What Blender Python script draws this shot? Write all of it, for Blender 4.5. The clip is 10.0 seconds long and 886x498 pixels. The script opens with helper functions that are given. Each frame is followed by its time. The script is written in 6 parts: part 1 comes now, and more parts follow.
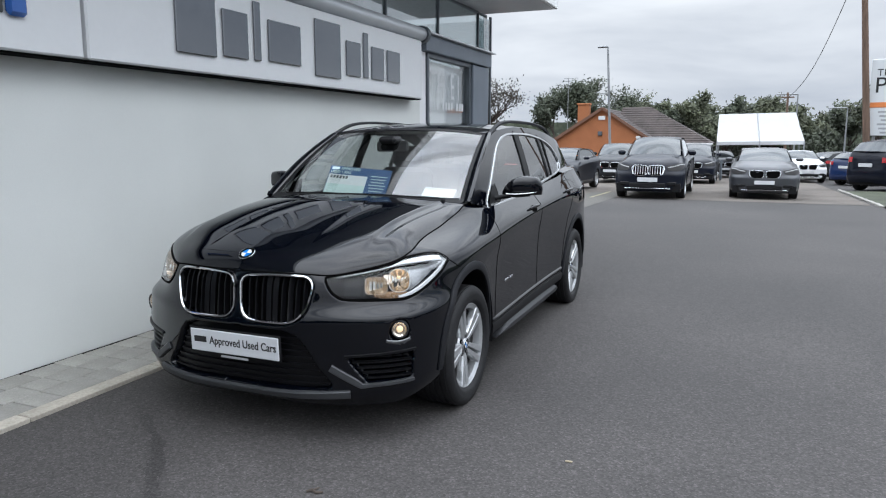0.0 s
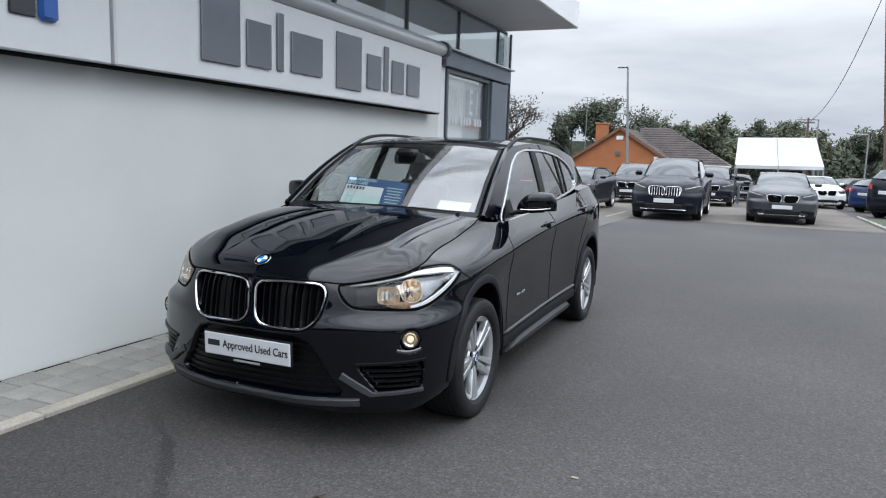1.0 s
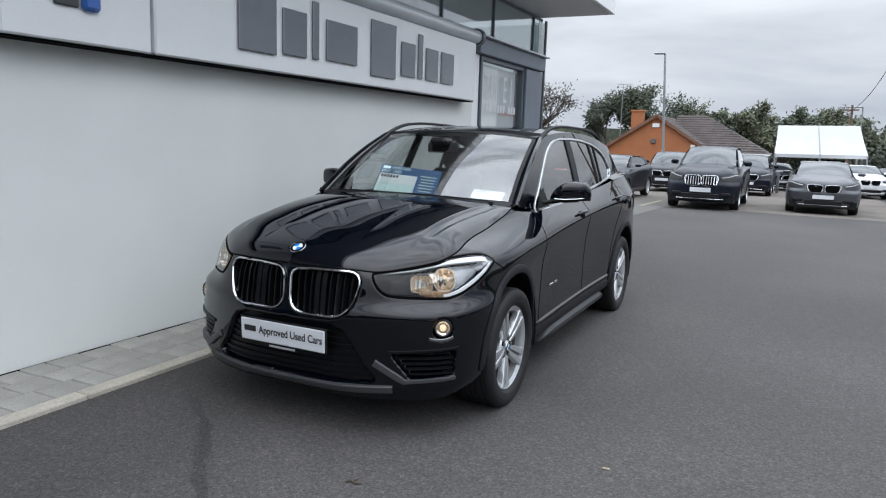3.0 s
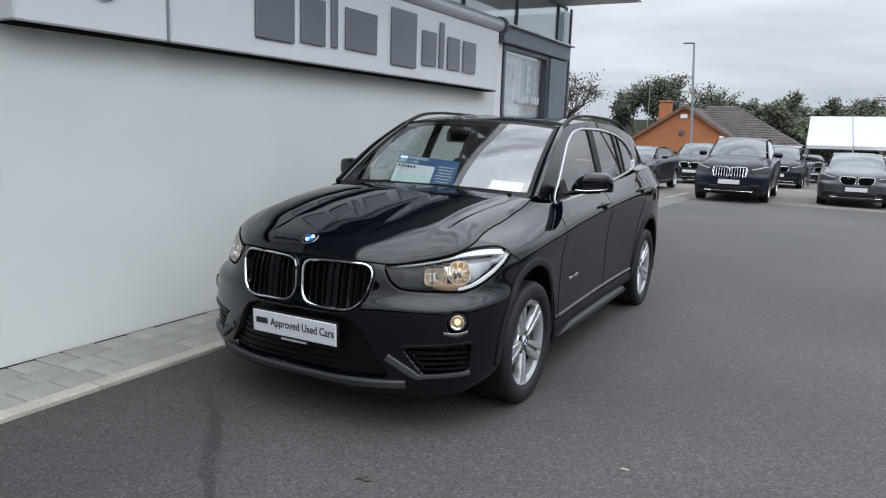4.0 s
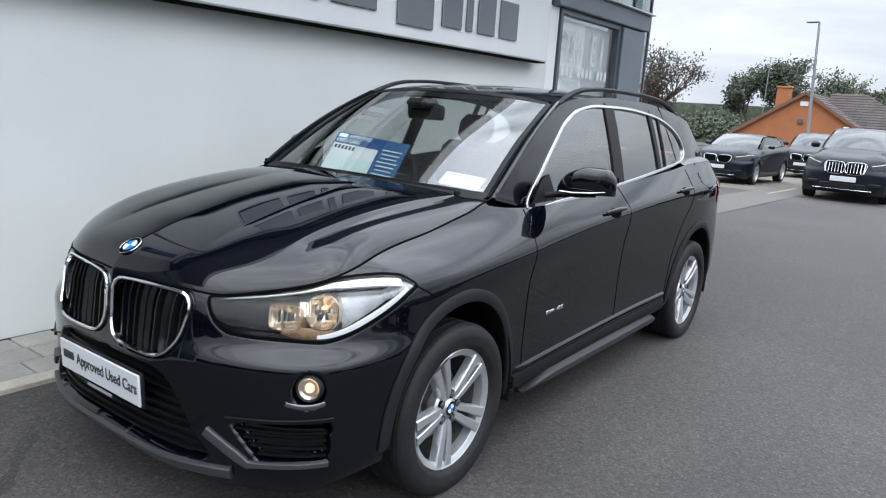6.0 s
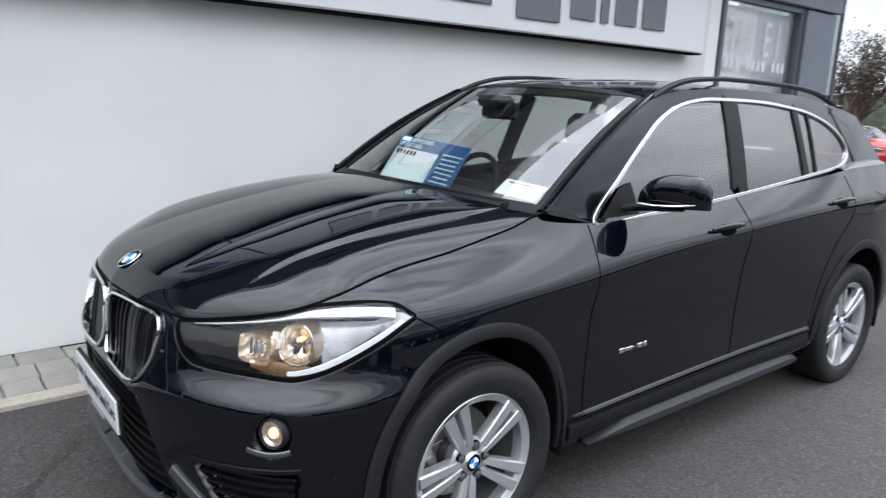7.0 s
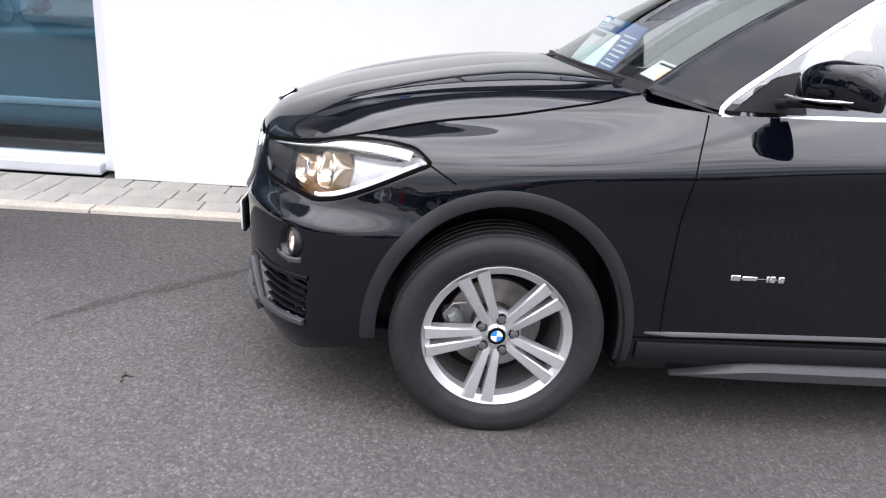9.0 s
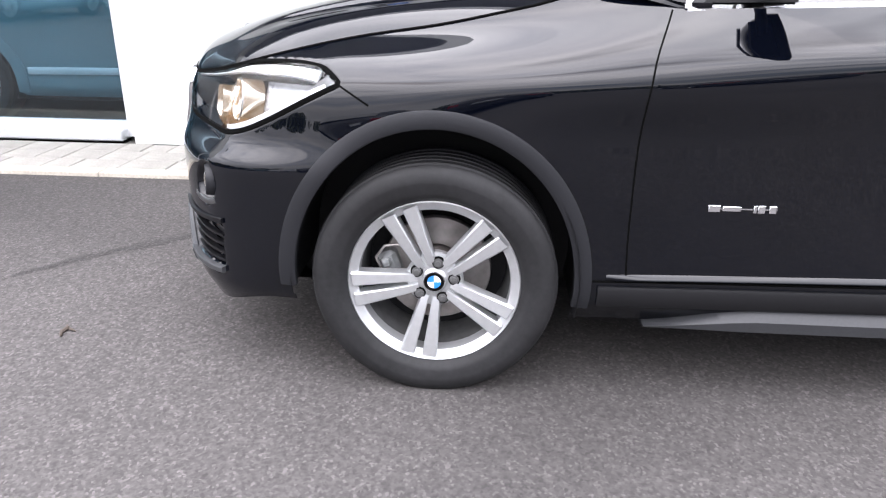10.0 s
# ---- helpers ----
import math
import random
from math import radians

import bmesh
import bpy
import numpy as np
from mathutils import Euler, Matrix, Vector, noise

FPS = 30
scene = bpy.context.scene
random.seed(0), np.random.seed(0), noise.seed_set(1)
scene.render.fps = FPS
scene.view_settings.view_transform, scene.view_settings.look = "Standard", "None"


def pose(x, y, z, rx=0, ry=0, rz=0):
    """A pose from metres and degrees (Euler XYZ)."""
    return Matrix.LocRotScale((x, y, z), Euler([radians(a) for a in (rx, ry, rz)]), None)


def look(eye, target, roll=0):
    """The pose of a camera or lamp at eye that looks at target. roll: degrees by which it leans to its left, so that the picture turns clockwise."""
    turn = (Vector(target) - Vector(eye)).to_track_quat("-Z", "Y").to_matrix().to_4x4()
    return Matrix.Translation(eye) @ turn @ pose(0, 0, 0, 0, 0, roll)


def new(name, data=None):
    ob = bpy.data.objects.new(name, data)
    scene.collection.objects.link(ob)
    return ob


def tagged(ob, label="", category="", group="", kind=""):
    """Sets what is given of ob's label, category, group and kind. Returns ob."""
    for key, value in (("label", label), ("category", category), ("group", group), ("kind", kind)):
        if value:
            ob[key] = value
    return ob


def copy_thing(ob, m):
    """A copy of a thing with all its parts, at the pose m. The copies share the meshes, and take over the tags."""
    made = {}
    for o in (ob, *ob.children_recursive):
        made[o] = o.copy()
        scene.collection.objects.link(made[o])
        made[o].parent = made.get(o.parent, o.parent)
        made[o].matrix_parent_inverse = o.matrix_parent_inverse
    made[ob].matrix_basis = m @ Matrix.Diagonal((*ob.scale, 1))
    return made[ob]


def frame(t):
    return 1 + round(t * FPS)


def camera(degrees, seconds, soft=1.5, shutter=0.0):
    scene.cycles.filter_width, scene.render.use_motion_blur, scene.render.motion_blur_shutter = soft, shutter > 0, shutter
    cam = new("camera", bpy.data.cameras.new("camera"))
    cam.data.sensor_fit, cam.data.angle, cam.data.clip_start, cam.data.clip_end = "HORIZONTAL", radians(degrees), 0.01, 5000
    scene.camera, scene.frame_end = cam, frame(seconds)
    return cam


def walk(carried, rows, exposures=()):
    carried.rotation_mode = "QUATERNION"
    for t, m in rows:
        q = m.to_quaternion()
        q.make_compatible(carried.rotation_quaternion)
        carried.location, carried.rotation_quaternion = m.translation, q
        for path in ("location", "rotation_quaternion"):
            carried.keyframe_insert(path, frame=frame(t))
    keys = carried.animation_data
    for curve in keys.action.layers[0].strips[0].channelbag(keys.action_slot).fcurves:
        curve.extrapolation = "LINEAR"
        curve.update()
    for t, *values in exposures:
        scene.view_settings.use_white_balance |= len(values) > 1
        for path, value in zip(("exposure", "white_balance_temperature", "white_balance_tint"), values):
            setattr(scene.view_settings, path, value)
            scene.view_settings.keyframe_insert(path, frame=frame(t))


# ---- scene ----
cam = camera(63.9, 10.0, soft=1.15, shutter=0.12)
EXPOSURES = [(0.0, -0.60, 6050, 9), (1.5, -0.60, 6050, 9), (2.0, -0.68, 6050, 9), (4.5, -0.66, 6050, 9), (5.0, -0.47, 6050, 9), (5.5, -0.36, 6050, 9), (7.0, -0.26, 6150, 11), (8.0, 0.02, 6300, 14), (9.0, 0.30, 6400, 17), (10.0, 0.74, 6400, 17)]
PATH = [
    (0, (2.213, -3.588, 1.484), (1.454, -1.764, 1.172), -0.0),
    (0.5, (2.232, -3.6, 1.476), (1.466, -1.776, 1.18), 0.7),
    (1, (2.231, -3.619, 1.478), (1.433, -1.806, 1.206), 1.7),
    (1.5, (2.225, -3.63, 1.485), (1.396, -1.829, 1.22), 2.2),
    (2, (2.215, -3.639, 1.491), (1.358, -1.852, 1.22), 2.4),
    (3.5, (2.233, -3.615, 1.485), (1.34, -1.854, 1.164), 1.5),
    (4, (2.227, -3.525, 1.478), (1.292, -1.789, 1.142), 1.9),
    (4.5, (2.168, -3.197, 1.458), (1.233, -1.488, 1.005), 5.4),
    (5, (2.194, -2.903, 1.444), (1.148, -1.263, 0.979), 2.4),
    (5.5, (2.258, -2.503, 1.47), (1.134, -0.904, 1.05), 3.1),
    (6.8, (2.357, -1.499, 1.48), (1.01, -0.072, 1.092), 4.1),
    (7, (2.396, -1.392, 1.477), (0.87, -0.168, 1.055), 2.2),
    (7.5, (2.612, -1.229, 1.442), (0.883, -0.332, 0.988), 4.7),
    (8, (2.75, -0.973, 1.372), (0.891, -0.456, 0.844), 1.6),
    (8.5, (2.809, -0.637, 1.339), (0.935, -0.292, 0.731), 2.5),
    (9, (2.834, -0.328, 1.303), (0.95, -0.194, 0.645), 4.6),
    (9.5, (2.669, -0.043, 1.232), (0.791, -0.038, 0.544), 1.8),
    (10, (2.621, 0.141, 1.133), (0.765, 0.017, 0.398), 0.7),
]
walk(cam, [(t, look(eye, target, roll)) for t, eye, target, roll in PATH], EXPOSURES)

# ---- world and sun ----
world = bpy.data.worlds.new("overcast_sky")
scene.world = world
world.use_nodes = True
wn, wl = world.node_tree.nodes, world.node_tree.links
wn.clear()


def wnode(kind, **kw):
    n = wn.new(kind)
    for k, v in kw.items():
        n.inputs[k].default_value = v
    return n


w_out = wnode("ShaderNodeOutputWorld")
w_bg = wnode("ShaderNodeBackground", Strength=1.0)
w_sky = wn.new("ShaderNodeTexSky")
w_sky.sky_type, w_sky.sun_disc = "NISHITA", False
w_sky.sun_elevation, w_sky.sun_rotation = radians(48), radians(120)
w_dim = wn.new("ShaderNodeVectorMath")
w_dim.operation = "SCALE"
w_dim.inputs["Scale"].default_value = 0.10
w_co = wn.new("ShaderNodeTexCoord")
w_map = wn.new("ShaderNodeMapping")
w_map.inputs["Scale"].default_value = (1.0, 1.0, 4.0)
w_noise = wnode("ShaderNodeTexNoise", Scale=2.2, Detail=8.0, Roughness=0.56, Distortion=0.3)
w_ramp = wn.new("ShaderNodeValToRGB")
w_ramp.color_ramp.elements[0].position, w_ramp.color_ramp.elements[0].color = 0.34, (0.60, 0.63, 0.68, 1)
w_ramp.color_ramp.elements[1].position, w_ramp.color_ramp.elements[1].color = 0.66, (0.98, 0.99, 1.0, 1)
w_sep = wn.new("ShaderNodeSeparateXYZ")
w_grad = wn.new("ShaderNodeMapRange")
w_grad.inputs["From Min"].default_value, w_grad.inputs["From Max"].default_value = 0.16, 0.85
w_grad.inputs["To Min"].default_value, w_grad.inputs["To Max"].default_value = 1.40, 6.2
w_cl = wn.new("ShaderNodeVectorMath")
w_cl.operation = "SCALE"
w_n2 = wnode("ShaderNodeTexNoise", Scale=1.5, Detail=4.0, Roughness=0.5)
w_r2 = wn.new("ShaderNodeValToRGB")
w_r2.color_ramp.elements[0].position, w_r2.color_ramp.elements[1].position = 0.28, 0.46
w_mix = wn.new("ShaderNodeMix")
w_mix.data_type = "RGBA"
wl.new(w_co.outputs["Generated"], w_map.inputs["Vector"])
wl.new(w_map.outputs["Vector"], w_noise.inputs["Vector"])
wl.new(w_map.outputs["Vector"], w_n2.inputs["Vector"])
wl.new(w_noise.outputs["Fac"], w_ramp.inputs["Fac"])
wl.new(w_n2.outputs["Fac"], w_r2.inputs["Fac"])
wl.new(w_co.outputs["Generated"], w_sep.inputs["Vector"])
wl.new(w_sep.outputs["Z"], w_grad.inputs["Value"])
wl.new(w_ramp.outputs["Color"], w_cl.inputs[0])
wl.new(w_grad.outputs["Result"], w_cl.inputs["Scale"])
wl.new(w_sky.outputs["Color"], w_dim.inputs[0])
wl.new(w_r2.outputs["Color"], w_mix.inputs[0])
wl.new(w_dim.outputs["Vector"], w_mix.inputs[6])
wl.new(w_cl.outputs["Vector"], w_mix.inputs[7])
wl.new(w_mix.outputs[2], w_bg.inputs["Color"])
wl.new(w_bg.outputs["Background"], w_out.inputs["Surface"])

sun = new("sun", bpy.data.lights.new("sun", "SUN"))
sun.data.energy, sun.data.angle, sun.data.color = 0.9, radians(80), (1.0, 0.97, 0.93)
sun.matrix_world = look((6, -3, 12), (0, 1, 0))


# ---- materials ----
def mat(name, color, rough=0.5, metal=0.0, grain=0.0, scale=30.0, big=0.0, big_scale=1.5, bump=0.0, coat=0.0,
        per_object=0.0, spec=0.5, coat_ior=1.5, emit=None, emit_power=0.0, rough_var=0.0, stretch=(1, 1, 1)):
    """A surface with variation at two scales (fine grain, large blotches), relief and wear."""
    m = bpy.data.materials.new(name)
    m.use_nodes = True
    n, l = m.node_tree.nodes, m.node_tree.links
    b = n["Principled BSDF"]
    b.inputs["Base Color"].default_value = (*color, 1)
    b.inputs["Roughness"].default_value = rough
    b.inputs["Metallic"].default_value = metal
    b.inputs["Specular IOR Level"].default_value = spec
    b.inputs["Coat Weight"].default_value = coat
    b.inputs["Coat Roughness"].default_value = 0.015
    b.inputs["Coat IOR"].default_value = coat_ior
    if emit:
        b.inputs["Emission Color"].default_value = (*emit, 1)
        b.inputs["Emission Strength"].default_value = emit_power
    if not (grain or big or bump or per_object or rough_var):
        return m
    co = n.new("ShaderNodeTexCoord")
    mp = n.new("ShaderNodeMapping")
    mp.inputs["Scale"].default_value = stretch
    l.new(co.outputs["Object"], mp.inputs["Vector"])
    fine = n.new("ShaderNodeTexNoise")
    fine.inputs["Scale"].default_value, fine.inputs["Detail"].default_value = scale, 5
    large = n.new("ShaderNodeTexNoise")
    large.inputs["Scale"].default_value, large.inputs["Detail"].default_value = big_scale, 4
    for t in (fine, large):
        l.new(mp.outputs["Vector"], t.inputs["Vector"])

    def span(src, lo, hi):
        r = n.new("ShaderNodeMapRange")
        r.inputs["From Min"].default_value, r.inputs["From Max"].default_value = 0.3, 0.7
        r.inputs["To Min"].default_value, r.inputs["To Max"].default_value = lo, hi
        l.new(src, r.inputs["Value"])
        return r.outputs["Result"]

    def times(a, c):
        x = n.new("ShaderNodeMath")
        x.operation = "MULTIPLY"
        l.new(a, x.inputs[0]), l.new(c, x.inputs[1])
        return x.outputs[0]

    k = times(span(fine.outputs["Fac"], 1 - grain, 1 + grain), span(large.outputs["Fac"], 1 - big, 1 + big))
    if per_object:
        info = n.new("ShaderNodeObjectInfo")
        r = n.new("ShaderNodeMapRange")
        r.inputs["To Min"].default_value, r.inputs["To Max"].default_value = 1 - per_object, 1 + per_object
        l.new(info.outputs["Random"], r.inputs["Value"])
        k = times(k, r.outputs["Result"])
    sc = n.new("ShaderNodeVectorMath")
    sc.operation = "SCALE"
    sc.inputs[0].default_value = color
    l.new(k, sc.inputs["Scale"])
    l.new(sc.outputs["Vector"], b.inputs["Base Color"])
    if rough_var:
        l.new(span(large.outputs["Fac"], rough - rough_var, rough + rough_var), b.inputs["Roughness"])
    if bump:
        bp = n.new("ShaderNodeBump")
        bp.inputs["Strength"].default_value, bp.inputs["Distance"].default_value = 0.6, bump
        l.new(fine.outputs["Fac"], bp.inputs["Height"])
        l.new(bp.outputs["Normal"], b.inputs["Normal"])
    return m


def glass_mat(name, tint, rough=0.0, ior=1.6):
    """Thin clear pane: see-through with a Fresnel gloss."""
    m = bpy.data.materials.new(name)
    m.use_nodes = True
    n, l = m.node_tree.nodes, m.node_tree.links
    n.clear()
    out, mix = n.new("ShaderNodeOutputMaterial"), n.new("ShaderNodeMixShader")
    tr, gl, lw = n.new("ShaderNodeBsdfTransparent"), n.new("ShaderNodeBsdfGlossy"), n.new("ShaderNodeLayerWeight")
    tr.inputs["Color"].default_value = (*tint, 1)
    gl.inputs["Roughness"].default_value = rough
    lw.inputs["Blend"].default_value = 0.5
    f0 = ((ior - 1) / (ior + 1)) ** 2
    pw, ml = n.new("ShaderNodeMath"), n.new("ShaderNodeMath")
    pw.operation, pw.inputs[1].default_value = "POWER", 5.0
    ml.operation, ml.inputs[1].default_value, ml.inputs[2].default_value = "MULTIPLY_ADD", 1 - f0, f0
    l.new(lw.outputs["Facing"], pw.inputs[0])
    l.new(pw.outputs[0], ml.inputs[0])
    l.new(ml.outputs[0], mix.inputs["Fac"])
    l.new(tr.outputs["BSDF"], mix.inputs[1])
    l.new(gl.outputs["BSDF"], mix.inputs[2])
    l.new(mix.outputs["Shader"], out.inputs["Surface"])
    return m


PAINT = mat("black_paint", (0.0011, 0.0016, 0.0036), 0.45, 0.0, coat=1.0, spec=0.0, big=0.15, big_scale=3, coat_ior=1.50)
PAINT_NAVY = mat("navy_paint", (0.004, 0.006, 0.013), 0.45, spec=0.1, coat=0.5, big=0.1)
PAINT_GREY = mat("grey_paint", (0.050, 0.053, 0.060), 0.40, 0.4, coat=0.6, big=0.1)
PAINT_WHITE = mat("white_paint_car", (0.75, 0.76, 0.77), 0.45, spec=0.1, coat=0.8, big=0.05)
PAINT_BLUE = mat("blue_paint", (0.009, 0.024, 0.085), 0.45, spec=0.1, coat=1.0, big=0.1)
PAINT_DARK = mat("charcoal_paint", (0.012, 0.014, 0.018), 0.45, spec=0.1, coat=0.5, big=0.1)
PAINT_TEAL = mat("pale_teal_paint", (0.13, 0.20, 0.225), 0.4, spec=0.2, coat=0.8, big=0.05)
PAINT_RED = mat("red_paint", (0.35, 0.015, 0.015), 0.45, spec=0.1, coat=1.0, big=0.1)
CHROME = mat("chrome", (0.82, 0.83, 0.85), 0.08, 1.0, rough_var=0.03, big_scale=8)
TRIM_DULL = mat("dull_trim", (0.24, 0.245, 0.25), 0.3, 1.0, rough_var=0.05, big_scale=8)
TRIM = mat("bright_trim", (0.58, 0.59, 0.60), 0.22, 1.0, rough_var=0.05, big_scale=8)
SATIN = mat("satin_trim", (0.058, 0.060, 0.064), 0.42, 0.35, grain=0.08, scale=80)
BLADE_GREY = mat("grey_blade_plastic", (0.030, 0.031, 0.034), 0.5, spec=0.4, grain=0.08, scale=120)
PLASTIC = mat("grained_black_plastic", (0.010, 0.0105, 0.013), 0.6, spec=0.32, grain=0.15, scale=300, bump=0.0006)
PLASTIC_DARK = mat("deep_black_plastic", (0.006, 0.006, 0.007), 0.55, grain=0.1, scale=100, spec=0.25)
GRILLE_BLACK = mat("gloss_black_slat", (0.004, 0.004, 0.005), 0.35, spec=0.25, big=0.1)
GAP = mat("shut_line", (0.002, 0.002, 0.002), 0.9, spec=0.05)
RUBBER = mat("tyre_rubber", (0.014, 0.014, 0.015), 0.62, spec=0.3, grain=0.2, scale=60, big=0.25, big_scale=6, bump=0.001)
ALLOY = mat("alloy_silver", (0.58, 0.59, 0.60), 0.36, 0.75, grain=0.04, scale=60)
STEEL = mat("brake_steel", (0.28, 0.26, 0.25), 0.45, 0.9, grain=0.25, scale=20, big=0.3, big_scale=9)
IRON = mat("caliper_iron", (0.10, 0.10, 0.10), 0.6, 0.4, grain=0.2, scale=40)
CALIPER = mat("cast_caliper", (0.30, 0.31, 0.31), 0.5, 0.6, grain=0.2, scale=40)
WINDSCREEN = glass_mat("windscreen_glass", (0.86, 0.90, 0.88), ior=2.7)
SIDE_GLASS = glass_mat("side_glass", (0.82, 0.86, 0.85), ior=3.2)
LENS = glass_mat("lens_glass", (0.93, 0.94, 0.95), ior=1.42)
PANE = glass_mat("window_pane", (0.74, 0.80, 0.81), ior=3.6)
TEAL_PANE = glass_mat("teal_pane", (0.66, 0.78, 0.83), ior=1.75)
CLEAR_PANE = glass_mat("clear_pane", (0.96, 0.97, 0.97), ior=1.5)
FAR_GLASS = mat("dark_car_glass", (0.035, 0.042, 0.046), 0.06, 0.0, spec=0.9, big=0.1)
LAMP_WARM = mat("lit_bulb", (0.9, 0.8, 0.6), 0.3, emit=(1.0, 0.56, 0.20), emit_power=1.0)
LIGHT_BAR = mat("white_light_guide", (0.66, 0.67, 0.68), 0.3, 0.1, coat=0.6, big=0.05, big_scale=20)
REFLECTOR = mat("lamp_reflector", (0.85, 0.84, 0.80), 0.12, 1.0, rough_var=0.05, big_scale=30)
LAMP_GLOW = mat("lit_lamp_bowl", (0.62, 0.57, 0.50), 0.16, 0.95, emit=(1.0, 0.68, 0.38), emit_power=0.15, rough_var=0.06, big_scale=40)
LAMP_BRONZE = mat("lamp_warm_shade", (0.20, 0.13, 0.08), 0.3, 0.8, emit=(1.0, 0.55, 0.22), emit_power=0.10, rough_var=0.1, big_scale=30)
LAMP_SILVER = mat("lamp_inner_silver", (0.48, 0.485, 0.49), 0.32, 0.4, grain=0.2, scale=25, rough_var=0.12, big_scale=20)
HEAD_BLACK = mat("lamp_housing", (0.010, 0.009, 0.009), 0.45, grain=0.1, scale=50)
TAIL_RED = mat("tail_lamp_red", (0.35, 0.008, 0.012), 0.12, coat=1.0, rough_var=0.04, big_scale=12)
SEAT = mat("seat_cloth", (0.03, 0.03, 0.032), 0.85, grain=0.25, scale=160, bump=0.001)
HEADLINER = mat("headliner", (0.45, 0.44, 0.41), 0.9, grain=0.08, scale=120)
WHITE_CARD = mat("white_card", (0.66, 0.68, 0.69), 0.55, grain=0.03, scale=40)
BLUE_CARD = mat("blue_card", (0.014, 0.07, 0.20), 0.5, grain=0.05, scale=40)
PALE_CARD = mat("pale_green_card", (0.55, 0.68, 0.66), 0.55, grain=0.03, scale=40)
INK = mat("black_print", (0.012, 0.012, 0.013), 0.5)
GREY_INK = mat("grey_print", (0.35, 0.36, 0.37), 0.5)
PLATE_WHITE = mat("plate_white", (0.60, 0.61, 0.63), 0.35, grain=0.02, scale=60)
ROUNDEL_BLUE = mat("enamel_blue", (0.02, 0.20, 0.62), 0.2, coat=0.8, big=0.05)
ROUNDEL_WHITE = mat("enamel_white", (0.8, 0.81, 0.82), 0.2, coat=0.8, big=0.03)


# ---- geometry helpers ----
class Geo:
    """Vertices and faces of one part, gathered piece by piece."""

    def __init__(self):
        self.v, self.f = [], []

    def add(self, verts, faces):
        k = len(self.v)
        self.v.extend(tuple(map(float, p)) for p in verts)
        self.f.extend(tuple(i + k for i in fc) for fc in faces)
        return self

    def grid(self, P, keep=None, wrap_u=False, wrap_v=False, flip=False):
        P = np.asarray(P, float)
        nu, nv = P.shape[:2]
        faces = []
        for i in range(nu if wrap_u else nu - 1):
            for j in range(nv if wrap_v else nv - 1):
                if keep is not None and not keep[i, j]:
                    continue
                a, b = (i + 1) % nu, (j + 1) % nv
                q = (i * nv + j, a * nv + j, a * nv + b, i * nv + b)
                faces.append(q[::-1] if flip else q)
        return self.add(P.reshape(-1, 3), faces)

    def box(self, c, size, m=None, bevel=0.0):
        c, h = Vector(c), Vector(size) * 0.5
        m = m or Matrix.Identity(4)
        b = min(bevel, *(0.45 * x for x in size))
        if b <= 0:
            vs = [m @ (c + Vector((sx * h.x, sy * h.y, sz * h.z))) for sx in (-1, 1) for sy in (-1, 1) for sz in (-1, 1)]
            return self.add(vs, [(0, 1, 3, 2), (4, 6, 7, 5), (0, 4, 5, 1), (2, 3, 7, 6), (0, 2, 6, 4), (1, 5, 7, 3)])
        vs, ids = [], {}
        for sx in (-1, 1):
            for sy in (-1, 1):
                for sz in (-1, 1):
                    for ax in range(3):
                        p = [sx * (h.x - b), sy * (h.y - b), sz * (h.z - b)]
                        p[ax] = (sx * h.x, sy * h.y, sz * h.z)[ax]
                        ids[sx, sy, sz, ax] = len(vs)
                        vs.append(m @ (c + Vector(p)))
        fs = []
        for ax in range(3):
            o = [k for k in range(3) if k != ax]
            for s in (-1, 1):
                loop = []
                for a, d in ((-1, -1), (1, -1), (1, 1), (-1, 1)):
                    k = [0, 0, 0]
                    k[ax], k[o[0]], k[o[1]] = s, a, d
                    loop.append(ids[k[0], k[1], k[2], ax])
                fs.append(loop if (s > 0) == (ax != 1) else loop[::-1])
            for a in (-1, 1):
                for d in (-1, 1):
                    loop = []
                    for s, q in ((-1, o[0]), (1, o[0]), (1, o[1]), (-1, o[1])):
                        k = [0, 0, 0]
                        k[ax], k[o[0]], k[o[1]] = s, a, d
                        loop.append(ids[k[0], k[1], k[2], q])
                    fs.append(loop)
        for sx in (-1, 1):
            for sy in (-1, 1):
                for sz in (-1, 1):
                    fs.append([ids[sx, sy, sz, ax] for ax in range(3)])
        return self.add(vs, fs)

    def tube(self, pts, r, n=8, closed=False, section=None):
        """Sweep a circle (or a section of (across, up) points) along pts; r may be a list."""
        pts = [Vector(p) for p in pts]
        k = len(pts)
        rr = r if isinstance(r, (list, tuple)) else [r] * k
        sec = section or [(math.cos(2 * math.pi * i / n), math.sin(2 * math.pi * i / n)) for i in range(n)]
        rows, side = [], None
        for i, p in enumerate(pts):
            a = pts[(i - 1) % k] if closed or i else p
            b = pts[(i + 1) % k] if closed or i < k - 1 else p
            d = (b - a).normalized()
            if side is None:
                side = d.cross(Vector((0, 0, 1)))
                side = side if side.length > 0.05 else d.cross(Vector((1, 0, 0)))
            side = (side - d * side.dot(d)).normalized()
            up = side.cross(d)
            rows.append([p + (side * x + up * y) * rr[i] for x, y in sec])
        base = len(self.v)
        self.grid(rows, wrap_u=closed, wrap_v=True)
        if not closed:
            m = len(sec)
            self.f.append(tuple(base + j for j in range(m))[::-1])
            self.f.append(tuple(base + (k - 1) * m + j for j in range(m)))
        return self

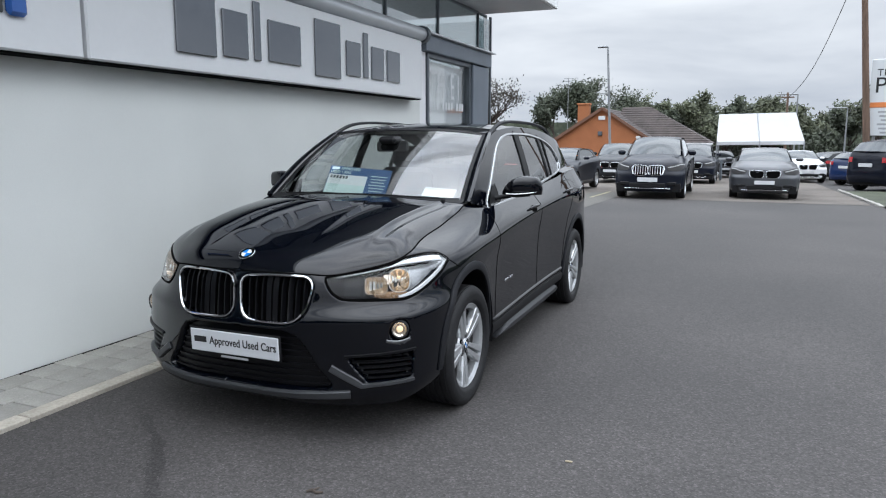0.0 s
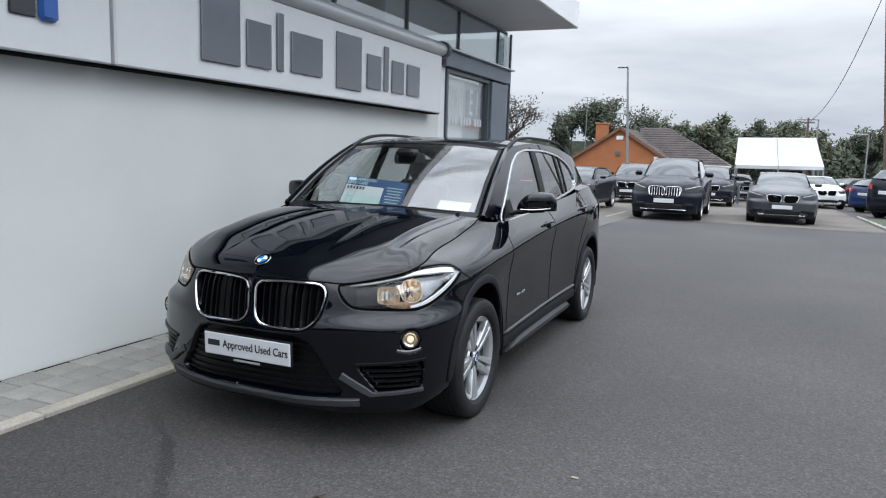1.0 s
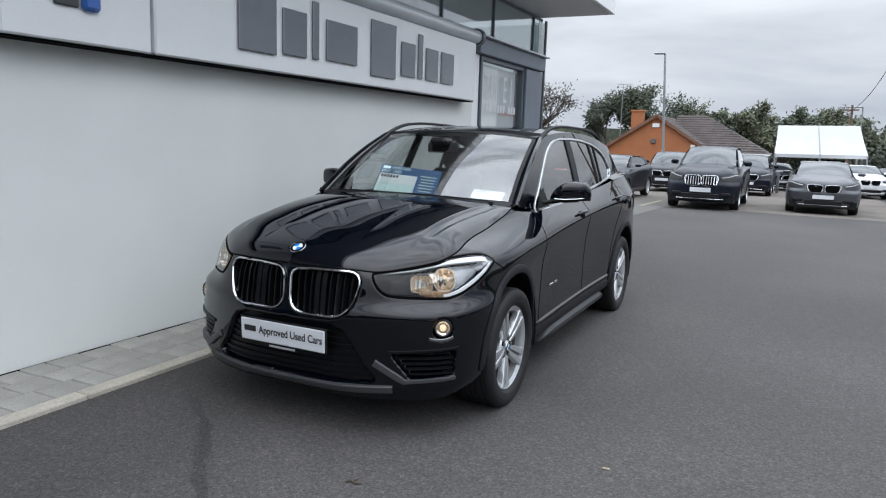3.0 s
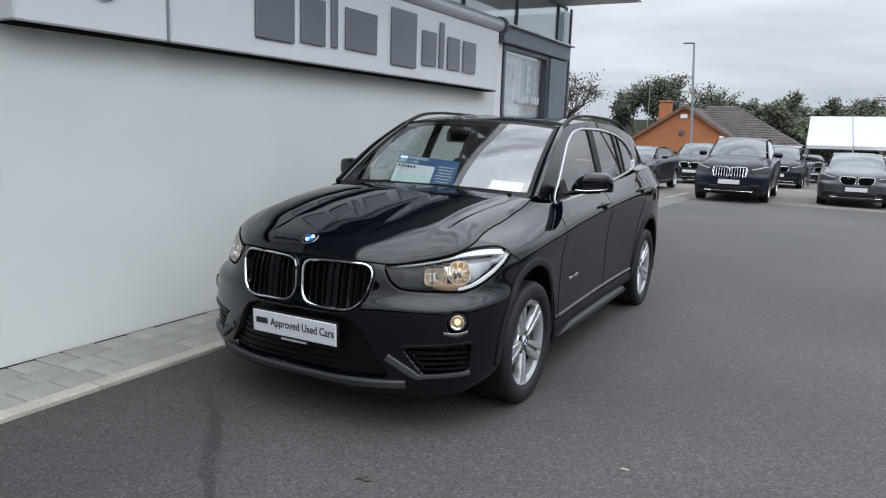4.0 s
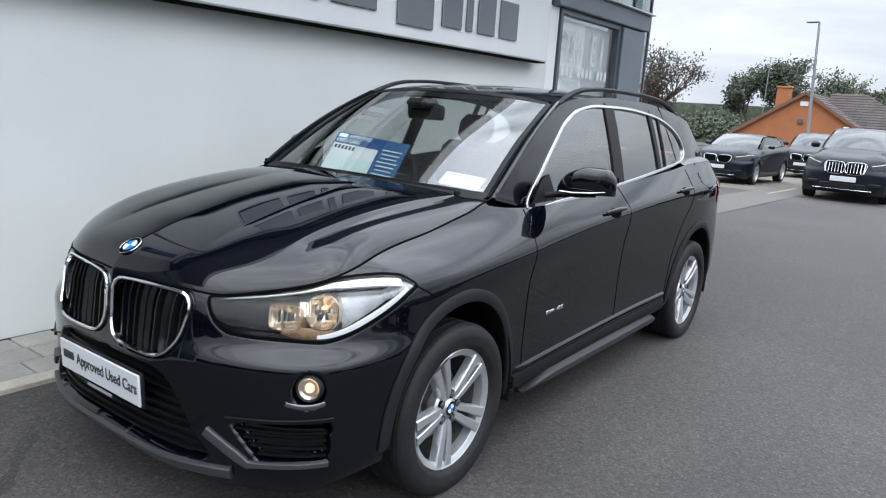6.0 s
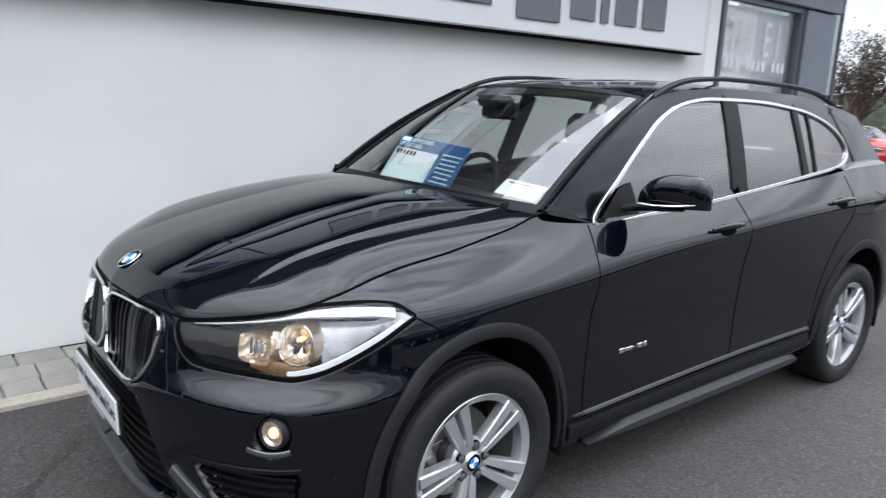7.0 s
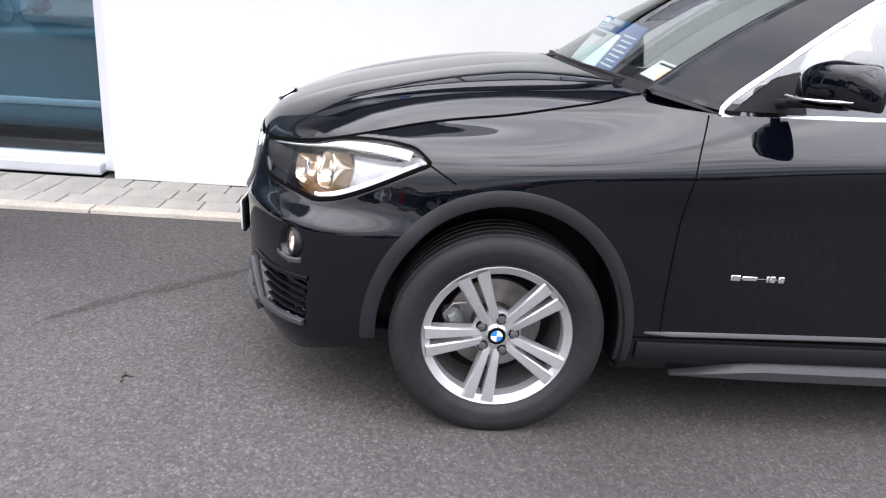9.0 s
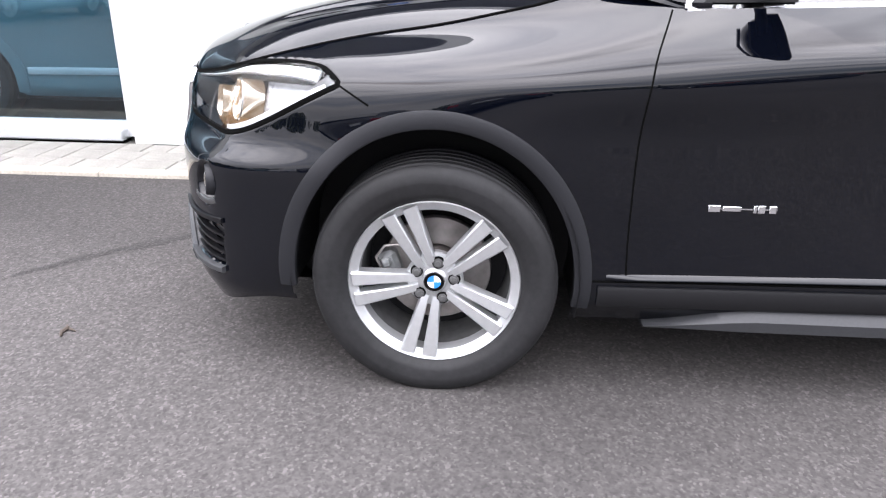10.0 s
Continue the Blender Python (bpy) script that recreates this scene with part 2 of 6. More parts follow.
    def lathe(self, profile, n=32, m=None):
        """Turn (radius, along) points round the local x axis."""
        m = m or Matrix.Identity(4)
        rows = []
        for i in range(n):
            a = 2 * math.pi * i / n
            rows.append([m @ Vector((x, r * math.cos(a), r * math.sin(a))) for r, x in profile])
        return self.grid(rows, wrap_u=True)

    def prism(self, poly, depth, m=None):
        """Extrude a polygon in the local xy plane by depth along z."""
        m = m or Matrix.Identity(4)
        k = len(poly)
        vs = [m @ Vector((x, y, 0)) for x, y in poly] + [m @ Vector((x, y, depth)) for x, y in poly]
        fs = [tuple(range(k))[::-1], tuple(range(k, 2 * k))]
        fs += [(i, (i + 1) % k, (i + 1) % k + k, i + k) for i in range(k)]
        return self.add(vs, fs)

    def ribbon(self, pts, nor, width, thick):
        """A flat strip of that width lying on a surface, standing thick proud of it."""
        k = len(pts)
        rows = []
        w = width if isinstance(width, (list, tuple)) else [width] * k
        for i in range(k):
            p, q = Vector(pts[max(i - 1, 0)]), Vector(pts[min(i + 1, k - 1)])
            n = Vector(nor[i])
            c = (q - p).cross(n).normalized() * w[i] * 0.5
            p = Vector(pts[i])
            rows.append([p - c - n * 0.006, p - c + n * thick * 0.7, p - c * 0.75 + n * thick, p + c * 0.75 + n * thick,
                         p + c + n * thick * 0.7, p + c - n * 0.006])
        base = len(self.v)
        self.grid(rows, wrap_v=True)
        self.f.append(tuple(base + j for j in range(6))[::-1])
        self.f.append(tuple(base + (k - 1) * 6 + j for j in range(6)))
        return self

    def moved(self, m):
        self.v = [tuple(m @ Vector(p)) for p in self.v]
        return self

    def mirrored(self):
        g = Geo()
        g.v = [(-x, y, z) for x, y, z in self.v]
        g.f = [f[::-1] for f in self.f]
        return g

    def mesh(self, name, material, smooth=True):
        me = bpy.data.meshes.new(name)
        me.from_pydata(self.v, [], self.f)
        me.materials.append(material)
        if smooth:
            me.shade_smooth()
            me.set_sharp_from_angle(angle=radians(38))
        me.update()
        return me


def part(name, geo, material, parent, label="", smooth=True, fix=False):
    """Link gathered geometry as ONE mesh object under a thing or a part."""
    me = geo.mesh(name, material, smooth)
    if fix:
        bm = bmesh.new()
        bm.from_mesh(me)
        bmesh.ops.remove_doubles(bm, verts=bm.verts, dist=1e-5)
        bmesh.ops.recalc_face_normals(bm, faces=bm.faces)
        bm.to_mesh(me)
        bm.free()
    ob = new(name, me)
    ob.parent = parent
    return tagged(ob, label) if label else ob


def thing(name, m, label, category, group="", kind=""):
    ob = new(name)
    ob.empty_display_size = 0.2
    ob.matrix_basis = m
    return tagged(ob, label, category, group, kind)


def structure(name, geo, material, label, category, smooth=False, kind="structure"):
    ob = new(name, geo.mesh(name, material, smooth))
    return tagged(ob, label, category, "", kind)


def curve1(xs, ys):
    """Smooth monotone interpolation through knots."""
    xs, ys = np.asarray(xs, float), np.asarray(ys, float)
    h, d = np.diff(xs), np.diff(ys) / np.diff(xs)
    m = np.zeros_like(ys)
    m[0], m[-1] = d[0], d[-1]
    for i in range(1, len(xs) - 1):
        if d[i - 1] * d[i] > 0:
            a, b = 2 * h[i] + h[i - 1], h[i] + 2 * h[i - 1]
            m[i] = (a + b) / (a / d[i - 1] + b / d[i])

    def f(x):
        x = np.clip(np.asarray(x, float), xs[0], xs[-1])
        i = np.clip(np.searchsorted(xs, x) - 1, 0, len(xs) - 2)
        t = (x - xs[i]) / h[i]
        return ((1 + 2 * t) * (1 - t) ** 2 * ys[i] + t * (1 - t) ** 2 * h[i] * m[i]
                + t * t * (3 - 2 * t) * ys[i + 1] + t * t * (t - 1) * h[i] * m[i + 1])
    return f


def smooth01(x):
    x = np.clip(x, 0, 1)
    return x * x * (3 - 2 * x)


def inside(poly, x, y):
    """Which of the points (x, y) lie within the polygon."""
    hit = np.zeros(np.shape(x), bool)
    for (ax, ay), (bx, by) in zip(poly, poly[1:] + poly[:1]):
        cross = (ay > y) != (by > y)
        xi = ax + (y - ay) * (bx - ax) / (by - ay if by != ay else 1e-9)
        hit ^= cross & (x < xi)
    return hit


# ---- the shape of a car body: plan outline lofted through upright sections ----
def blur(a, sigma, axis=0):
    """Gaussian smoothing of a table along one axis, with mirrored ends."""
    k = max(1, int(3 * sigma))
    w = np.exp(-0.5 * (np.arange(-k, k + 1) / sigma) ** 2)
    w /= w.sum()
    a = np.moveaxis(a, axis, 0)
    p = np.concatenate([2 * a[:1] - a[k:0:-1], a, 2 * a[-1:] - a[-2:-k - 2:-1]])
    out = sum(w[i] * p[i:i + len(a)] for i in range(2 * k + 1))
    return np.moveaxis(out, 0, axis)


PLAN_X = (0, 0.26, 0.45, 0.615, 0.760, 0.855, 0.894, 0.905, 0.908, 0.905, 0.897, 0.905, 0.905, 0.885, 0.84, 0.70, 0.40, 0)
PLAN_Y = (-0.91, -0.905, -0.866, -0.797, -0.706, -0.590, -0.42, -0.24, 0, 0.4, 1.3, 2.3, 2.7, 3.05, 3.3, 3.47, 3.52, 3.53)
_t = np.concatenate([[0], np.cumsum(np.hypot(np.diff(PLAN_X), np.diff(PLAN_Y)))])
_d = np.linspace(0, _t[-1], 1200)
_px, _py = blur(curve1(_t, PLAN_X)(_d), 12), blur(curve1(_t, PLAN_Y)(_d), 12)
_px[0] = _px[-1] = 0.0
S_LEN = np.concatenate([[0], np.cumsum(np.hypot(np.diff(_px), np.diff(_py)))])
S_MAX = S_LEN[-1]
S_TAB = np.linspace(0, S_MAX, 1000)
CX, CY = np.interp(S_TAB, S_LEN, _px), np.interp(S_TAB, S_LEN, _py)
_tx, _ty = blur(np.gradient(CX), 8), blur(np.gradient(CY), 8)
_tx[0], _ty[0], _tx[-1], _ty[-1] = 1, 0, -1, 0
_n = np.hypot(_tx, _ty)
NX, NY = _ty / _n, -_tx / _n
FRONT_HALF = S_TAB < S_TAB[np.argmin(abs(CY - 0.6) + (CX < 0.5))]


def s_of(x, y):
    """How far along the outline the plan point (x, y) lies."""
    return S_TAB[np.argmin((CX - x) ** 2 + (CY - y) ** 2)]


# sections: heights of eight feature lines and how far each lies inside the outline
SECTIONS = (
    (s_of(0, -0.91), (0.20, 0.28, 0.42, 0.56, 0.70, 0.80, 0.84, 1.12), (0.12, 0.04, 0.03, 0.03, 0.052, 0.058, 0.065, 0.50)),
    (s_of(0.45, -0.862), (0.20, 0.28, 0.42, 0.620, 0.70, 0.80, 0.84, 1.12), (0.09, 0.035, 0.034, 0.028, 0.052, 0.074, 0.092, 0.42)),
    (s_of(0.735, -0.665), (0.20, 0.30, 0.42, 0.635, 0.70, 0.79, 0.87, 1.12), (0.07, 0.030, 0.028, 0.040, 0.100, 0.122, 0.156, 0.47)),
    (s_of(0.842, -0.530), (0.20, 0.30, 0.42, 0.640, 0.70, 0.80, 0.885, 0.96), (0.075, 0.030, 0.024, 0.028, 0.074, 0.104, 0.152, 0.285)),
    (s_of(0.885, -0.38), (0.22, 0.30, 0.42, 0.640, 0.72, 0.86, 0.905, 0.96), (0.08, 0.03, 0.014, 0.008, 0.034, 0.063, 0.113, 0.248)),
    (s_of(0.905, 0.0), (0.22, 0.30, 0.42, 0.60, 0.76, 0.86, 0.935, 1.00), (0.07, 0.03, 0.01, 0.0, 0.0, 0.016, 0.085, 0.235)),
    (s_of(0.905, 0.22), (0.22, 0.30, 0.42, 0.58, 0.75, 0.865, 0.955, 1.04), (0.09, 0.042, 0.036, 0.026, 0.016, 0.013, 0.080, 0.240)),
    (s_of(0.905, 0.42), (0.22, 0.30, 0.42, 0.58, 0.74, 0.868, 0.98, 1.10), (0.10, 0.048, 0.048, 0.044, 0.038, 0.014, 0.070, 0.195)),
    (s_of(0.9, 1.06), (0.22, 0.30, 0.42, 0.58, 0.76, 0.94, 1.00, 1.12), (0.10, 0.045, 0.045, 0.045, 0.038, 0.014, 0.060, 0.17)),
    (s_of(0.9, 1.8), (0.22, 0.30, 0.42, 0.58, 0.78, 0.985, 1.04, 1.16), (0.10, 0.045, 0.045, 0.045, 0.038, 0.013, 0.050, 0.16)),
    (s_of(0.905, 2.67), (0.22, 0.30, 0.42, 0.60, 0.80, 1.02, 1.07, 1.20), (0.07, 0.03, 0.01, 0.0, 0.0, 0.01, 0.04, 0.13)),
    (s_of(0.84, 3.3), (0.26, 0.34, 0.45, 0.60, 0.80, 1.03, 1.08, 1.20), (0.08, 0.02, 0.0, 0.0, 0.01, 0.02, 0.05, 0.12)),
    (S_MAX, (0.28, 0.36, 0.45, 0.60, 0.80, 1.00, 1.08, 1.20), (0.10, 0.02, 0.0, 0.0, 0.03, 0.06, 0.08, 0.14)),
)
Z_TAB = np.linspace(0.18, 1.30, 225)
_ss = [q[0] for q in SECTIONS]
_zk = np.array([curve1(_ss, [q[1][k] for q in SECTIONS])(S_TAB) for k in range(8)])
_ik = np.array([curve1(_ss, [q[2][k] for q in SECTIONS])(S_TAB) for k in range(8)])
INSET = np.array([curve1(_zk[:, i], _ik[:, i])(Z_TAB) for i in range(len(S_TAB))])
INSET = blur(blur(INSET, 14, 0), 2.2, 1)
_calm = smooth01((S_TAB - s_of(0.885, -0.38)) / 0.18)[:, None]
INSET = INSET * (1 - _calm) + blur(blur(INSET, 34, 0), 2.0, 1) * _calm
_top = curve1([0, s_of(0.30, -0.90), s_of(0.42, -0.87), s_of(0.475, -0.855), s_of(0.62, -0.77), s_of(0.735, -0.665), s_of(0.842, -0.53), s_of(0.885, -0.38), s_of(0.90, -0.2),
              s_of(0.905, 0), s_of(0.905, 0.15), s_of(0.905, 0.30), s_of(0.905, 0.376), s_of(0.905, 0.45), s_of(0.905, 0.605), s_of(0.9, 1.22), s_of(0.9, 1.8), s_of(0.9, 2.3),
              s_of(0.9, 2.75), s_of(0.84, 3.3), S_MAX],
             [0.846, 0.846, 0.842, 0.836, 0.854, 0.876, 0.902, 0.934, 0.968,
              0.998, 1.028, 1.062, 1.092, 1.084, 1.050, 1.071, 1.115, 1.150, 1.185, 1.19, 1.18])
_top_z = blur(_top(S_TAB), 7)


def TOP(s):
    """Height of the upper edge of the body sides at outline length s."""
    return np.interp(s, S_TAB, _top_z)


def band(s, z):
    """Points of the body side and ends at outline length s and height z (arrays)."""
    s, z = np.broadcast_arrays(np.asarray(s, float), np.asarray(z, float))
    fs, fz = s / S_MAX * (len(S_TAB) - 1), (z - Z_TAB[0]) / (Z_TAB[1] - Z_TAB[0])
    i, j = np.clip(fs.astype(int), 0, len(S_TAB) - 2), np.clip(fz.astype(int), 0, len(Z_TAB) - 2)
    a, b = np.clip(fs - i, 0, 1), np.clip(fz - j, 0, 1)
    d = (INSET[i, j] * (1 - a) * (1 - b) + INSET[i + 1, j] * a * (1 - b) + INSET[i, j + 1] * (1 - a) * b + INSET[i + 1, j + 1] * a * b)

    def at(tab):
        return tab[i] * (1 - a) + tab[i + 1] * a
    return np.stack([np.maximum(at(CX) - at(NX) * d, 0.0), at(CY) - at(NY) * d, z], -1)


def band_normal(s, z):
    e = 0.004
    u = band(np.asarray(s) + e, z) - band(np.asarray(s) - e, z)
    v = band(s, np.asarray(z) + e) - band(s, np.asarray(z) - e)
    n = np.cross(u, v)
    return n / np.linalg.norm(n, axis=-1, keepdims=True)


_sf = S_TAB[FRONT_HALF]


def s_front(x, z):
    """Outline length at which the front reaches abs(x) at height z."""
    return float(np.interp(abs(x), np.maximum.accumulate(band(_sf, z)[:, 0]), _sf))


_side = (CY > -0.5) & (CY < 3.2) & (CX > 0.5)


def s_side(y, z):
    return float(np.interp(y, band(S_TAB[_side], z)[:, 1], S_TAB[_side]))


def front_pt(x, z, off=0.0):
    s = s_front(x, z)
    p, n = band(s, z), band_normal(s, z)
    p = p + n * off
    k = -1 if x < 0 else 1
    return Vector((k * p[0], p[1], p[2])), Vector((k * n[0], n[1], n[2]))


def side_pt(y, z, off=0.0):
    s = s_side(y, z)
    n = band_normal(s, z)
    return Vector(band(s, z) + n * off), Vector(n)


def sz_pt(s, z, off=0.0):
    n = band_normal(s, z)
    return Vector(band(s, z) + n * off), Vector(n)


# upper body: side glass leans in, roof above
BELT_X = curve1([0.3, 0.605, 1.2, 1.8, 2.4, 2.9, 3.4], [0.735, 0.768, 0.782, 0.785, 0.775, 0.745, 0.68])
ROOF_Z = curve1([0.40, 1.09, 1.30, 1.70, 2.20, 2.70, 3.15], [1.09, 1.503, 1.535, 1.555, 1.548, 1.505, 1.44])


def upper(y, z):
    """Point of the side of the cabin at length y and height z."""
    h = np.maximum(np.asarray(z, float) - 1.05, -0.05)
    return np.stack(np.broadcast_arrays(BELT_X(y) - 0.27 * h - 0.16 * h * h, np.asarray(y, float), np.asarray(z, float)), -1)


def upper_normal(y, z):
    e = 0.004
    u, v = upper(y + e, z) - upper(y - e, z), upper(y, z + e) - upper(y, z - e)
    n = np.cross(u, v)
    return n / np.linalg.norm(n, axis=-1, keepdims=True)


DLO = [(0.605, 1.048), (0.92, 1.058), (1.22, 1.072), (1.80, 1.116), (2.34, 1.160), (2.62, 1.183), (2.74, 1.212), (2.785, 1.262), (2.74, 1.335),
       (2.60, 1.405), (2.40, 1.455), (2.22, 1.479), (1.93, 1.501), (1.60, 1.505), (1.42, 1.500), (1.25, 1.474), (1.12, 1.428), (1.01, 1.368), (0.79, 1.212)]


def rounded_loop(pts, per=6):
    """Closed Catmull-Rom loop through the points."""
    out, k = [], len(pts)
    for i in range(k):
        p = [np.array(pts[(i + j - 1) % k]) for j in range(4)]
        for t in np.arange(per) / per:
            out.append(tuple(0.5 * (2 * p[1] + (p[2] - p[0]) * t + (2 * p[0] - 5 * p[1] + 4 * p[2] - p[3]) * t * t
                                    + (3 * p[1] - p[0] - 3 * p[2] + p[3]) * t ** 3)))
    return out


DLO_LOOP = rounded_loop(DLO)
ARCHES = ((0.0, 0.345), (2.67, 0.350))
HUBS = ((0.0, 0.338), (2.67, 0.338))
ARCH_R = 0.432
S_LAMP0, S_LAMP1 = s_of(0.475, -0.855), s_of(0.899, -0.245)
S_CORNER = s_of(0.842, -0.53)
LAMP_TOP = curve1([S_LAMP0, s_of(0.62, -0.77), s_of(0.735, -0.665), S_CORNER, s_of(0.885, -0.38), s_of(0.894, -0.30), S_LAMP1], [0.831, 0.850, 0.872, 0.898, 0.906, 0.899, 0.866])
LAMP_LOW = curve1([S_LAMP0, S_LAMP0 + 0.030, S_LAMP0 + 0.09, s_of(0.70, -0.715), s_of(0.79, -0.62), s_of(0.825, -0.56), S_LAMP1], [0.812, 0.762, 0.728, 0.716, 0.712, 0.722, 0.860])
# corners of a grille opening in front view, with the radius of each
KIDNEY = ((0.020, 0.618, 0.080), (0.358, 0.622, 0.095), (0.408, 0.832, 0.075), (0.020, 0.825, 0.050))


def kidney_path(side, grow=0.0, n=44):
    """Rounded outline of one grille opening in front view."""
    pts, k = [], len(KIDNEY)
    for i in range(k):
        a, b, c = (np.array(KIDNEY[(i + q) % k][:2]) for q in (-1, 0, 1))
        r = KIDNEY[i][2]
        d0, d1 = (a - b) / np.linalg.norm(a - b), (c - b) / np.linalg.norm(c - b)
        for t in np.linspace(0, 1, 9):
            pts.append(b + d0 * r * (1 - t) ** 2 + d1 * r * t ** 2)
    pts = np.array(pts + pts[:1])
    d = np.concatenate([[0], np.cumsum(np.linalg.norm(np.diff(pts, axis=0), axis=1))])
    q = np.linspace(0, d[-1], n + 1)[:-1]
    xs, zs = np.interp(q, d, pts[:, 0]), np.interp(q, d, pts[:, 1])
    zs = zs + 0.007 * np.sin(np.pi * np.clip((xs - 0.02) / 0.37, 0, 1)) * np.sign(zs - 0.722)
    tx, tz = np.roll(xs, -1) - np.roll(xs, 1), np.roll(zs, -1) - np.roll(zs, 1)
    ln = np.hypot(tx, tz)
    return [(side * x, z) for x, z in zip(xs + tz / ln * grow, zs - tx / ln * grow)]


LOWER_GRILLE = [(-0.01, 0.575), (0.25, 0.572), (0.320, 0.552), (0.365, 0.505), (0.425, 0.400), (0.490, 0.318), (0.46, 0.300), (-0.01, 0.290)]


def dents(P, S, Z):
    """How deep the openings of the front lie behind the skin."""
    x, z = P[..., 0], Z
    d = np.zeros_like(z)
    d[inside(kidney_path(1, 0.0), x, z) & (S < 0.7)] = 0.05
    room = np.minimum(np.minimum(LAMP_TOP(S) - z, z - LAMP_LOW(S)), np.minimum(S - S_LAMP0, S_LAMP1 - S))
    lamp = smooth01((room - 0.001) / 0.014) * 0.065
    d = np.maximum(d, lamp)
    low = inside(LOWER_GRILLE, x, z) & (S < 0.75)
    d[low] = 0.045
    sf = S_FOG
    fog = np.hypot(S - sf, z - 0.572) < 0.052
    d[fog] = 0.03
    d[inside([(S_IN + 0.015, 0.450), (S_OUT - 0.01, 0.462), (S_OUT - 0.02, 0.342), (S_ELBOW + 0.03, 0.335)], S, z)] = 0.04
    return d


S_FOG = s_front(0.770, 0.572)
S_IN, S_OUT, S_ELBOW, S_WING = s_front(0.548, 0.45), s_front(0.822, 0.46), s_front(0.620, 0.312), s_front(0.485, 0.405)


BONNET_Y = (-0.846, -0.825, -0.78, -0.65, -0.48, -0.2, 0.05, 0.216)
BONNET_Z = (0.884, 0.921, 0.966, 1.012, 1.073, 1.112, 1.130)


def hood_patch(nu, nw):
    """Bonnet between the top edge of the wings and the scuttle."""
    s_c, s_r = S_CORNER, s_of(0.905, 0.376)
    u, w = np.linspace(0, 1, nu)[:, None], np.linspace(0, 1, nw)[None, :]
    w = w ** 1.25

    def top(s):
        return band(s, TOP(s))
    F = top(u * s_c)
    corner = top(s_r)
    R = np.stack(np.broadcast_arrays(corner[0] * u, 0.215 + (corner[1] - 0.215) * u ** 2.2, 1.130 + (corner[2] - 1.130) * u ** 2), -1)
    side = top(s_c + (s_r - s_c) * w)
    side = side - ((1 - w)[..., None] * F[-1] + w[..., None] * R[-1])
    P = F * (1 - w)[..., None] + R * w[..., None] + side * (u ** 3)[..., None]
    yc = -0.845 + 1.06 * w
    z0 = float(F[0, 0, 2])
    zc = curve1(BONNET_Y, [z0, *BONNET_Z])(yc)
    g_c = (zc - z0) / (1.130 - z0)
    zs = top(s_c + (s_r - s_c) * w)[..., 2]
    g_s = (zs - F[-1][..., 2]) / (R[-1][..., 2] - F[-1][..., 2])
    P[..., 2] = F[..., 2] + (R[..., 2] - F[..., 2]) * (g_c * (1 - u ** 6.0) + g_s * u ** 6.0)
    P[..., 2] = blur(P[..., 2], nw * 0.035, 1) * (1 - u ** 12) + P[..., 2] * u ** 12
    P[..., 2] += 0.024 * np.sin(np.pi * np.clip((u - 0.30) / 0.70, 0, 1)) * np.sin(np.pi * w ** 0.6) ** 0.8 * smooth01(w / 0.22)
    # raised centre with crisp edges that open towards the rear corners
    fade = smooth01((w - 0.05) / 0.25) * (1 - 0.6 * smooth01((w - 0.75) / 0.25))
    uc = 0.60 + 0.23 * w
    P[..., 2] += 0.009 * smooth01((uc + 0.014 - u) / 0.028) * fade
    P[..., 2] -= 0.003 * np.exp(-((u - uc - 0.05) / 0.035) ** 2) * fade
    return P


def mirror_grid(P):
    Q = P.copy()
    Q[..., 0] *= -1
    return Q


def both(g):
    return (g, g.mirrored())


def text_geo(body, height, depth=0.002, align="CENTER", bold=0.0):
    """Lettering as geometry in the local xy plane, in the built-in font."""
    cu = bpy.data.curves.new("lettering", "FONT")
    cu.body, cu.size, cu.extrude, cu.align_x, cu.align_y, cu.offset = body, height, depth, align, "CENTER", bold
    ob = bpy.data.objects.new("lettering", cu)
    scene.collection.objects.link(ob)
    bpy.context.view_layer.update()
    me = bpy.data.meshes.new_from_object(ob.evaluated_get(bpy.context.evaluated_depsgraph_get()))
    g = Geo().add([v.co for v in me.vertices], [tuple(p.vertices) for p in me.polygons])
    bpy.data.objects.remove(ob), bpy.data.meshes.remove(me), bpy.data.curves.remove(cu)
    return g


def frame_at(p, n, up=(0, 0, 1)):
    """Pose with local z along n and local y towards up."""
    n = Vector(n).normalized()
    x = Vector(up).cross(n).normalized()
    y = n.cross(x)
    m = Matrix((x, y, n)).transposed().to_4x4()
    m.translation = Vector(p)
    return m


def roundel(m, r, parent, name="badge"):
    """Round enamel badge: dark ring, quartered blue and white disc."""
    ring = Geo().lathe([(0.0, 0.0), (r, 0.0), (r, 0.003), (r * 0.93, 0.0055), (r * 0.68, 0.0055), (r * 0.66, 0.0045), (0.0, 0.0045)], 36, m @ pose(0, 0, 0, 0, -90, 0))
    b = part(name, ring, GAP, parent, "round badge with dark ring")
    rim = Geo().tube([m @ Vector((r * 0.98 * math.cos(a), r * 0.98 * math.sin(a), 0.004)) for a in np.linspace(0, 2 * math.pi, 37)[:-1]], 0.0022 * r / 0.041, 6, closed=True)
    part("rim", rim, CHROME, b, "chrome rim")
    for q in range(4):
        a0 = q * math.pi / 2
        fan = [(0, 0)] + [(r * 0.64 * math.cos(a), r * 0.64 * math.sin(a)) for a in np.linspace(a0, a0 + math.pi / 2, 9)]
        part("quarter", Geo().prism(fan, 0.0012, m @ pose(0, 0, 0.0046)), ROUNDEL_BLUE if q % 2 else ROUNDEL_WHITE, b, smooth=False)
    return b


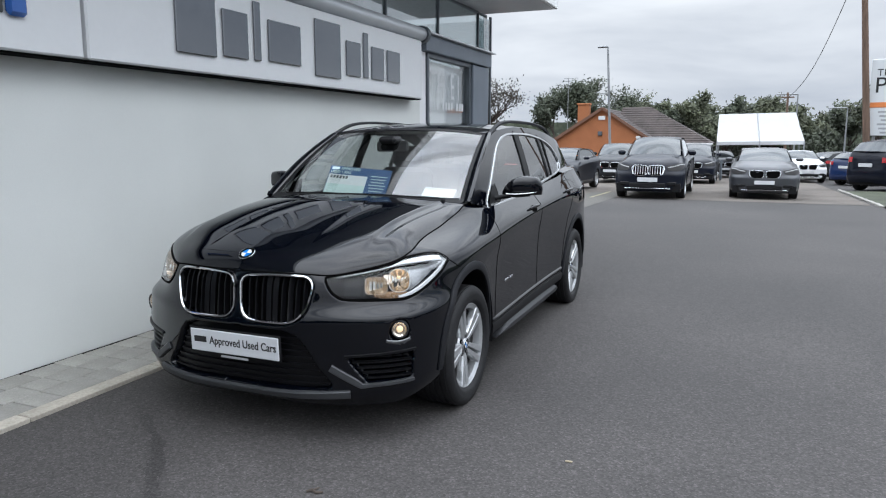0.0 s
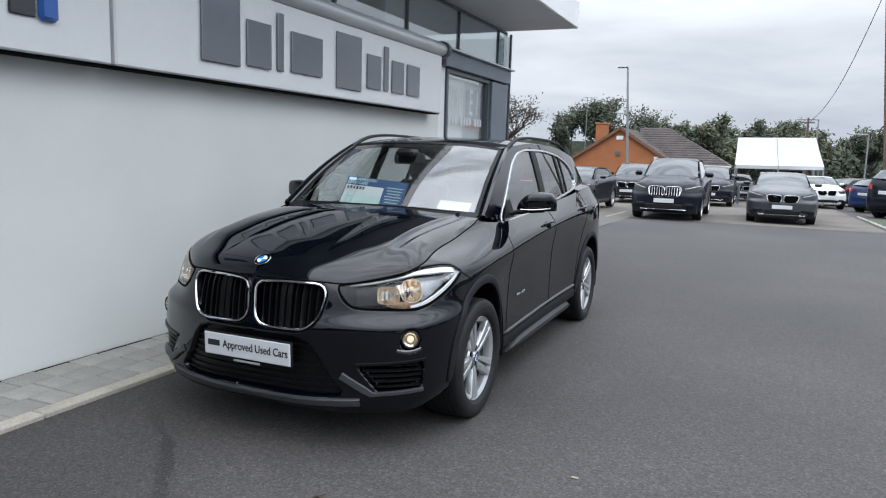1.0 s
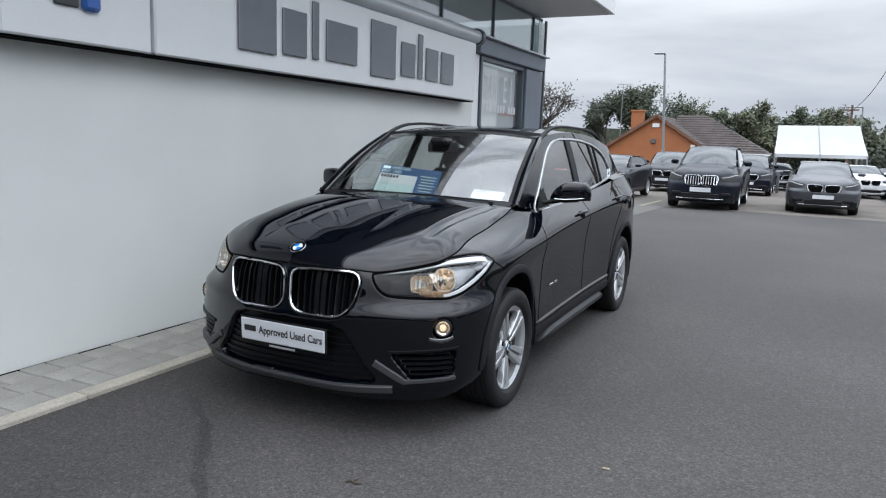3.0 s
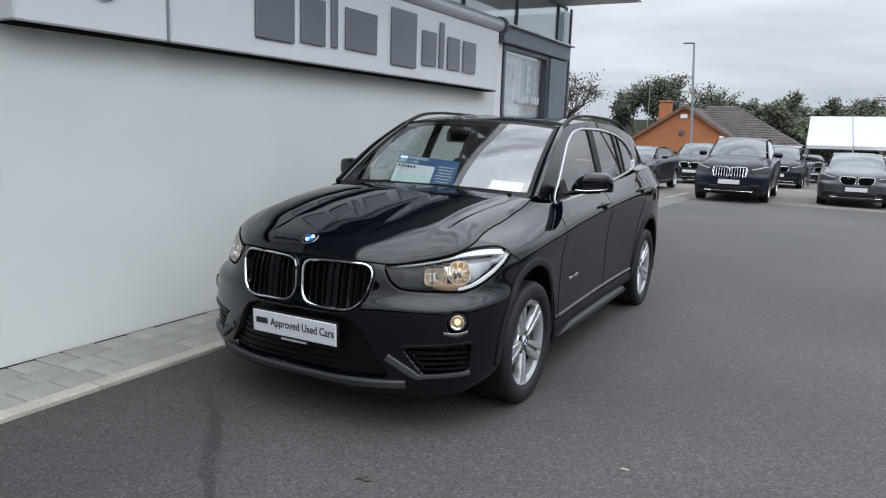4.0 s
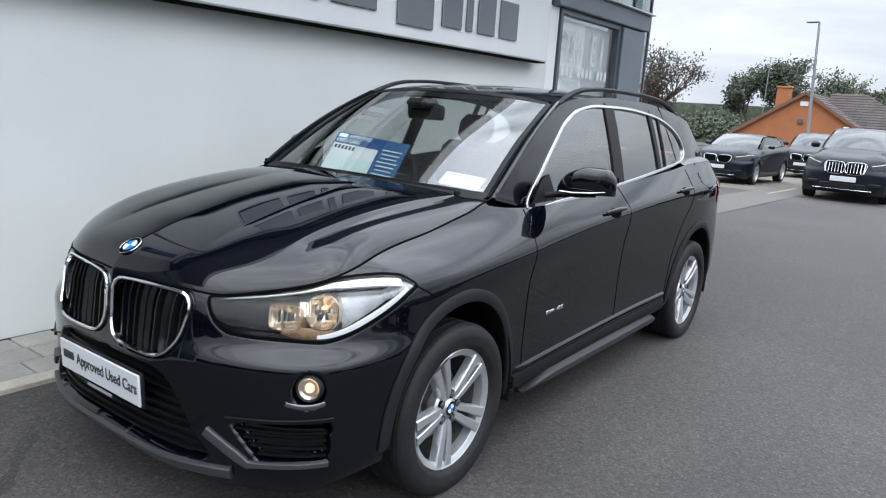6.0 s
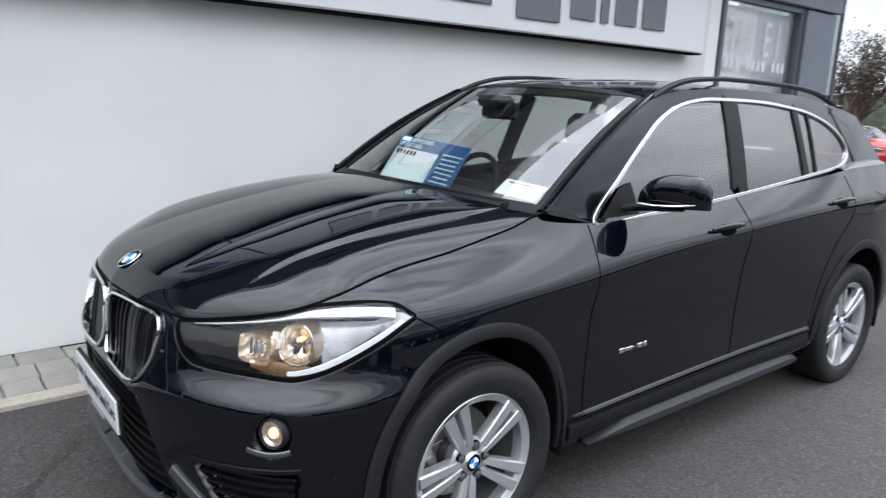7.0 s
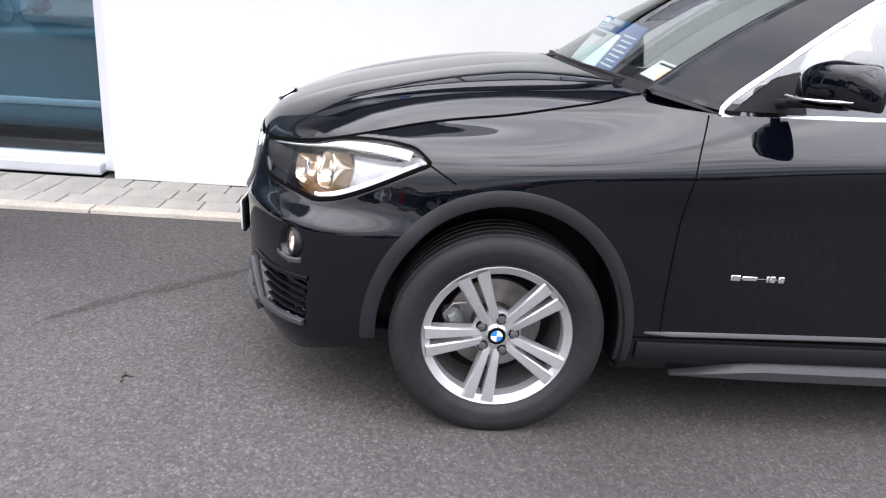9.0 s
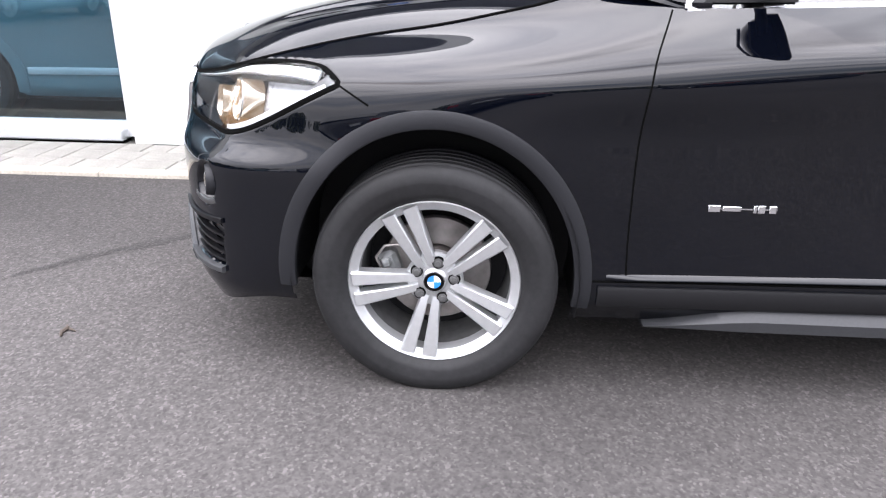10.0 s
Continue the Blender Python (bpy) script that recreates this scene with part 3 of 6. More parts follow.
# ---- wheels ----
def wheel(parent, y, z, side, fine=True, rim_x=0.868, name="wheel"):
    n = 64 if fine else 28
    hold = new(name)
    hold.parent = parent
    hold.matrix_basis = pose(0, y, z) if side > 0 else pose(0, y, z, 0, 0, 180)
    R = 0.335
    prof = [(0.222, rim_x - 0.205), (0.240, rim_x - 0.222), (0.290, rim_x - 0.232), (0.322, rim_x - 0.220), (R - 0.004, rim_x - 0.195)]
    for k in range(5):
        c = rim_x - 0.175 + k * 0.036
        prof += [(R, c), (R, c + 0.026), (R - 0.007, c + 0.028), (R - 0.007, c + 0.034)]
    prof += [(R - 0.004, rim_x + 0.002), (0.326, rim_x + 0.014), (0.312, rim_x + 0.022), (0.292, rim_x + 0.0275), (0.286, rim_x + 0.0265), (0.262, rim_x + 0.025),
             (0.250, rim_x + 0.020), (0.242, rim_x + 0.010), (0.232, rim_x + 0.0)]
    part("tyre", Geo().lathe(prof, n), RUBBER, hold, "worn black rubber tyre")
    k = 1.035
    rp = [(0.222, rim_x - 0.060), (0.224, rim_x - 0.01), (0.2275, rim_x + 0.004), (0.2245, rim_x + 0.0065), (0.220, rim_x + 0.003), (0.206, rim_x - 0.002), (0.2015, rim_x - 0.006),
          (0.200, rim_x - 0.05)]
    rp = [(r * k, x) for r, x in rp]
    part("barrel", Geo().lathe([(0.207, rim_x - 0.045), (0.200, rim_x - 0.19), (0.229, rim_x - 0.205)], n), IRON, hold, "dull grey inner barrel")
    rim = part("rim", Geo().lathe(rp, n), ALLOY, hold, "silver alloy rim")
    sp = Geo()
    for k in range(5):
        a = radians(115 + 72 * k)
        for e in (-1, 1):
            pts = []
            for t in np.linspace(0, 1, 7):
                r = 0.045 + t * 0.176
                off = e * (0.0155 + 0.0165 * t)
                half = 0.0115 + 0.0095 * t
                x = rim_x - 0.030 + 0.026 * t ** 0.7
                pts.append((r, off, half, x + 0.004 * (1 - t)))
            rows = []
            for r, off, half, x in pts:
                row = []
                for across, up in ((-1, -1), (-1, 0.72), (-0.82, 1), (0.75, 0.92), (1, 0.5), (1, -1)):
                    cr, ca = r, off + e * across * half
                    px = x + (0.012 if up > -1 else -0.018) * (up if up > 0 else 1) - (0.008 if up <= 0 else 0)
                    row.append((px, cr * math.cos(a) - ca * math.sin(a), cr * math.sin(a) + ca * math.cos(a)))
                rows.append(row)
            sp.grid(rows, wrap_v=True, flip=e < 0)
    part("spokes", sp, ALLOY, rim, "five double spokes", fix=True)
    hub = Geo().lathe([(0.0, rim_x - 0.012), (0.030, rim_x - 0.012), (0.036, rim_x - 0.018), (0.074, rim_x - 0.022), (0.080, rim_x - 0.032), (0.072, rim_x - 0.07), (0.0, rim_x - 0.07)], n)
    part("hub", hub, ALLOY, rim)
    part("disc", Geo().lathe([(0.075, rim_x - 0.105), (0.152, rim_x - 0.105), (0.154, rim_x - 0.108), (0.154, rim_x - 0.126), (0.07, rim_x - 0.128), (0.07, rim_x - 0.07), (0.0, rim_x - 0.07)], n), STEEL, hold, "brown-tinged steel brake disc")
    part("backing", Geo().lathe([(0.0, rim_x - 0.16), (0.198, rim_x - 0.16)], n), PLASTIC_DARK, hold)
    if fine:
        for k in range(5):
            a = radians(115 + 36 + 72 * k - 72)
            m = pose(rim_x - 0.0175, 0.055 * math.cos(a), 0.055 * math.sin(a))
            # near-black disc on the hub: the recess's shade is painted, not cut
            part("bolt_hole", Geo().lathe([(0.0, 0.0035), (0.0165, 0.0045), (0.0175, -0.004)], 16, m), GAP, hold)
            part("bolt", Geo().lathe([(0.0, 0.0105), (0.0068, 0.0100), (0.0080, 0.0060), (0.0125, 0.0058), (0.0135, 0.0045), (0.0135, -0.010)], 14, m), IRON, hold, "dark wheel bolt in a round recess")
        cal = Geo().box((rim_x - 0.095, -0.118, 0.045), (0.06, 0.06, 0.115), pose(0, 0, 0, 20, 0, 0), 0.012)
        cal.box((rim_x - 0.07, -0.12, 0.075), (0.03, 0.03, 0.03), pose(0, 0, 0, 20, 0, 0), 0.006)
        cal = part("caliper", cal, CALIPER, hold, "grey cast brake caliper with a wire clip")
        part("clip", Geo().tube([(rim_x - 0.052, -0.150, 0.015), (rim_x - 0.050, -0.165, 0.050), (rim_x - 0.050, -0.140, 0.085), (rim_x - 0.052, -0.095, 0.090)], 0.004, 6), STEEL, cal)
        roundel(frame_at((rim_x - 0.013, 0, 0), (1, 0, 0)), 0.029, hold, "centre_cap")
    return hold


# ---- the black car ----
car = thing("black_suv", pose(0, 0, 0), "polished black compact SUV with lit headlamps, parked beside the white wall", "car")

S_GRID = np.concatenate([np.linspace(0, s_of(0.905, 0.1), 280), np.linspace(s_of(0.905, 0.1), S_MAX, 300)[1:]])
V_GRID = np.linspace(0, 1, 112)
BOTTOM = curve1([0, s_of(0.735, -0.665), s_of(0.875, -0.44), s_of(0.905, 0), s_of(0.905, 0.45), s_of(0.905, 2.67), S_MAX], [0.205, 0.212, 0.268, 0.270, 0.230, 0.225, 0.28])
_S = np.repeat(S_GRID[:, None], len(V_GRID), 1)
_Z = BOTTOM(_S) + V_GRID[None, :] * (TOP(_S) - BOTTOM(_S))
_P = band(_S, _Z)
_D = blur(blur(dents(_P, _S, _Z), 0.8, 0), 0.8, 1)
_PD = _P - band_normal(_S, _Z) * _D[..., None]
_mid = 0.25 * (_P[:-1, :-1] + _P[1:, :-1] + _P[:-1, 1:] + _P[1:, 1:])
_keep = np.ones(_mid.shape[:2], bool)
for ay, az in ARCHES:
    _keep &= ~((np.hypot((_mid[..., 1] - ay) / 0.392, (_mid[..., 2] - az) / 0.436) < 1.0) & (_mid[..., 0] > 0.5))

Y_SPLIT = (("front_bumper", s_of(0.893, -0.21)), ("front_wing", s_of(0.905, 0.525)), ("front_door", s_of(0.9, 1.52)), ("rear_door", s_of(0.9, 2.52)), ("rear_wing", s_of(0.84, 3.3)), ("rear_bumper", S_MAX + 1))
lo = 0
panels = {}
for nm, s_hi in Y_SPLIT:
    hi = int(np.searchsorted(S_GRID, s_hi)) if s_hi < S_MAX else len(S_GRID) - 1
    g = Geo().grid(_PD[lo:hi + 1], _keep[lo:hi])
    h = g.mirrored()
    if "bumper" in nm:
        panels[nm] = part(nm, g.add(h.v, h.f), PAINT, car, fix=False)
    else:
        panels[nm] = part(nm, g, PAINT, car)
        part(nm, h, PAINT, car)
    lo = hi

hp = hood_patch(120, 120)
g = Geo().grid(hp, flip=True).grid(mirror_grid(hp))
hood = part("bonnet", g, PAINT, car, "black bonnet with raised centre and folds", fix=True)


# dark lines between panels
def gap_line(pts_n, width=0.0045):
    g = Geo()
    g.ribbon([p for p, _ in pts_n], [n for _, n in pts_n], width, 0.0018)
    return g


def gap_both(pts_n, width=0.0045):
    for g in both(gap_line(pts_n, width)):
        part("shut_line", g, GAP, car)


for g in both(Geo().tube([sz_pt(s, TOP(s), 0.0005)[0] for s in np.linspace(0.02, s_of(0.905, 0.376), 110)], 0.0038, 6)):
    part("shut_line", g, GAP, car)
gap_both([side_pt(y, z) for y, z in zip(curve1([0.36, 0.5, 0.7, 0.91, 1.05], [0.512, 0.505, 0.503, 0.520, 0.570])(np.linspace(0.37, 1.045, 24)), np.linspace(0.37, 1.045, 24))])
gap_both([side_pt(1.50 + 0.03 * (z - 0.37), z) for z in np.linspace(0.37, 1.09, 24)])
gap_both([side_pt(y, z) for y, z in zip(curve1([0.40, 0.6, 0.80, 1.0, 1.15], [2.21, 2.235, 2.33, 2.50, 2.53])(np.linspace(0.4, 1.15, 24)), np.linspace(0.4, 1.15, 24))])
gap_both([side_pt(y, z) for y, z in zip(np.linspace(-0.250, -0.165, 8), np.linspace(0.864, 0.815, 8))], 0.005)
gap_both([side_pt(y, 0.355 + 0.01 * y) for y in np.linspace(0.42, 2.24, 30)], 0.006)

# wheel arch mouldings and liners
for ay, az in ARCHES:
    pn = [side_pt(ay + 0.399 * math.cos(a), az + 0.443 * math.sin(a), 0.0) for a in np.linspace(radians(-8), radians(183), 60)]
    for g in both(Geo().ribbon([p for p, _ in pn], [n for _, n in pn], 0.046, 0.010)):
        part("arch_moulding", g, PLASTIC, car, "grained black plastic arch moulding")
    lin = []
    for x in (0.55, 0.70, 0.885):
        lin.append([(x, ay + 0.390 * math.cos(a), az + 0.432 * math.sin(a)) for a in np.linspace(radians(-12), radians(184), 40)])
    g = Geo().grid(lin)
    g.grid([[(0.55, ay + r * math.cos(a), az + r * math.sin(a)) for a in np.linspace(radians(-20), radians(200), 24)] for r in (0.0, 0.45)])
    for h in both(g):
        part("arch_liner", h, PLASTIC_DARK, car)

# sills: glossy ledge along the foot of the doors, plastic cladding, broad grey blade
ys_ = np.linspace(0.46, 2.20, 40)
rows = []
for y in ys_:
    z = 0.372 + 0.018 * (y - 0.46)
    f = float(smooth01((y - 0.44) / 0.10))
    p, n = side_pt(y, z)
    rows.append([p + Vector((-0.004, 0, 0.012)), p + Vector((0.001 * f, 0, 0.007)), p + Vector((0.011 * f, 0, -0.001)), p + Vector((0.012 * f, 0, -0.005)), p + Vector((0.004 * f, 0, -0.012)), p + Vector((-0.006, 0, -0.016))])
for g in both(Geo().grid(rows)):
    part("sill_ledge", g, PAINT, car, "glossy ledge along the foot of the doors")
pn = [side_pt(y, 0.316 + 0.008 * (y - 0.45)) for y in np.linspace(0.44, 2.22, 40)]
for g in both(Geo().ribbon([p for p, _ in pn], [n for _, n in pn], 0.058, 0.010)):
    part("sill_cladding", g, PLASTIC_DARK, car)
rows = []
for y in np.linspace(0.575, 2.19, 40):
    f = float(smooth01((y - 0.56) / 0.34) * smooth01((2.25 - y) / 0.2))
    zt = 0.226 + 0.074 * f
    rows.append([(0.815, y, zt + 0.002), (0.838, y, zt), (0.848 + 0.022 * f, y, zt - 0.040 * f), (0.846 + 0.020 * f, y, 0.222 + 0.006 * f), (0.800, y, 0.214), (0.70, y, 0.212)])
for g in both(Geo().grid(rows)):
    part("side_blade", g, BLADE_GREY, car, "grey lower side blade")
under = Geo().grid([[(x, y, 0.228 if abs(x) < 0.8 else 0.235) for y in np.linspace(-0.70, 3.35, 12)] for x in (-0.62, -0.3, 0, 0.3, 0.62)])
part("underbody", under, PLASTIC_DARK, car)
g = Geo().box((0, 1.33, 0.28), (1.62, 1.78, 0.11), bevel=0.02)
part("floorpan", g, PLASTIC_DARK, car)

# bonnet badge
bu = hp[0, :, :]
lo_b, hi_b = (Vector((0, y, float(np.interp(y, bu[:, 1], bu[:, 2])))) for y in (-0.806, -0.748))
roundel(frame_at(lo_b.lerp(hi_b, 0.5) + Vector((0, -0.0005, 0.001)), Vector((1, 0, 0)).cross(hi_b - lo_b), (0, 1, 0.6)), 0.041, car)

# kidney grilles
for side in (-1, 1):
    path = kidney_path(side)
    pn = [front_pt(x, z, 0.004) for x, z in path]
    fr = Geo()
    rows = []
    k = len(pn)
    c0 = sum((p for p, _ in pn), Vector()) / k
    for i, (p, n) in enumerate(pn):
        d = (pn[(i + 1) % k][0] - pn[i - 1][0]).normalized()
        o = d.cross(n).normalized()
        if o.dot(p - c0) < 0:
            o = -o
        rows.append([p - o * 0.005 - n * 0.030, p - o * 0.006 + n * 0.002, p - o * 0.002 + n * 0.007, p + o * 0.004 + n * 0.005, p + o * 0.006 - n * 0.002, p + o * 0.005 - n * 0.012])
    fr.grid(rows, wrap_u=True, wrap_v=True)
    grille = part("grille", fr, CHROME, car, "chrome-framed black kidney grille", fix=True)
    poly = [(abs(x), z) for x, z in kidney_path(side, -0.004)]
    for q in range(10):
        x = 0.055 + q * 0.0375
        zs = [z for z in np.linspace(0.61, 0.83, 60) if inside(poly, np.array(x), np.array(z))]
        if len(zs) < 4:
            continue
        pts = [front_pt(side * x, z, -0.020 - 0.010 * ((z - 0.722) / 0.1) ** 2)[0] for z in np.linspace(zs[0], zs[-1], 8)]
        part("slat", Geo().tube(pts, 1.0, section=[(-0.006, -0.016), (0.006, -0.016), (0.0035, 0.010), (-0.0035, 0.010)]), GRILLE_BLACK, grille)
    zs = np.linspace(0.62, 0.825, 14)
    back = Geo().grid([[front_pt(side * x, z, -0.044)[0] for z in zs] for x in np.linspace(0.035, 0.43, 22)])
    part("mesh_backing", back, GAP, grille)

# headlamps
for side in (-1, 1):
    us = np.linspace(S_LAMP0, S_LAMP1, 60)
    vs = np.linspace(0, 1, 14)
    L = np.array([[band(s, LAMP_LOW(s) + v * (LAMP_TOP(s) - LAMP_LOW(s))) + band_normal(s, LAMP_LOW(s) + v * (LAMP_TOP(s) - LAMP_LOW(s))) * 0.002 for v in vs] for s in us])
    g = Geo().grid(L)
    lens = part("headlamp", g if side > 0 else g.mirrored(), LENS, car, "clear headlamp lens, lit warm inside")
    lens.visible_shadow = False

    def put(nm, geo, m, label="", par=None):
        return part(nm, geo if side > 0 else geo.mirrored(), m, par or lens, label)
    floor = np.array([[band(s, LAMP_LOW(s) + v * (LAMP_TOP(s) - LAMP_LOW(s))) - band_normal(s, LAMP_LOW(s) + v * (LAMP_TOP(s) - LAMP_LOW(s))) * (0.06 * min(1, (s - S_LAMP0) / 0.1, max(S_LAMP1 - s, 0.004) / 0.1)) for v in np.linspace(-0.02, 1.02, 8)] for s in us])
    put("housing", Geo().grid(floor[:39]), HEAD_BLACK)
    put("inner_shell", Geo().grid(floor[38:]), LAMP_SILVER, "silvered inner shell")
    rim_pts = [sz_pt(s, LAMP_TOP(s)) for s in us] + [sz_pt(s, LAMP_LOW(s)) for s in us[::-1]]
    put("seal", Geo().ribbon([p for p, _ in rim_pts] + [rim_pts[0][0]], [n for _, n in rim_pts] + [rim_pts[0][1]], 0.013, 0.0022), GAP)
    tp = [sz_pt(s, LAMP_TOP(s) - 0.006 - 0.014 * (k / 50), -0.006) for k, s in enumerate(us[4:-4])]
    put("light_bar", Geo().ribbon([p for p, _ in tp], [n for _, n in tp], [0.004 + 0.026 * smooth01((i / len(tp) - 0.35) / 0.5) for i in range(len(tp))], 0.004), LIGHT_BAR, "bright upper light bar")
    sl = np.linspace(s_of(0.785, -0.625), S_LAMP1 - 0.035, 18)
    bp = [sz_pt(s, LAMP_LOW(s) + 0.014, -0.010) for s in sl]
    put("lower_bar", Geo().ribbon([p for p, _ in bp], [n for _, n in bp], [0.012 + 0.006 * math.sin(math.pi * i / 17) for i in range(18)], 0.006), LIGHT_BAR, "white lower light bar")
    for sb, bz, hw, hh, lit in ((0.750, 0.784, 0.052, 0.040, 0), (0.915, 0.804, 0.050, 0.054, 1)):
        bq, bn_ = sz_pt(sb, bz, -0.032)
        m = frame_at(bq, bn_ * 0.65 + Vector((0.10, -0.5, 0.0)))
        sq = 0.8 if lit else 0.45
        rows = []
        for ring, depth in ((0.10, -0.030), (0.50, -0.026), (0.86, -0.010), (1.0, 0.012), (1.05, 0.012), (1.07, -0.045)):
            row = []
            for a in np.linspace(0, 2 * math.pi, 29)[:-1]:
                ca, sa = math.cos(a), math.sin(a)
                fl = 0.004 * math.cos(7 * a) * (ring < 1)
                row.append(m @ Vector((ring * hw * abs(ca) ** sq * (1 if ca > 0 else -1), ring * hh * abs(sa) ** sq * (1 if sa > 0 else -1), depth + fl)))
            rows.append(row)
        b = put("reflector", Geo().grid(rows, wrap_v=True), LAMP_GLOW, "silvered lamp bowl glowing warm" if lit else "square silvered reflector")
        if lit:
            put("rim", Geo().tube([m @ Vector((1.03 * hw * abs(math.cos(a)) ** sq * (1 if math.cos(a) > 0 else -1), 1.03 * hh * abs(math.sin(a)) ** sq * (1 if math.sin(a) > 0 else -1), 0.013)) for a in np.linspace(0, 2 * math.pi, 41)[:-1]], 0.0028, 6, closed=True), REFLECTOR, "", b)
        if not lit:
            for q in range(4):
                put("facet", Geo().box((-0.024 + 0.016 * q, 0.002 * (q % 2), -0.016 + 0.004 * q), (0.014, 0.046 - 0.006 * q, 0.006), m @ pose(0, 0, 0, 0, 10 - 7 * q, 0), 0.002), REFLECTOR, "", b)
            continue
        for q in range(5):
            put("facet", Geo().box((-0.030 + 0.015 * q, 0.010 - 0.004 * (q % 2), -0.012), (0.011, 0.030 - 0.004 * q, 0.006), m, 0.002), REFLECTOR, "", b)
        bulb = Geo().lathe([(0.0, 0.002), (0.006, 0.000), (0.008, -0.008), (0.008, -0.03)], 14, m @ pose(0, 0.014, 0, 0, -90, 0))
        put("bulb", bulb, LAMP_WARM, "glowing bulb", b)
    fl = [sz_pt(s, float(LAMP_LOW(s)) + 0.020, -0.030) for s in np.linspace(0.735, 0.965, 12)]
    put("step_reflector", Geo().box((0, 0, 0), (0.040, 0.052, 0.008), frame_at(sz_pt(0.828, 0.812, -0.032)[0], sz_pt(0.828, 0.812)[1]), 0.003).box((0.008, 0.0, 0.006), (0.012, 0.044, 0.008), frame_at(sz_pt(0.828, 0.812, -0.032)[0], sz_pt(0.828, 0.812)[1]), 0.003), LAMP_GLOW, "bright stepped reflector")
    put("warm_panel", Geo().ribbon([p for p, _ in fl], [n for _, n in fl], [0.010 + 0.028 * math.sin(math.pi * i / 11) for i in range(12)], 0.004), LAMP_BRONZE, "warm lit lower panel")

# fog lamps with warm light
for side in (-1, 1):
    p, n = sz_pt(S_FOG, 0.580, -0.008)
    n = (n + Vector((-0.15, -0.55, 0))).normalized()
    m = frame_at(p, n) @ pose(0, 0, 0, 0, -90, 0) @ Matrix.Diagonal((1.0, 1.12, 1.12, 1))
    g = Geo().lathe([(0.031, -0.016), (0.033, 0.004), (0.036, 0.006), (0.039, 0.002), (0.040, -0.020)], 30, m)
    fog = part("fog_lamp", g if side > 0 else g.mirrored(), PLASTIC, car, "lit round fog lamp in a black ring")
    g = Geo().lathe([(0.0, 0.010), (0.018, 0.008), (0.032, 0.001), (0.032, -0.01)], 24, m)
    ob = part("glass", g if side > 0 else g.mirrored(), LENS, fog)
    ob.visible_shadow = False
    g = Geo().lathe([(0.0, -0.010), (0.012, -0.009), (0.020, -0.005), (0.024, -0.006), (0.0315, 0.000)], 24, m)
    part("reflector", g if side > 0 else g.mirrored(), LAMP_GLOW, fog, "warm lit bowl")
    g = Geo().lathe([(0.0, 0.002), (0.012, 0.000), (0.015, -0.009)], 16, m)
    part("bulb", g if side > 0 else g.mirrored(), LAMP_WARM, fog)
    pn = [sz_pt(S_FOG - 0.075 + 0.011 * k, 0.531 - 0.0035 * k + 0.0003 * k * k, -0.004) for k in range(13)]
    g = Geo().ribbon([q for q, _ in pn], [q for _, q in pn], 0.016, 0.005)
    part("fog_lamp_trim", g if side > 0 else g.mirrored(), TRIM_DULL, car, "chrome crescent below the fog lamp")

# lower front: skid strip, side intakes with blades and slats
pn = [front_pt(x, 0.283 + 0.012 * (abs(x) / 0.5) ** 2 - 0.02, 0.0) for x in np.linspace(-0.57, 0.57, 48)]
part("skid_strip", Geo().ribbon([p for p, _ in pn], [n for _, n in pn], 0.040, 0.014), SATIN, car, "satin grey skid strip under the bumper")
for side in (-1, 1):
    def put2(nm, geo, m, label="", par=None):
        return part(nm, geo if side > 0 else geo.mirrored(), m, par or car, label)
    up = [sz_pt(s, 0.462 + 0.05 * (s - S_IN)) for s in np.linspace(S_IN, S_OUT, 20)]
    intake = put2("side_intake", Geo().ribbon([p for p, _ in up], [n for _, n in up], 0.014, 0.008), GRILLE_BLACK, "slatted side air intake")
    vp = [sz_pt(S_WING + (S_ELBOW - S_WING) * t, 0.408 - 0.090 * t) for t in np.linspace(0, 1, 12)] + [sz_pt(s, 0.318 + 0.05 * (s - S_ELBOW)) for s in np.linspace(S_ELBOW + 0.015, S_OUT - 0.015, 16)]
    put2("blade", Geo().ribbon([p for p, _ in vp], [n for _, n in vp], [0.036 - 0.018 * float(smooth01((i - 8) / 6)) for i in range(28)], 0.013), SATIN, "satin grey L-shaped blade", intake)
    for k in range(4):
        z = 0.352 + k * 0.026
        sp = [sz_pt(s, z, -0.018) for s in np.linspace(S_IN + (0.450 - z) / 0.115 * (S_ELBOW + 0.03 - S_IN) + 0.015, S_OUT - 0.02, 10)]
        put2("slat", Geo().ribbon([p for p, _ in sp], [n for _, n in sp], 0.009, 0.010), GRILLE_BLACK, "", intake)
edge_x = curve1([0.290, 0.300, 0.318, 0.400, 0.505, 0.552, 0.572], [0.44, 0.46, 0.490, 0.425, 0.365, 0.320, 0.25])
rows = [[front_pt(u * float(edge_x(z)) * 0.985, z, -0.034)[0] for u in np.linspace(-1, 1, 41)] for z in np.linspace(0.296, 0.570, 16)]
low_grille = part("lower_grille", Geo().grid(rows), GRILLE_BLACK, car, "black lower grille behind the plate")
for k in range(8):
    z = 0.318 + k * 0.031
    sp = [front_pt(x, z, -0.030) for x in np.linspace(-0.97, 0.97, 24) * float(edge_x(z))]
    part("slat", Geo().ribbon([p for p, _ in sp], [n for _, n in sp], 0.008, 0.010), GRILLE_BLACK, low_grille)

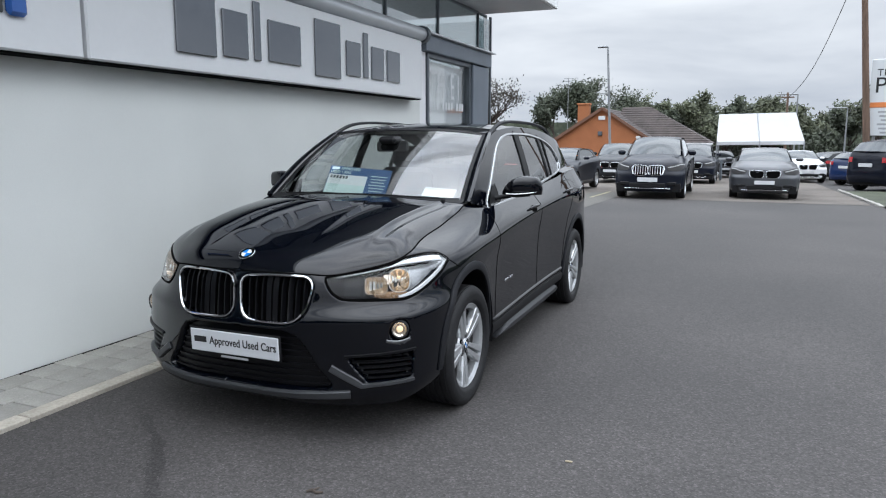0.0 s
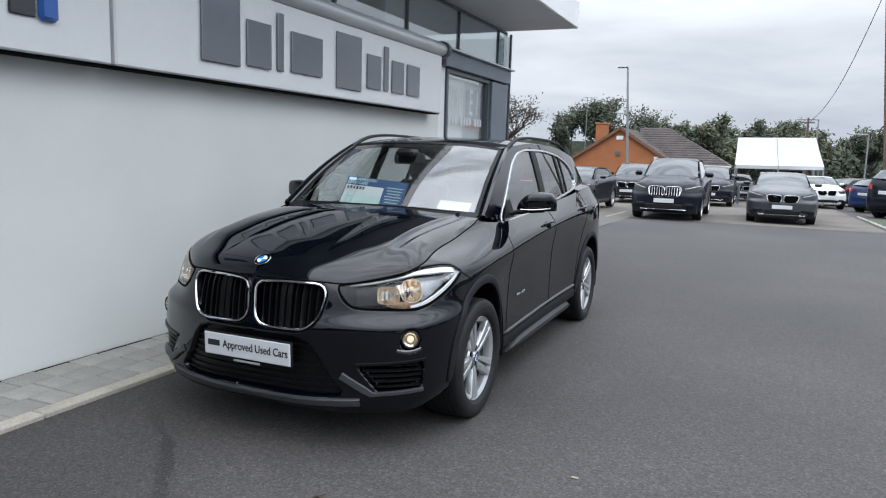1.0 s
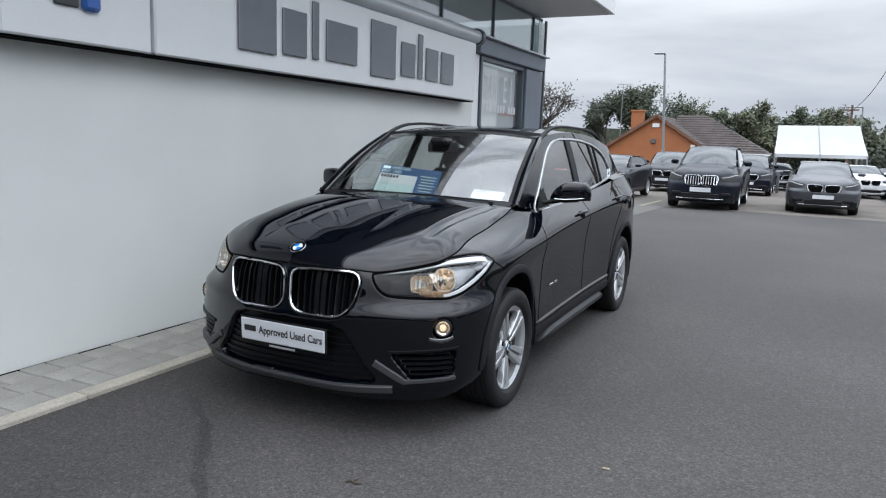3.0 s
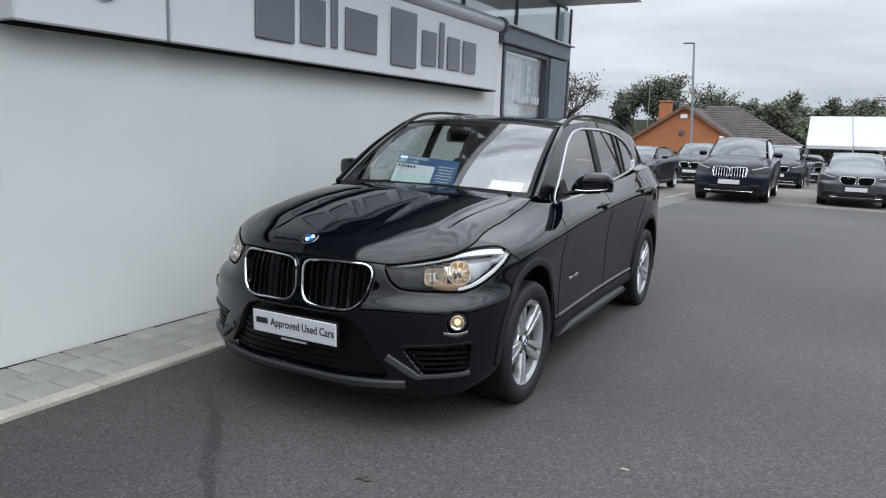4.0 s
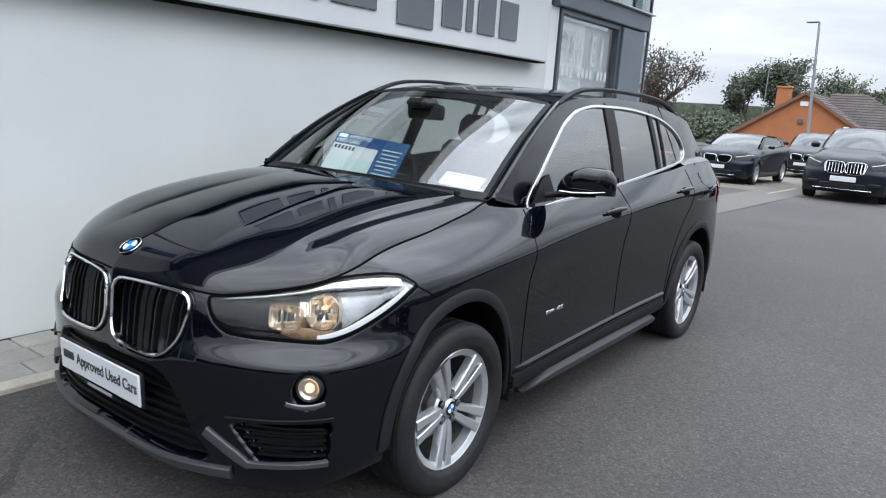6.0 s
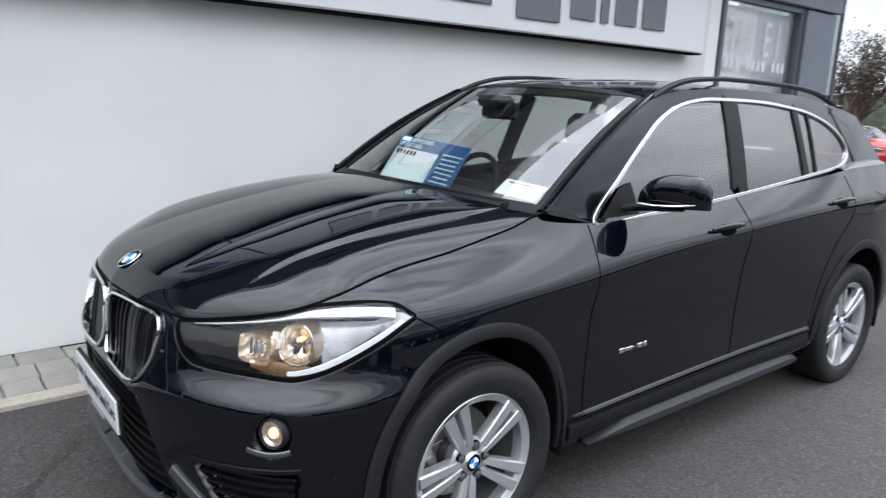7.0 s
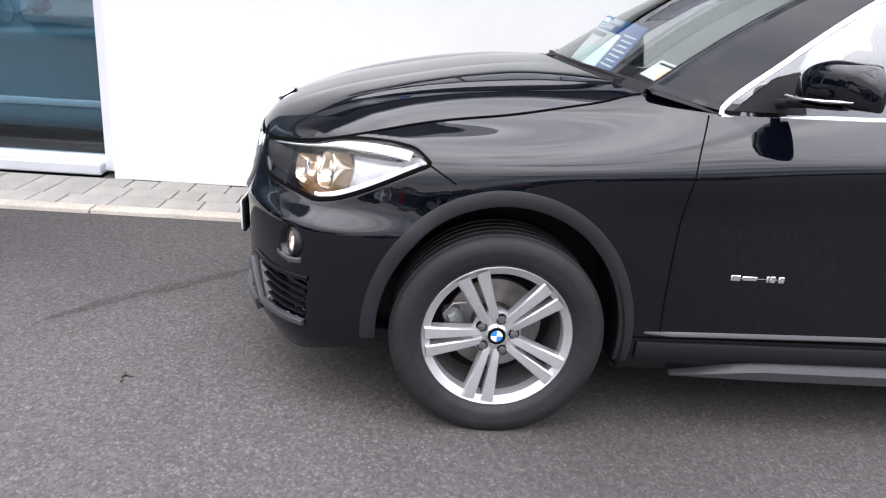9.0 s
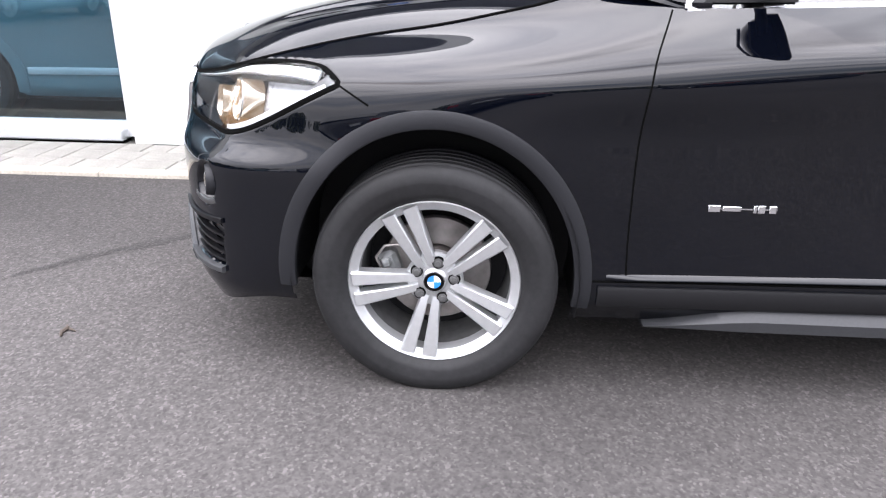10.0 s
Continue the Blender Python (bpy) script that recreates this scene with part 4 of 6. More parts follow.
# show plate: brand as a bar, the readable words as lettering
pm = frame_at((0, -0.906, 0.493), (0, -1, -0.04))
plate = part("show_plate", Geo().box((0, 0, 0), (0.52, 0.112, 0.008), pm, 0.003), PLATE_WHITE, car, "white show plate reading Approved Used Cars")
part("plate_frame", Geo().box((0, 0, -0.010), (0.535, 0.126, 0.012), pm, 0.004), PLASTIC_DARK, car)
g = text_geo("Approved Used Cars", 0.056, 0.0006, bold=0.0009)
wide = max(v[0] for v in g.v) - min(v[0] for v in g.v)
part("lettering", g.moved(pm @ pose(0.052, 0.004, 0.0046) @ Matrix.Diagonal((0.392 / wide, 1, 1, 1))), INK, plate, "black lettering", smooth=False)
part("bar", Geo().box((-0.200, 0.006, 0.0045), (0.074, 0.030, 0.001), pm), INK, plate, smooth=False)
part("bar", Geo().box((0.0, -0.070, 0.002), (0.16, 0.010, 0.003), pm), GREY_INK, plate, smooth=False)

# door badge on the front doors, drawn as plain bars
p, n = side_pt(0.785, 0.573, 0.001)
m = frame_at(p, n)
for e in (-1, 1):
    badge = part("door_badge", Geo().box((0, 0, 0.0006), (0.172, 0.003, 0.001), m) if e > 0 else Geo().box((0, 0, 0.0006), (0.172, 0.003, 0.001), m).mirrored(), CHROME, car, "chrome model badge")
    for x0, w, hgt in ((-0.072, 0.030, 0.018), (-0.028, 0.046, 0.013), (0.030, 0.008, 0.020), (0.046, 0.018, 0.020), (0.074, 0.018, 0.020)):
        g = Geo().box((x0, 0, 0.0015), (w, hgt, 0.003), m, 0.001)
        part("bar", g if e > 0 else g.mirrored(), CHROME, badge)

# door handles
for y0, z0 in ((1.335, 0.985), (2.36, 1.035)):
    pn = [side_pt(y0 - 0.11 + 0.22 * t, z0 - 0.004 + 0.006 * t, 0.010 + 0.016 * math.sin(math.pi * t) ** 0.5) for t in np.linspace(0, 1, 12)]
    g = Geo().tube([p for p, _ in pn], [0.008 + 0.004 * math.sin(math.pi * t) for t in np.linspace(0, 1, 12)], 10)
    cup = Geo().lathe([(0.0, 0.0015), (0.030, 0.0015), (0.036, 0.0005)], 20, frame_at(*side_pt(y0 + 0.0, z0 - 0.006)) @ pose(0, 0, 0, 0, -90, 0) @ Matrix.Diagonal((1, 0.75, 1.7, 1)))
    for h, c in zip(both(g), both(cup)):
        hd = part("door_handle", h, PAINT, car, "body-coloured bar handle")
        part("recess", c, GAP, hd)

# upper body: pillars and roof frame round the side glass
A = np.linspace(0, 1, 240)
B = np.linspace(0, 1, 44)
lowY = 0.40 + A * 3.02
lowZ = np.where(lowY < 0.605, 1.092 - (lowY - 0.40) / 0.205 * 0.046, TOP([s_side(y, 1.06) for y in lowY]))
topY = 1.09 + A * 2.0
topZ = ROOF_Z(topY)
UY = lowY[:, None] * (1 - B) + topY[:, None] * B
UZ = lowZ[:, None] * (1 - B) + topZ[:, None] * B
UZ = UZ + 0.035 * np.sin(np.pi * B)[None, :] * np.maximum(0, 1 - A * 6)[:, None]
UP = upper(UY, UZ)
um = 0.25 * (UP[:-1, :-1] + UP[1:, :-1] + UP[:-1, 1:] + UP[1:, 1:])
hole = inside(DLO_LOOP, um[..., 1], um[..., 2])
for g in both(Geo().grid(UP, ~hole)):
    part("cabin_side", g, PAINT, car)

# foot of the front pillar, from the wing's upper edge to the cabin side
rows = []
for y in np.linspace(0.376, 0.66, 16):
    z1 = float(TOP(s_side(y, 1.06)))
    p = Vector(band(s_side(y, z1), z1))
    q = Vector(upper(max(y, 0.40), float(np.interp(max(y, 0.40), lowY, lowZ)) + 0.012))
    rows.append([p + Vector((0.004, 0, -0.012)), p + Vector((0.0, 0, 0.001)), p.lerp(q, 0.5) + Vector((0.006, 0, 0.006)), q + Vector((0.002, 0, 0.001)), q + Vector((-0.004, 0, 0.020))])
for g in both(Geo().grid(rows)):
    part("pillar_foot", g, PAINT, car)

# front pillars between screen and side
for sgn in (-1, 1):
    rows = []
    for t in np.linspace(0, 1, 24):
        k = 0.035 * math.sin(math.pi * t)
        q = upper(0.40 + 0.69 * t, 1.092 + (float(ROOF_Z(1.09)) - 1.092) * t + k)
        lo_q = Vector((0.684, 0.405, 1.096)).lerp(Vector((0.588, 1.088, 1.508)), t)
        kk = math.sin(math.pi * t) * 0.022
        lo_q += Vector((0, -0.5 * kk, kk))
        q = Vector(q)
        mid = lo_q.lerp(q, 0.5) + Vector((0.010, -0.012, 0.010))
        rows.append([lo_q + Vector((-0.004, 0.01, -0.006)), lo_q + Vector((0, 0, 0.003)), lo_q.lerp(mid, 0.5) + Vector((0.004, -0.005, 0.005)), mid, mid.lerp(q, 0.5) + Vector((0.006, -0.003, 0.004)), q])
    g = Geo().grid(rows, flip=True)
    part("front_pillar", g if sgn > 0 else g.mirrored(), PAINT, car)

RU, RV = np.linspace(-1, 1, 41), np.linspace(0, 1, 50)
roof = []
for t in RV:
    row = []
    for u in RU:
        y = 1.09 + t * 2.0 - (1 - t) * 0.10 * (1 - u * u) + t * 0.05 * (1 - u * u)
        ye = 1.09 + t * 2.0
        xe = float(upper(ye, ROOF_Z(ye))[0])
        row.append((u * xe, y, float(ROOF_Z(ye)) + 0.036 * (1 - abs(u) ** 2.4)))
    roof.append(row)
part("roof", Geo().grid(roof, flip=True), PAINT, car, "black roof panel")
rear = []
for t, (ex, ey, ez) in zip(np.linspace(0, 1, 12), UP[-1, ::-1][::4]):
    rear.append([(u * ex, ey + (0.05 + 0.04 * t) * (1 - u * u), ez + 0.036 * (1 - t) * (1 - u * u)) for u in np.linspace(-1, 1, 21)])
part("tailgate", Geo().grid(rear, flip=True), PAINT, car)

# shoulder closing the rear quarter below the glass
sh = []
for s in np.linspace(s_of(0.905, 2.58), S_MAX, 80):
    q = Vector(band(s, TOP(s)))
    f = float(smooth01((s - s_of(0.905, 2.58)) / 0.35))
    i = int(round(s / S_MAX * (len(S_TAB) - 1)))
    nrm = Vector((NX[i], NY[i], 0))
    sh.append([q + Vector((0, 0, -0.004)), q - nrm * 0.03 + Vector((0, 0, 0.004 + 0.006 * f)), q - nrm * (0.07 + 0.06 * f) + Vector((0, 0, 0.006 + 0.016 * f))])
for g in both(Geo().grid(sh)):
    part("rear_shoulder", g, PAINT, car)

# windscreen
WU, WV = np.linspace(-1, 1, 41), np.linspace(0, 1, 24)


def screen(u, t):
    """Point of the windscreen; u across, t from the scuttle up."""
    lo_p = Vector((0.690 * u, 0.255 + 0.155 * abs(u) ** 2.2, 1.120 - 0.026 * u * u))
    hi_p = Vector((0.592 * u, 0.985 + 0.105 * u * u, 1.541 - 0.036 * abs(u) ** 2.4))
    p = lo_p.lerp(hi_p, t)
    k = math.sin(math.pi * t) * 0.022
    return p + Vector((0, -0.5 * k, k))


ws = part("windscreen", Geo().grid([[screen(u, t) for u in WU] for t in WV], flip=True), WINDSCREEN, car, "clear windscreen reflecting the sky")
ws.visible_shadow = False


def screen_n(u, t):
    du, dt = screen(u + 0.01, t) - screen(u - 0.01, t), screen(u, t + 0.01) - screen(u, t - 0.01)
    return du.cross(dt).normalized()


edge = [(-1 + 0.02, t) for t in np.linspace(0, 0.99, 16)] + [(u, 0.985) for u in np.linspace(-0.97, 0.97, 24)] + [(0.98, t) for t in np.linspace(0.99, 0, 16)]
part("screen_border", Geo().ribbon([screen(*e) for e in edge], [screen_n(*e) for e in edge], 0.034, 0.002), PLASTIC_DARK, ws)
cowl = [[screen(u, 0.035) + Vector((0, -0.004 - k * 0.055, 0.002 - 0.022 * k)) for u in np.linspace(-1, 1, 31)] for k in (0, 0.5, 1)]
part("scuttle", Geo().grid(cowl), PLASTIC_DARK, car, fix=True)
for a, b, z in (((0.84, 0.012), (0.02, 0.020), 0), ((-0.04, 0.016), (-0.80, 0.022), 0)):
    pts = [screen(a[0] + (b[0] - a[0]) * t, a[1] + (b[1] - a[1]) * t) + Vector((0, -0.008, 0.006)) for t in np.linspace(0, 1, 14)]
    wp = part("wiper", Geo().tube(pts, [0.0058 - 0.003 * abs(2 * k / 13 - 1) ** 3 for k in range(14)], 6, section=[(-1, -1.6), (1, -1.6), (0.4, 1.2), (-0.4, 1.2)]), PLASTIC_DARK, car, "black wiper arm and blade")
    q = screen(a[0], a[1]) + Vector((0, -0.030, -0.010))
    part("pivot", Geo().lathe([(0.0, 0.02), (0.014, 0.018), (0.016, -0.01)], 12, pose(*q, 0, -90, 0)), PLASTIC_DARK, wp)

# side glass, pillars and bright trim
for side in (-1, 1):
    def put3(nm, geo, m, label="", par=None):
        return part(nm, geo if side > 0 else geo.mirrored(), m, par or car, label)
    loop = [(y, z) for y, z in DLO_LOOP]
    cols = []
    ys = np.linspace(0.612, 2.783, 110)
    for y in ys:
        cr = sorted(az + (y - ay) * (bz - az) / (by - ay) for (ay, az), (by, bz) in zip(loop, loop[1:] + loop[:1]) if (ay > y) != (by > y))
        cols.append((y, cr[0], cr[-1]) if len(cr) > 1 else None)
    cols = [c for c in cols if c]

    def window(nm, y0, y1, lean0, lean1, lbl):
        rows = []
        for t in np.linspace(0, 1, 30):
            row = []
            for v in np.linspace(0, 1, 10):
                y = (y0 + lean0 * v) * (1 - t) + (y1 + lean1 * v) * t
                zl, zh = np.interp(y, [c[0] for c in cols], [c[1] for c in cols]), np.interp(y, [c[0] for c in cols], [c[2] for c in cols])
                z = 1.04 + v * 0.48
                z = min(max(z, zl), zh)
                row.append(upper(y, z) + upper_normal(y, z) * -0.006)
            rows.append(row)
        ob = put3(nm, Geo().grid(rows), SIDE_GLASS, lbl)
        ob.visible_shadow = False
        return ob
    w1 = window("front_window", 0.612, 1.50, 0.0, 0.07, "tinted front side window")
    w2 = window("rear_window", 1.50, 2.22, 0.07, 0.02, "tinted rear side window")
    w3 = window("quarter_window", 2.22, 2.78, 0.02, 0.0, "tinted quarter window")
    pn = [(upper(y, z), upper_normal(y, z)) for y, z in loop + loop[:1]]
    put3("window_trim", Geo().ribbon([p for p, _ in pn], [n for _, n in pn], 0.017, 0.007), TRIM, "chrome trim round the side windows")
    for y0, dy, wd, nm in ((1.575, 0.075, 0.120, "centre_pillar"), (2.225, 0.02, 0.055, "rear_pillar"), (2.335, 0.05, 0.020, "rear_pillar")):
        zz = np.linspace(1.04, 1.53, 14)
        pn = []
        for z in zz:
            y = y0 + dy * (z - 1.04) / 0.48
            zl, zh = np.interp(y, [c[0] for c in cols], [c[1] for c in cols]), np.interp(y, [c[0] for c in cols], [c[2] for c in cols])
            z = min(max(z, zl), zh)
            pn.append((Vector(upper(y, z)), Vector(upper_normal(y, z))))
        pn = [q for i, q in enumerate(pn) if i == 0 or (q[0] - pn[i - 1][0]).length > 1e-4]
        put3(nm, Geo().ribbon([p for p, _ in pn], [n for _, n in pn], wd, 0.003), PLASTIC_DARK, "gloss black pillar cover")
    tri = [(0.64, 1.062), (0.86, 1.066), (0.83, 1.185), (0.76, 1.165)]
    put3("mirror_sail", Geo().add([upper(y, z) + upper_normal(y, z) * 0.004 for y, z in tri], [(0, 1, 2, 3)]), PLASTIC_DARK)
    # roof rail
    rp = []
    for t in np.linspace(0, 1, 40):
        y = 1.085 + 1.75 * t
        e = upper(y, ROOF_Z(y))
        rp.append(Vector((e[0] - 0.012, y, e[2] - 0.002 + 0.044 * min(1, math.sin(math.pi * min(t * 2.6, 0.5)), math.sin(math.pi * min((1 - t) * 2.6, 0.5))))))
    put3("roof_rail", Geo().tube(rp, 1.0, section=[(-0.013, -0.010), (0.013, -0.010), (0.015, 0.004), (0.007, 0.011), (-0.007, 0.011), (-0.015, 0.004)]), PLASTIC, "black roof rail")
    # door mirror
    hs = []
    top_z = curve1([0.0, 0.10, 0.28, 0.55, 0.85, 1.0], [1.140, 1.180, 1.216, 1.236, 1.230, 1.190])
    nose = curve1([0.0, 0.15, 0.4, 0.8, 1.0], [0.020, 0.055, 0.078, 0.070, 0.030])
    for a in np.linspace(0, 1, 22):
        x = 0.800 + 0.240 * a
        zt, zb, dp = float(top_z(a)), 1.104 + 0.010 * a, float(nose(a))
        yb = 0.826 + 0.072 * a
        row = []
        for b in np.linspace(0, 2 * math.pi, 29)[:-1]:
            c, s = math.cos(b), math.sin(b)
            yy = dp * abs(c) ** 0.55 * (-1.15 if c > 0 else 0.30)
            zz = (zt - zb) / 2 * abs(s) ** 0.60 * (1 if s > 0 else -1)
            row.append((x, yb + yy, (zt + zb) / 2 + zz))
        hs.append(row)
    hs = [[tuple(np.mean(hs[0], 0))] * 28] + hs + [[tuple(np.mean(hs[-1], 0) + np.array([0.006, 0, 0]))] * 28]
    mir = put3("door_mirror", Geo().grid(hs, wrap_v=True), PAINT, "black door mirror on a short arm")
    put3("base", Geo().tube([(0.752, 0.770, 1.090), (0.79, 0.785, 1.098), (0.86, 0.80, 1.112)], [0.016, 0.014, 0.018], 10), PLASTIC_DARK, "", mir)
    put3("mirror_foot", Geo().tube([(0.815, 0.788, 1.106), (0.90, 0.808, 1.105), (0.975, 0.842, 1.110)], [0.8, 1.0, 0.7], section=[(-0.030, -0.004), (0.030, -0.004), (0.034, 0.004), (-0.034, 0.004)]), PLASTIC_DARK, "", mir)
    put3("indicator", Geo().tube([(0.845, 0.744, 1.124), (0.91, 0.752, 1.124), (0.975, 0.790, 1.128), (1.015, 0.838, 1.134)], 0.005, 8), TRIM, "slim indicator strip", mir)
    # tail lamp
    tl = [[sz_pt(s, z, 0.004)[0] for z in np.linspace(0.90, 1.05, 6)] for s in np.linspace(s_of(0.88, 3.1), s_of(0.7, 3.47), 14)]
    put3("tail_lamp", Geo().grid(tl), TAIL_RED, "red tail lamp")

for y, z in HUBS:
    for side in (-1, 1):
        wheel(car, y, z, side)

# cabin
dash = [[(x, y, z + 0.02 * math.sin(3 * x) ** 2) for x in np.linspace(-0.70, 0.70, 21)] for y, z in ((0.36, 1.03), (0.50, 1.065), (0.70, 1.070), (0.80, 1.05), (0.86, 0.98), (0.84, 0.75), (0.80, 0.55))]
part("dashboard", Geo().grid(dash, flip=True), PLASTIC, car, "black dashboard", fix=False)
lining = Geo().grid([[(u * 0.56, y, 1.505 + 0.03 * (1 - u * u)) for u in np.linspace(-1, 1, 9)] for y in np.linspace(1.12, 3.0, 10)])
part("headliner", lining, HEADLINER, car)
for side in (-1, 1):
    door_in = Geo().grid([[(0.735, y, z) for y in np.linspace(0.62, 2.9, 12)] for z in (0.3, 0.7, 1.04)])
    part("door_lining", door_in if side > 0 else door_in.mirrored(), PLASTIC_DARK, car)
    seat = Geo().box((0.36 * side, 1.35, 0.62), (0.50, 0.52, 0.16), bevel=0.05)
    seat_ob = part("seat", seat, SEAT, car, "dark cloth front seat")
    part("backrest", Geo().box((0, 0, 0.30), (0.47, 0.13, 0.62), pose(0.36 * side, 1.66, 0.64, -14, 0, 0), 0.05), SEAT, seat_ob)
    part("headrest", Geo().box((0, 0, 0.70), (0.27, 0.10, 0.18), pose(0.36 * side, 1.66, 0.64, -14, 0, 0), 0.045), SEAT, seat_ob)
part("rear_bench", Geo().box((0, 2.25, 0.62), (1.30, 0.5, 0.16), bevel=0.05), SEAT, car)
part("rear_backrest", Geo().box((0, 0, 0.3), (1.30, 0.14, 0.62), pose(0, 2.55, 0.64, -16, 0, 0), 0.05), SEAT, car)
for x in (-0.42, 0, 0.42):
    part("rear_headrest", Geo().box((0, 0, 0.68), (0.24, 0.09, 0.15), pose(x, 2.55, 0.64, -16, 0, 0), 0.04), SEAT, car)
wm = pose(-0.36, 0.98, 1.02, 65, 0, 0)
sw = part("steering_wheel", Geo().tube([wm @ Vector((0.185 * math.cos(a), 0.185 * math.sin(a), 0)) for a in np.linspace(0, 2 * math.pi, 33)[:-1]], 0.015, 8, closed=True), PLASTIC_DARK, car, "black steering wheel")
part("boss", Geo().box((0, 0, -0.01), (0.30, 0.10, 0.05), wm, 0.02), PLASTIC_DARK, sw)
mm = pose(0.0, 0.83, 1.42, 90, 0, 0)
im = part("rear_view_mirror", Geo().box((0, 0, 0), (0.24, 0.075, 0.03), mm, 0.014), PLASTIC_DARK, car, "interior mirror on its stalk")
part("sensor_cover", Geo().box((0, 0.80, 1.462), (0.13, 0.14, 0.05), pose(0, 0, 0), 0.02), PLASTIC_DARK, im)

# price card and paper behind the screen
cm = frame_at((-0.035, 0.480, 1.195), Vector((0.16, -1, 0.72)), (0, 0.7, 1))
card = thing("price_card", pose(0, 0, 0), "blue and white price card standing on the dashboard", "price card")
part("sheet", Geo().box((-0.045, -0.012, 0), (0.43, 0.226, 0.003), cm), BLUE_CARD, card, smooth=False)
part("panel", Geo().box((-0.120, -0.042, 0.0025), (0.27, 0.160, 0.002), cm), WHITE_CARD, card, smooth=False)
part("panel", Geo().box((-0.120, -0.078, 0.0045), (0.27, 0.085, 0.002), cm), PALE_CARD, card, smooth=False)
part("bar", Geo().box((-0.222, 0.084, 0.003), (0.052, 0.020, 0.002), cm), PALE_CARD, card, smooth=False)
for words, tx, ty in (("APPROVED", -0.185, 0.084), ("USED CARS", -0.250, 0.057)):
    part("lettering", text_geo(words, 0.028, 0.0006, "LEFT", 0.0006).moved(cm @ pose(tx, ty, 0.0028)), PALE_CARD, card, "pale lettering", smooth=False)
g = Geo()
for k in range(6):
    g.box((-0.235 + 0.022 * k, 0.018, 0.0045), (0.013, 0.020, 0.002), cm)
part("figures", g, INK, card, smooth=False)
g = Geo()
for k in range(7):
    g.box((0.095, 0.045 - 0.022 * k, 0.003), (0.115 - 0.012 * (k % 3), 0.006, 0.002), cm)
part("bars", g, PALE_CARD, card, smooth=False)
pm2 = frame_at((0.480, 0.510, 1.138), Vector((0.08, -0.72, 1)), (0, 1, 0.7))
paper = thing("paper_slip", pose(0, 0, 0), "white printed paper slip lying behind the windscreen", "paper")
part("sheet", Geo().box((0, 0, 0), (0.21, 0.085, 0.002), pm2), WHITE_CARD, paper, smooth=False)
part("patch", Geo().box((0.055, -0.012, 0.0015), (0.07, 0.05, 0.001), pm2), mat("buff_print", (0.75, 0.55, 0.30), 0.6, grain=0.1), paper, smooth=False)
part("bar", Geo().box((-0.02, 0.028, 0.0015), (0.13, 0.008, 0.001), pm2), INK, paper, smooth=False)


# ---- ground, pavement, building ----
def ground_z(y):
    """The yard is level by the building and falls gently beyond."""
    return 0.012 - 0.0215 * max(0.0, min(y, 140.0) - 4.5)


ASPHALT = mat("asphalt", (0.062, 0.0575, 0.0565), 0.80, spec=0.3, grain=0.22, scale=55, big=0.30, big_scale=0.42, bump=0.003, rough_var=0.08)
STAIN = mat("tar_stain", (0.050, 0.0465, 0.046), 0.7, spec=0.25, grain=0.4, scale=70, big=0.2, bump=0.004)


def pebbled(m):
    """Adds pale and dark stone chips to the asphalt."""
    n, l = m.node_tree.nodes, m.node_tree.links
    b = n["Principled BSDF"]
    src = b.inputs["Base Color"].links[0].from_socket
    co, vo, rp, mx = n.new("ShaderNodeTexCoord"), n.new("ShaderNodeTexVoronoi"), n.new("ShaderNodeValToRGB"), n.new("ShaderNodeMix")
    vo.inputs["Scale"].default_value = 130
    mx.data_type, mx.blend_type = "RGBA", "MULTIPLY"
    mx.inputs[0].default_value = 1.0
    for k, (pos, v) in enumerate(((0.0, 0.70), (0.45, 0.93), (0.85, 1.10), (1.0, 1.60))):
        el = rp.color_ramp.elements[k] if k < 2 else rp.color_ramp.elements.new(pos)
        el.position, el.color = pos, (v, v, v * 0.99, 1)
    sp = n.new("ShaderNodeSeparateXYZ")
    l.new(co.outputs["Object"], vo.inputs["Vector"])
    l.new(vo.outputs["Color"], sp.inputs["Vector"])
    l.new(sp.outputs["X"], rp.inputs["Fac"])
    l.new(src, mx.inputs[6])
    l.new(rp.outputs["Color"], mx.inputs[7])
    l.new(mx.outputs[2], b.inputs["Base Color"])


pebbled(ASPHALT)
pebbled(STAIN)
VERGE = mat("verge_grass", (0.05, 0.058, 0.034), 0.9, grain=0.3, scale=30, big=0.3)
PAVER = mat("concrete_paver", (0.29, 0.28, 0.255), 0.85, grain=0.12, scale=90, big=0.12, big_scale=4, bump=0.0015, per_object=0.10)
KERB = mat("kerb_stone", (0.40, 0.365, 0.31), 0.85, grain=0.15, scale=60, big=0.15, big_scale=3, bump=0.002, per_object=0.05)
JOINT = mat("joint_sand", (0.10, 0.095, 0.085), 0.95, grain=0.3, scale=120)
RENDER = mat("white_render", (0.665, 0.68, 0.658), 0.75, grain=0.015, scale=160, big=0.035, big_scale=1.1, bump=0.0006)
SIGN_WHITE = mat("white_sign_sheet", (0.70, 0.71, 0.72), 0.35, grain=0.01, scale=20, big=0.02)
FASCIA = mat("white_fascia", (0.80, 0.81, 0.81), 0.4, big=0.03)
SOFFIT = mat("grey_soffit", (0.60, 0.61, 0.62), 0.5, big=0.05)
FRAME_GREY = mat("grey_frame", (0.11, 0.125, 0.14), 0.42, 0.3, grain=0.05, scale=60)
COLUMN = mat("slate_cladding", (0.155, 0.18, 0.215), 0.45, 0.2, big=0.08, big_scale=2)
PIPE = mat("grey_pipe", (0.56, 0.58, 0.60), 0.3, 0.3, big=0.08)
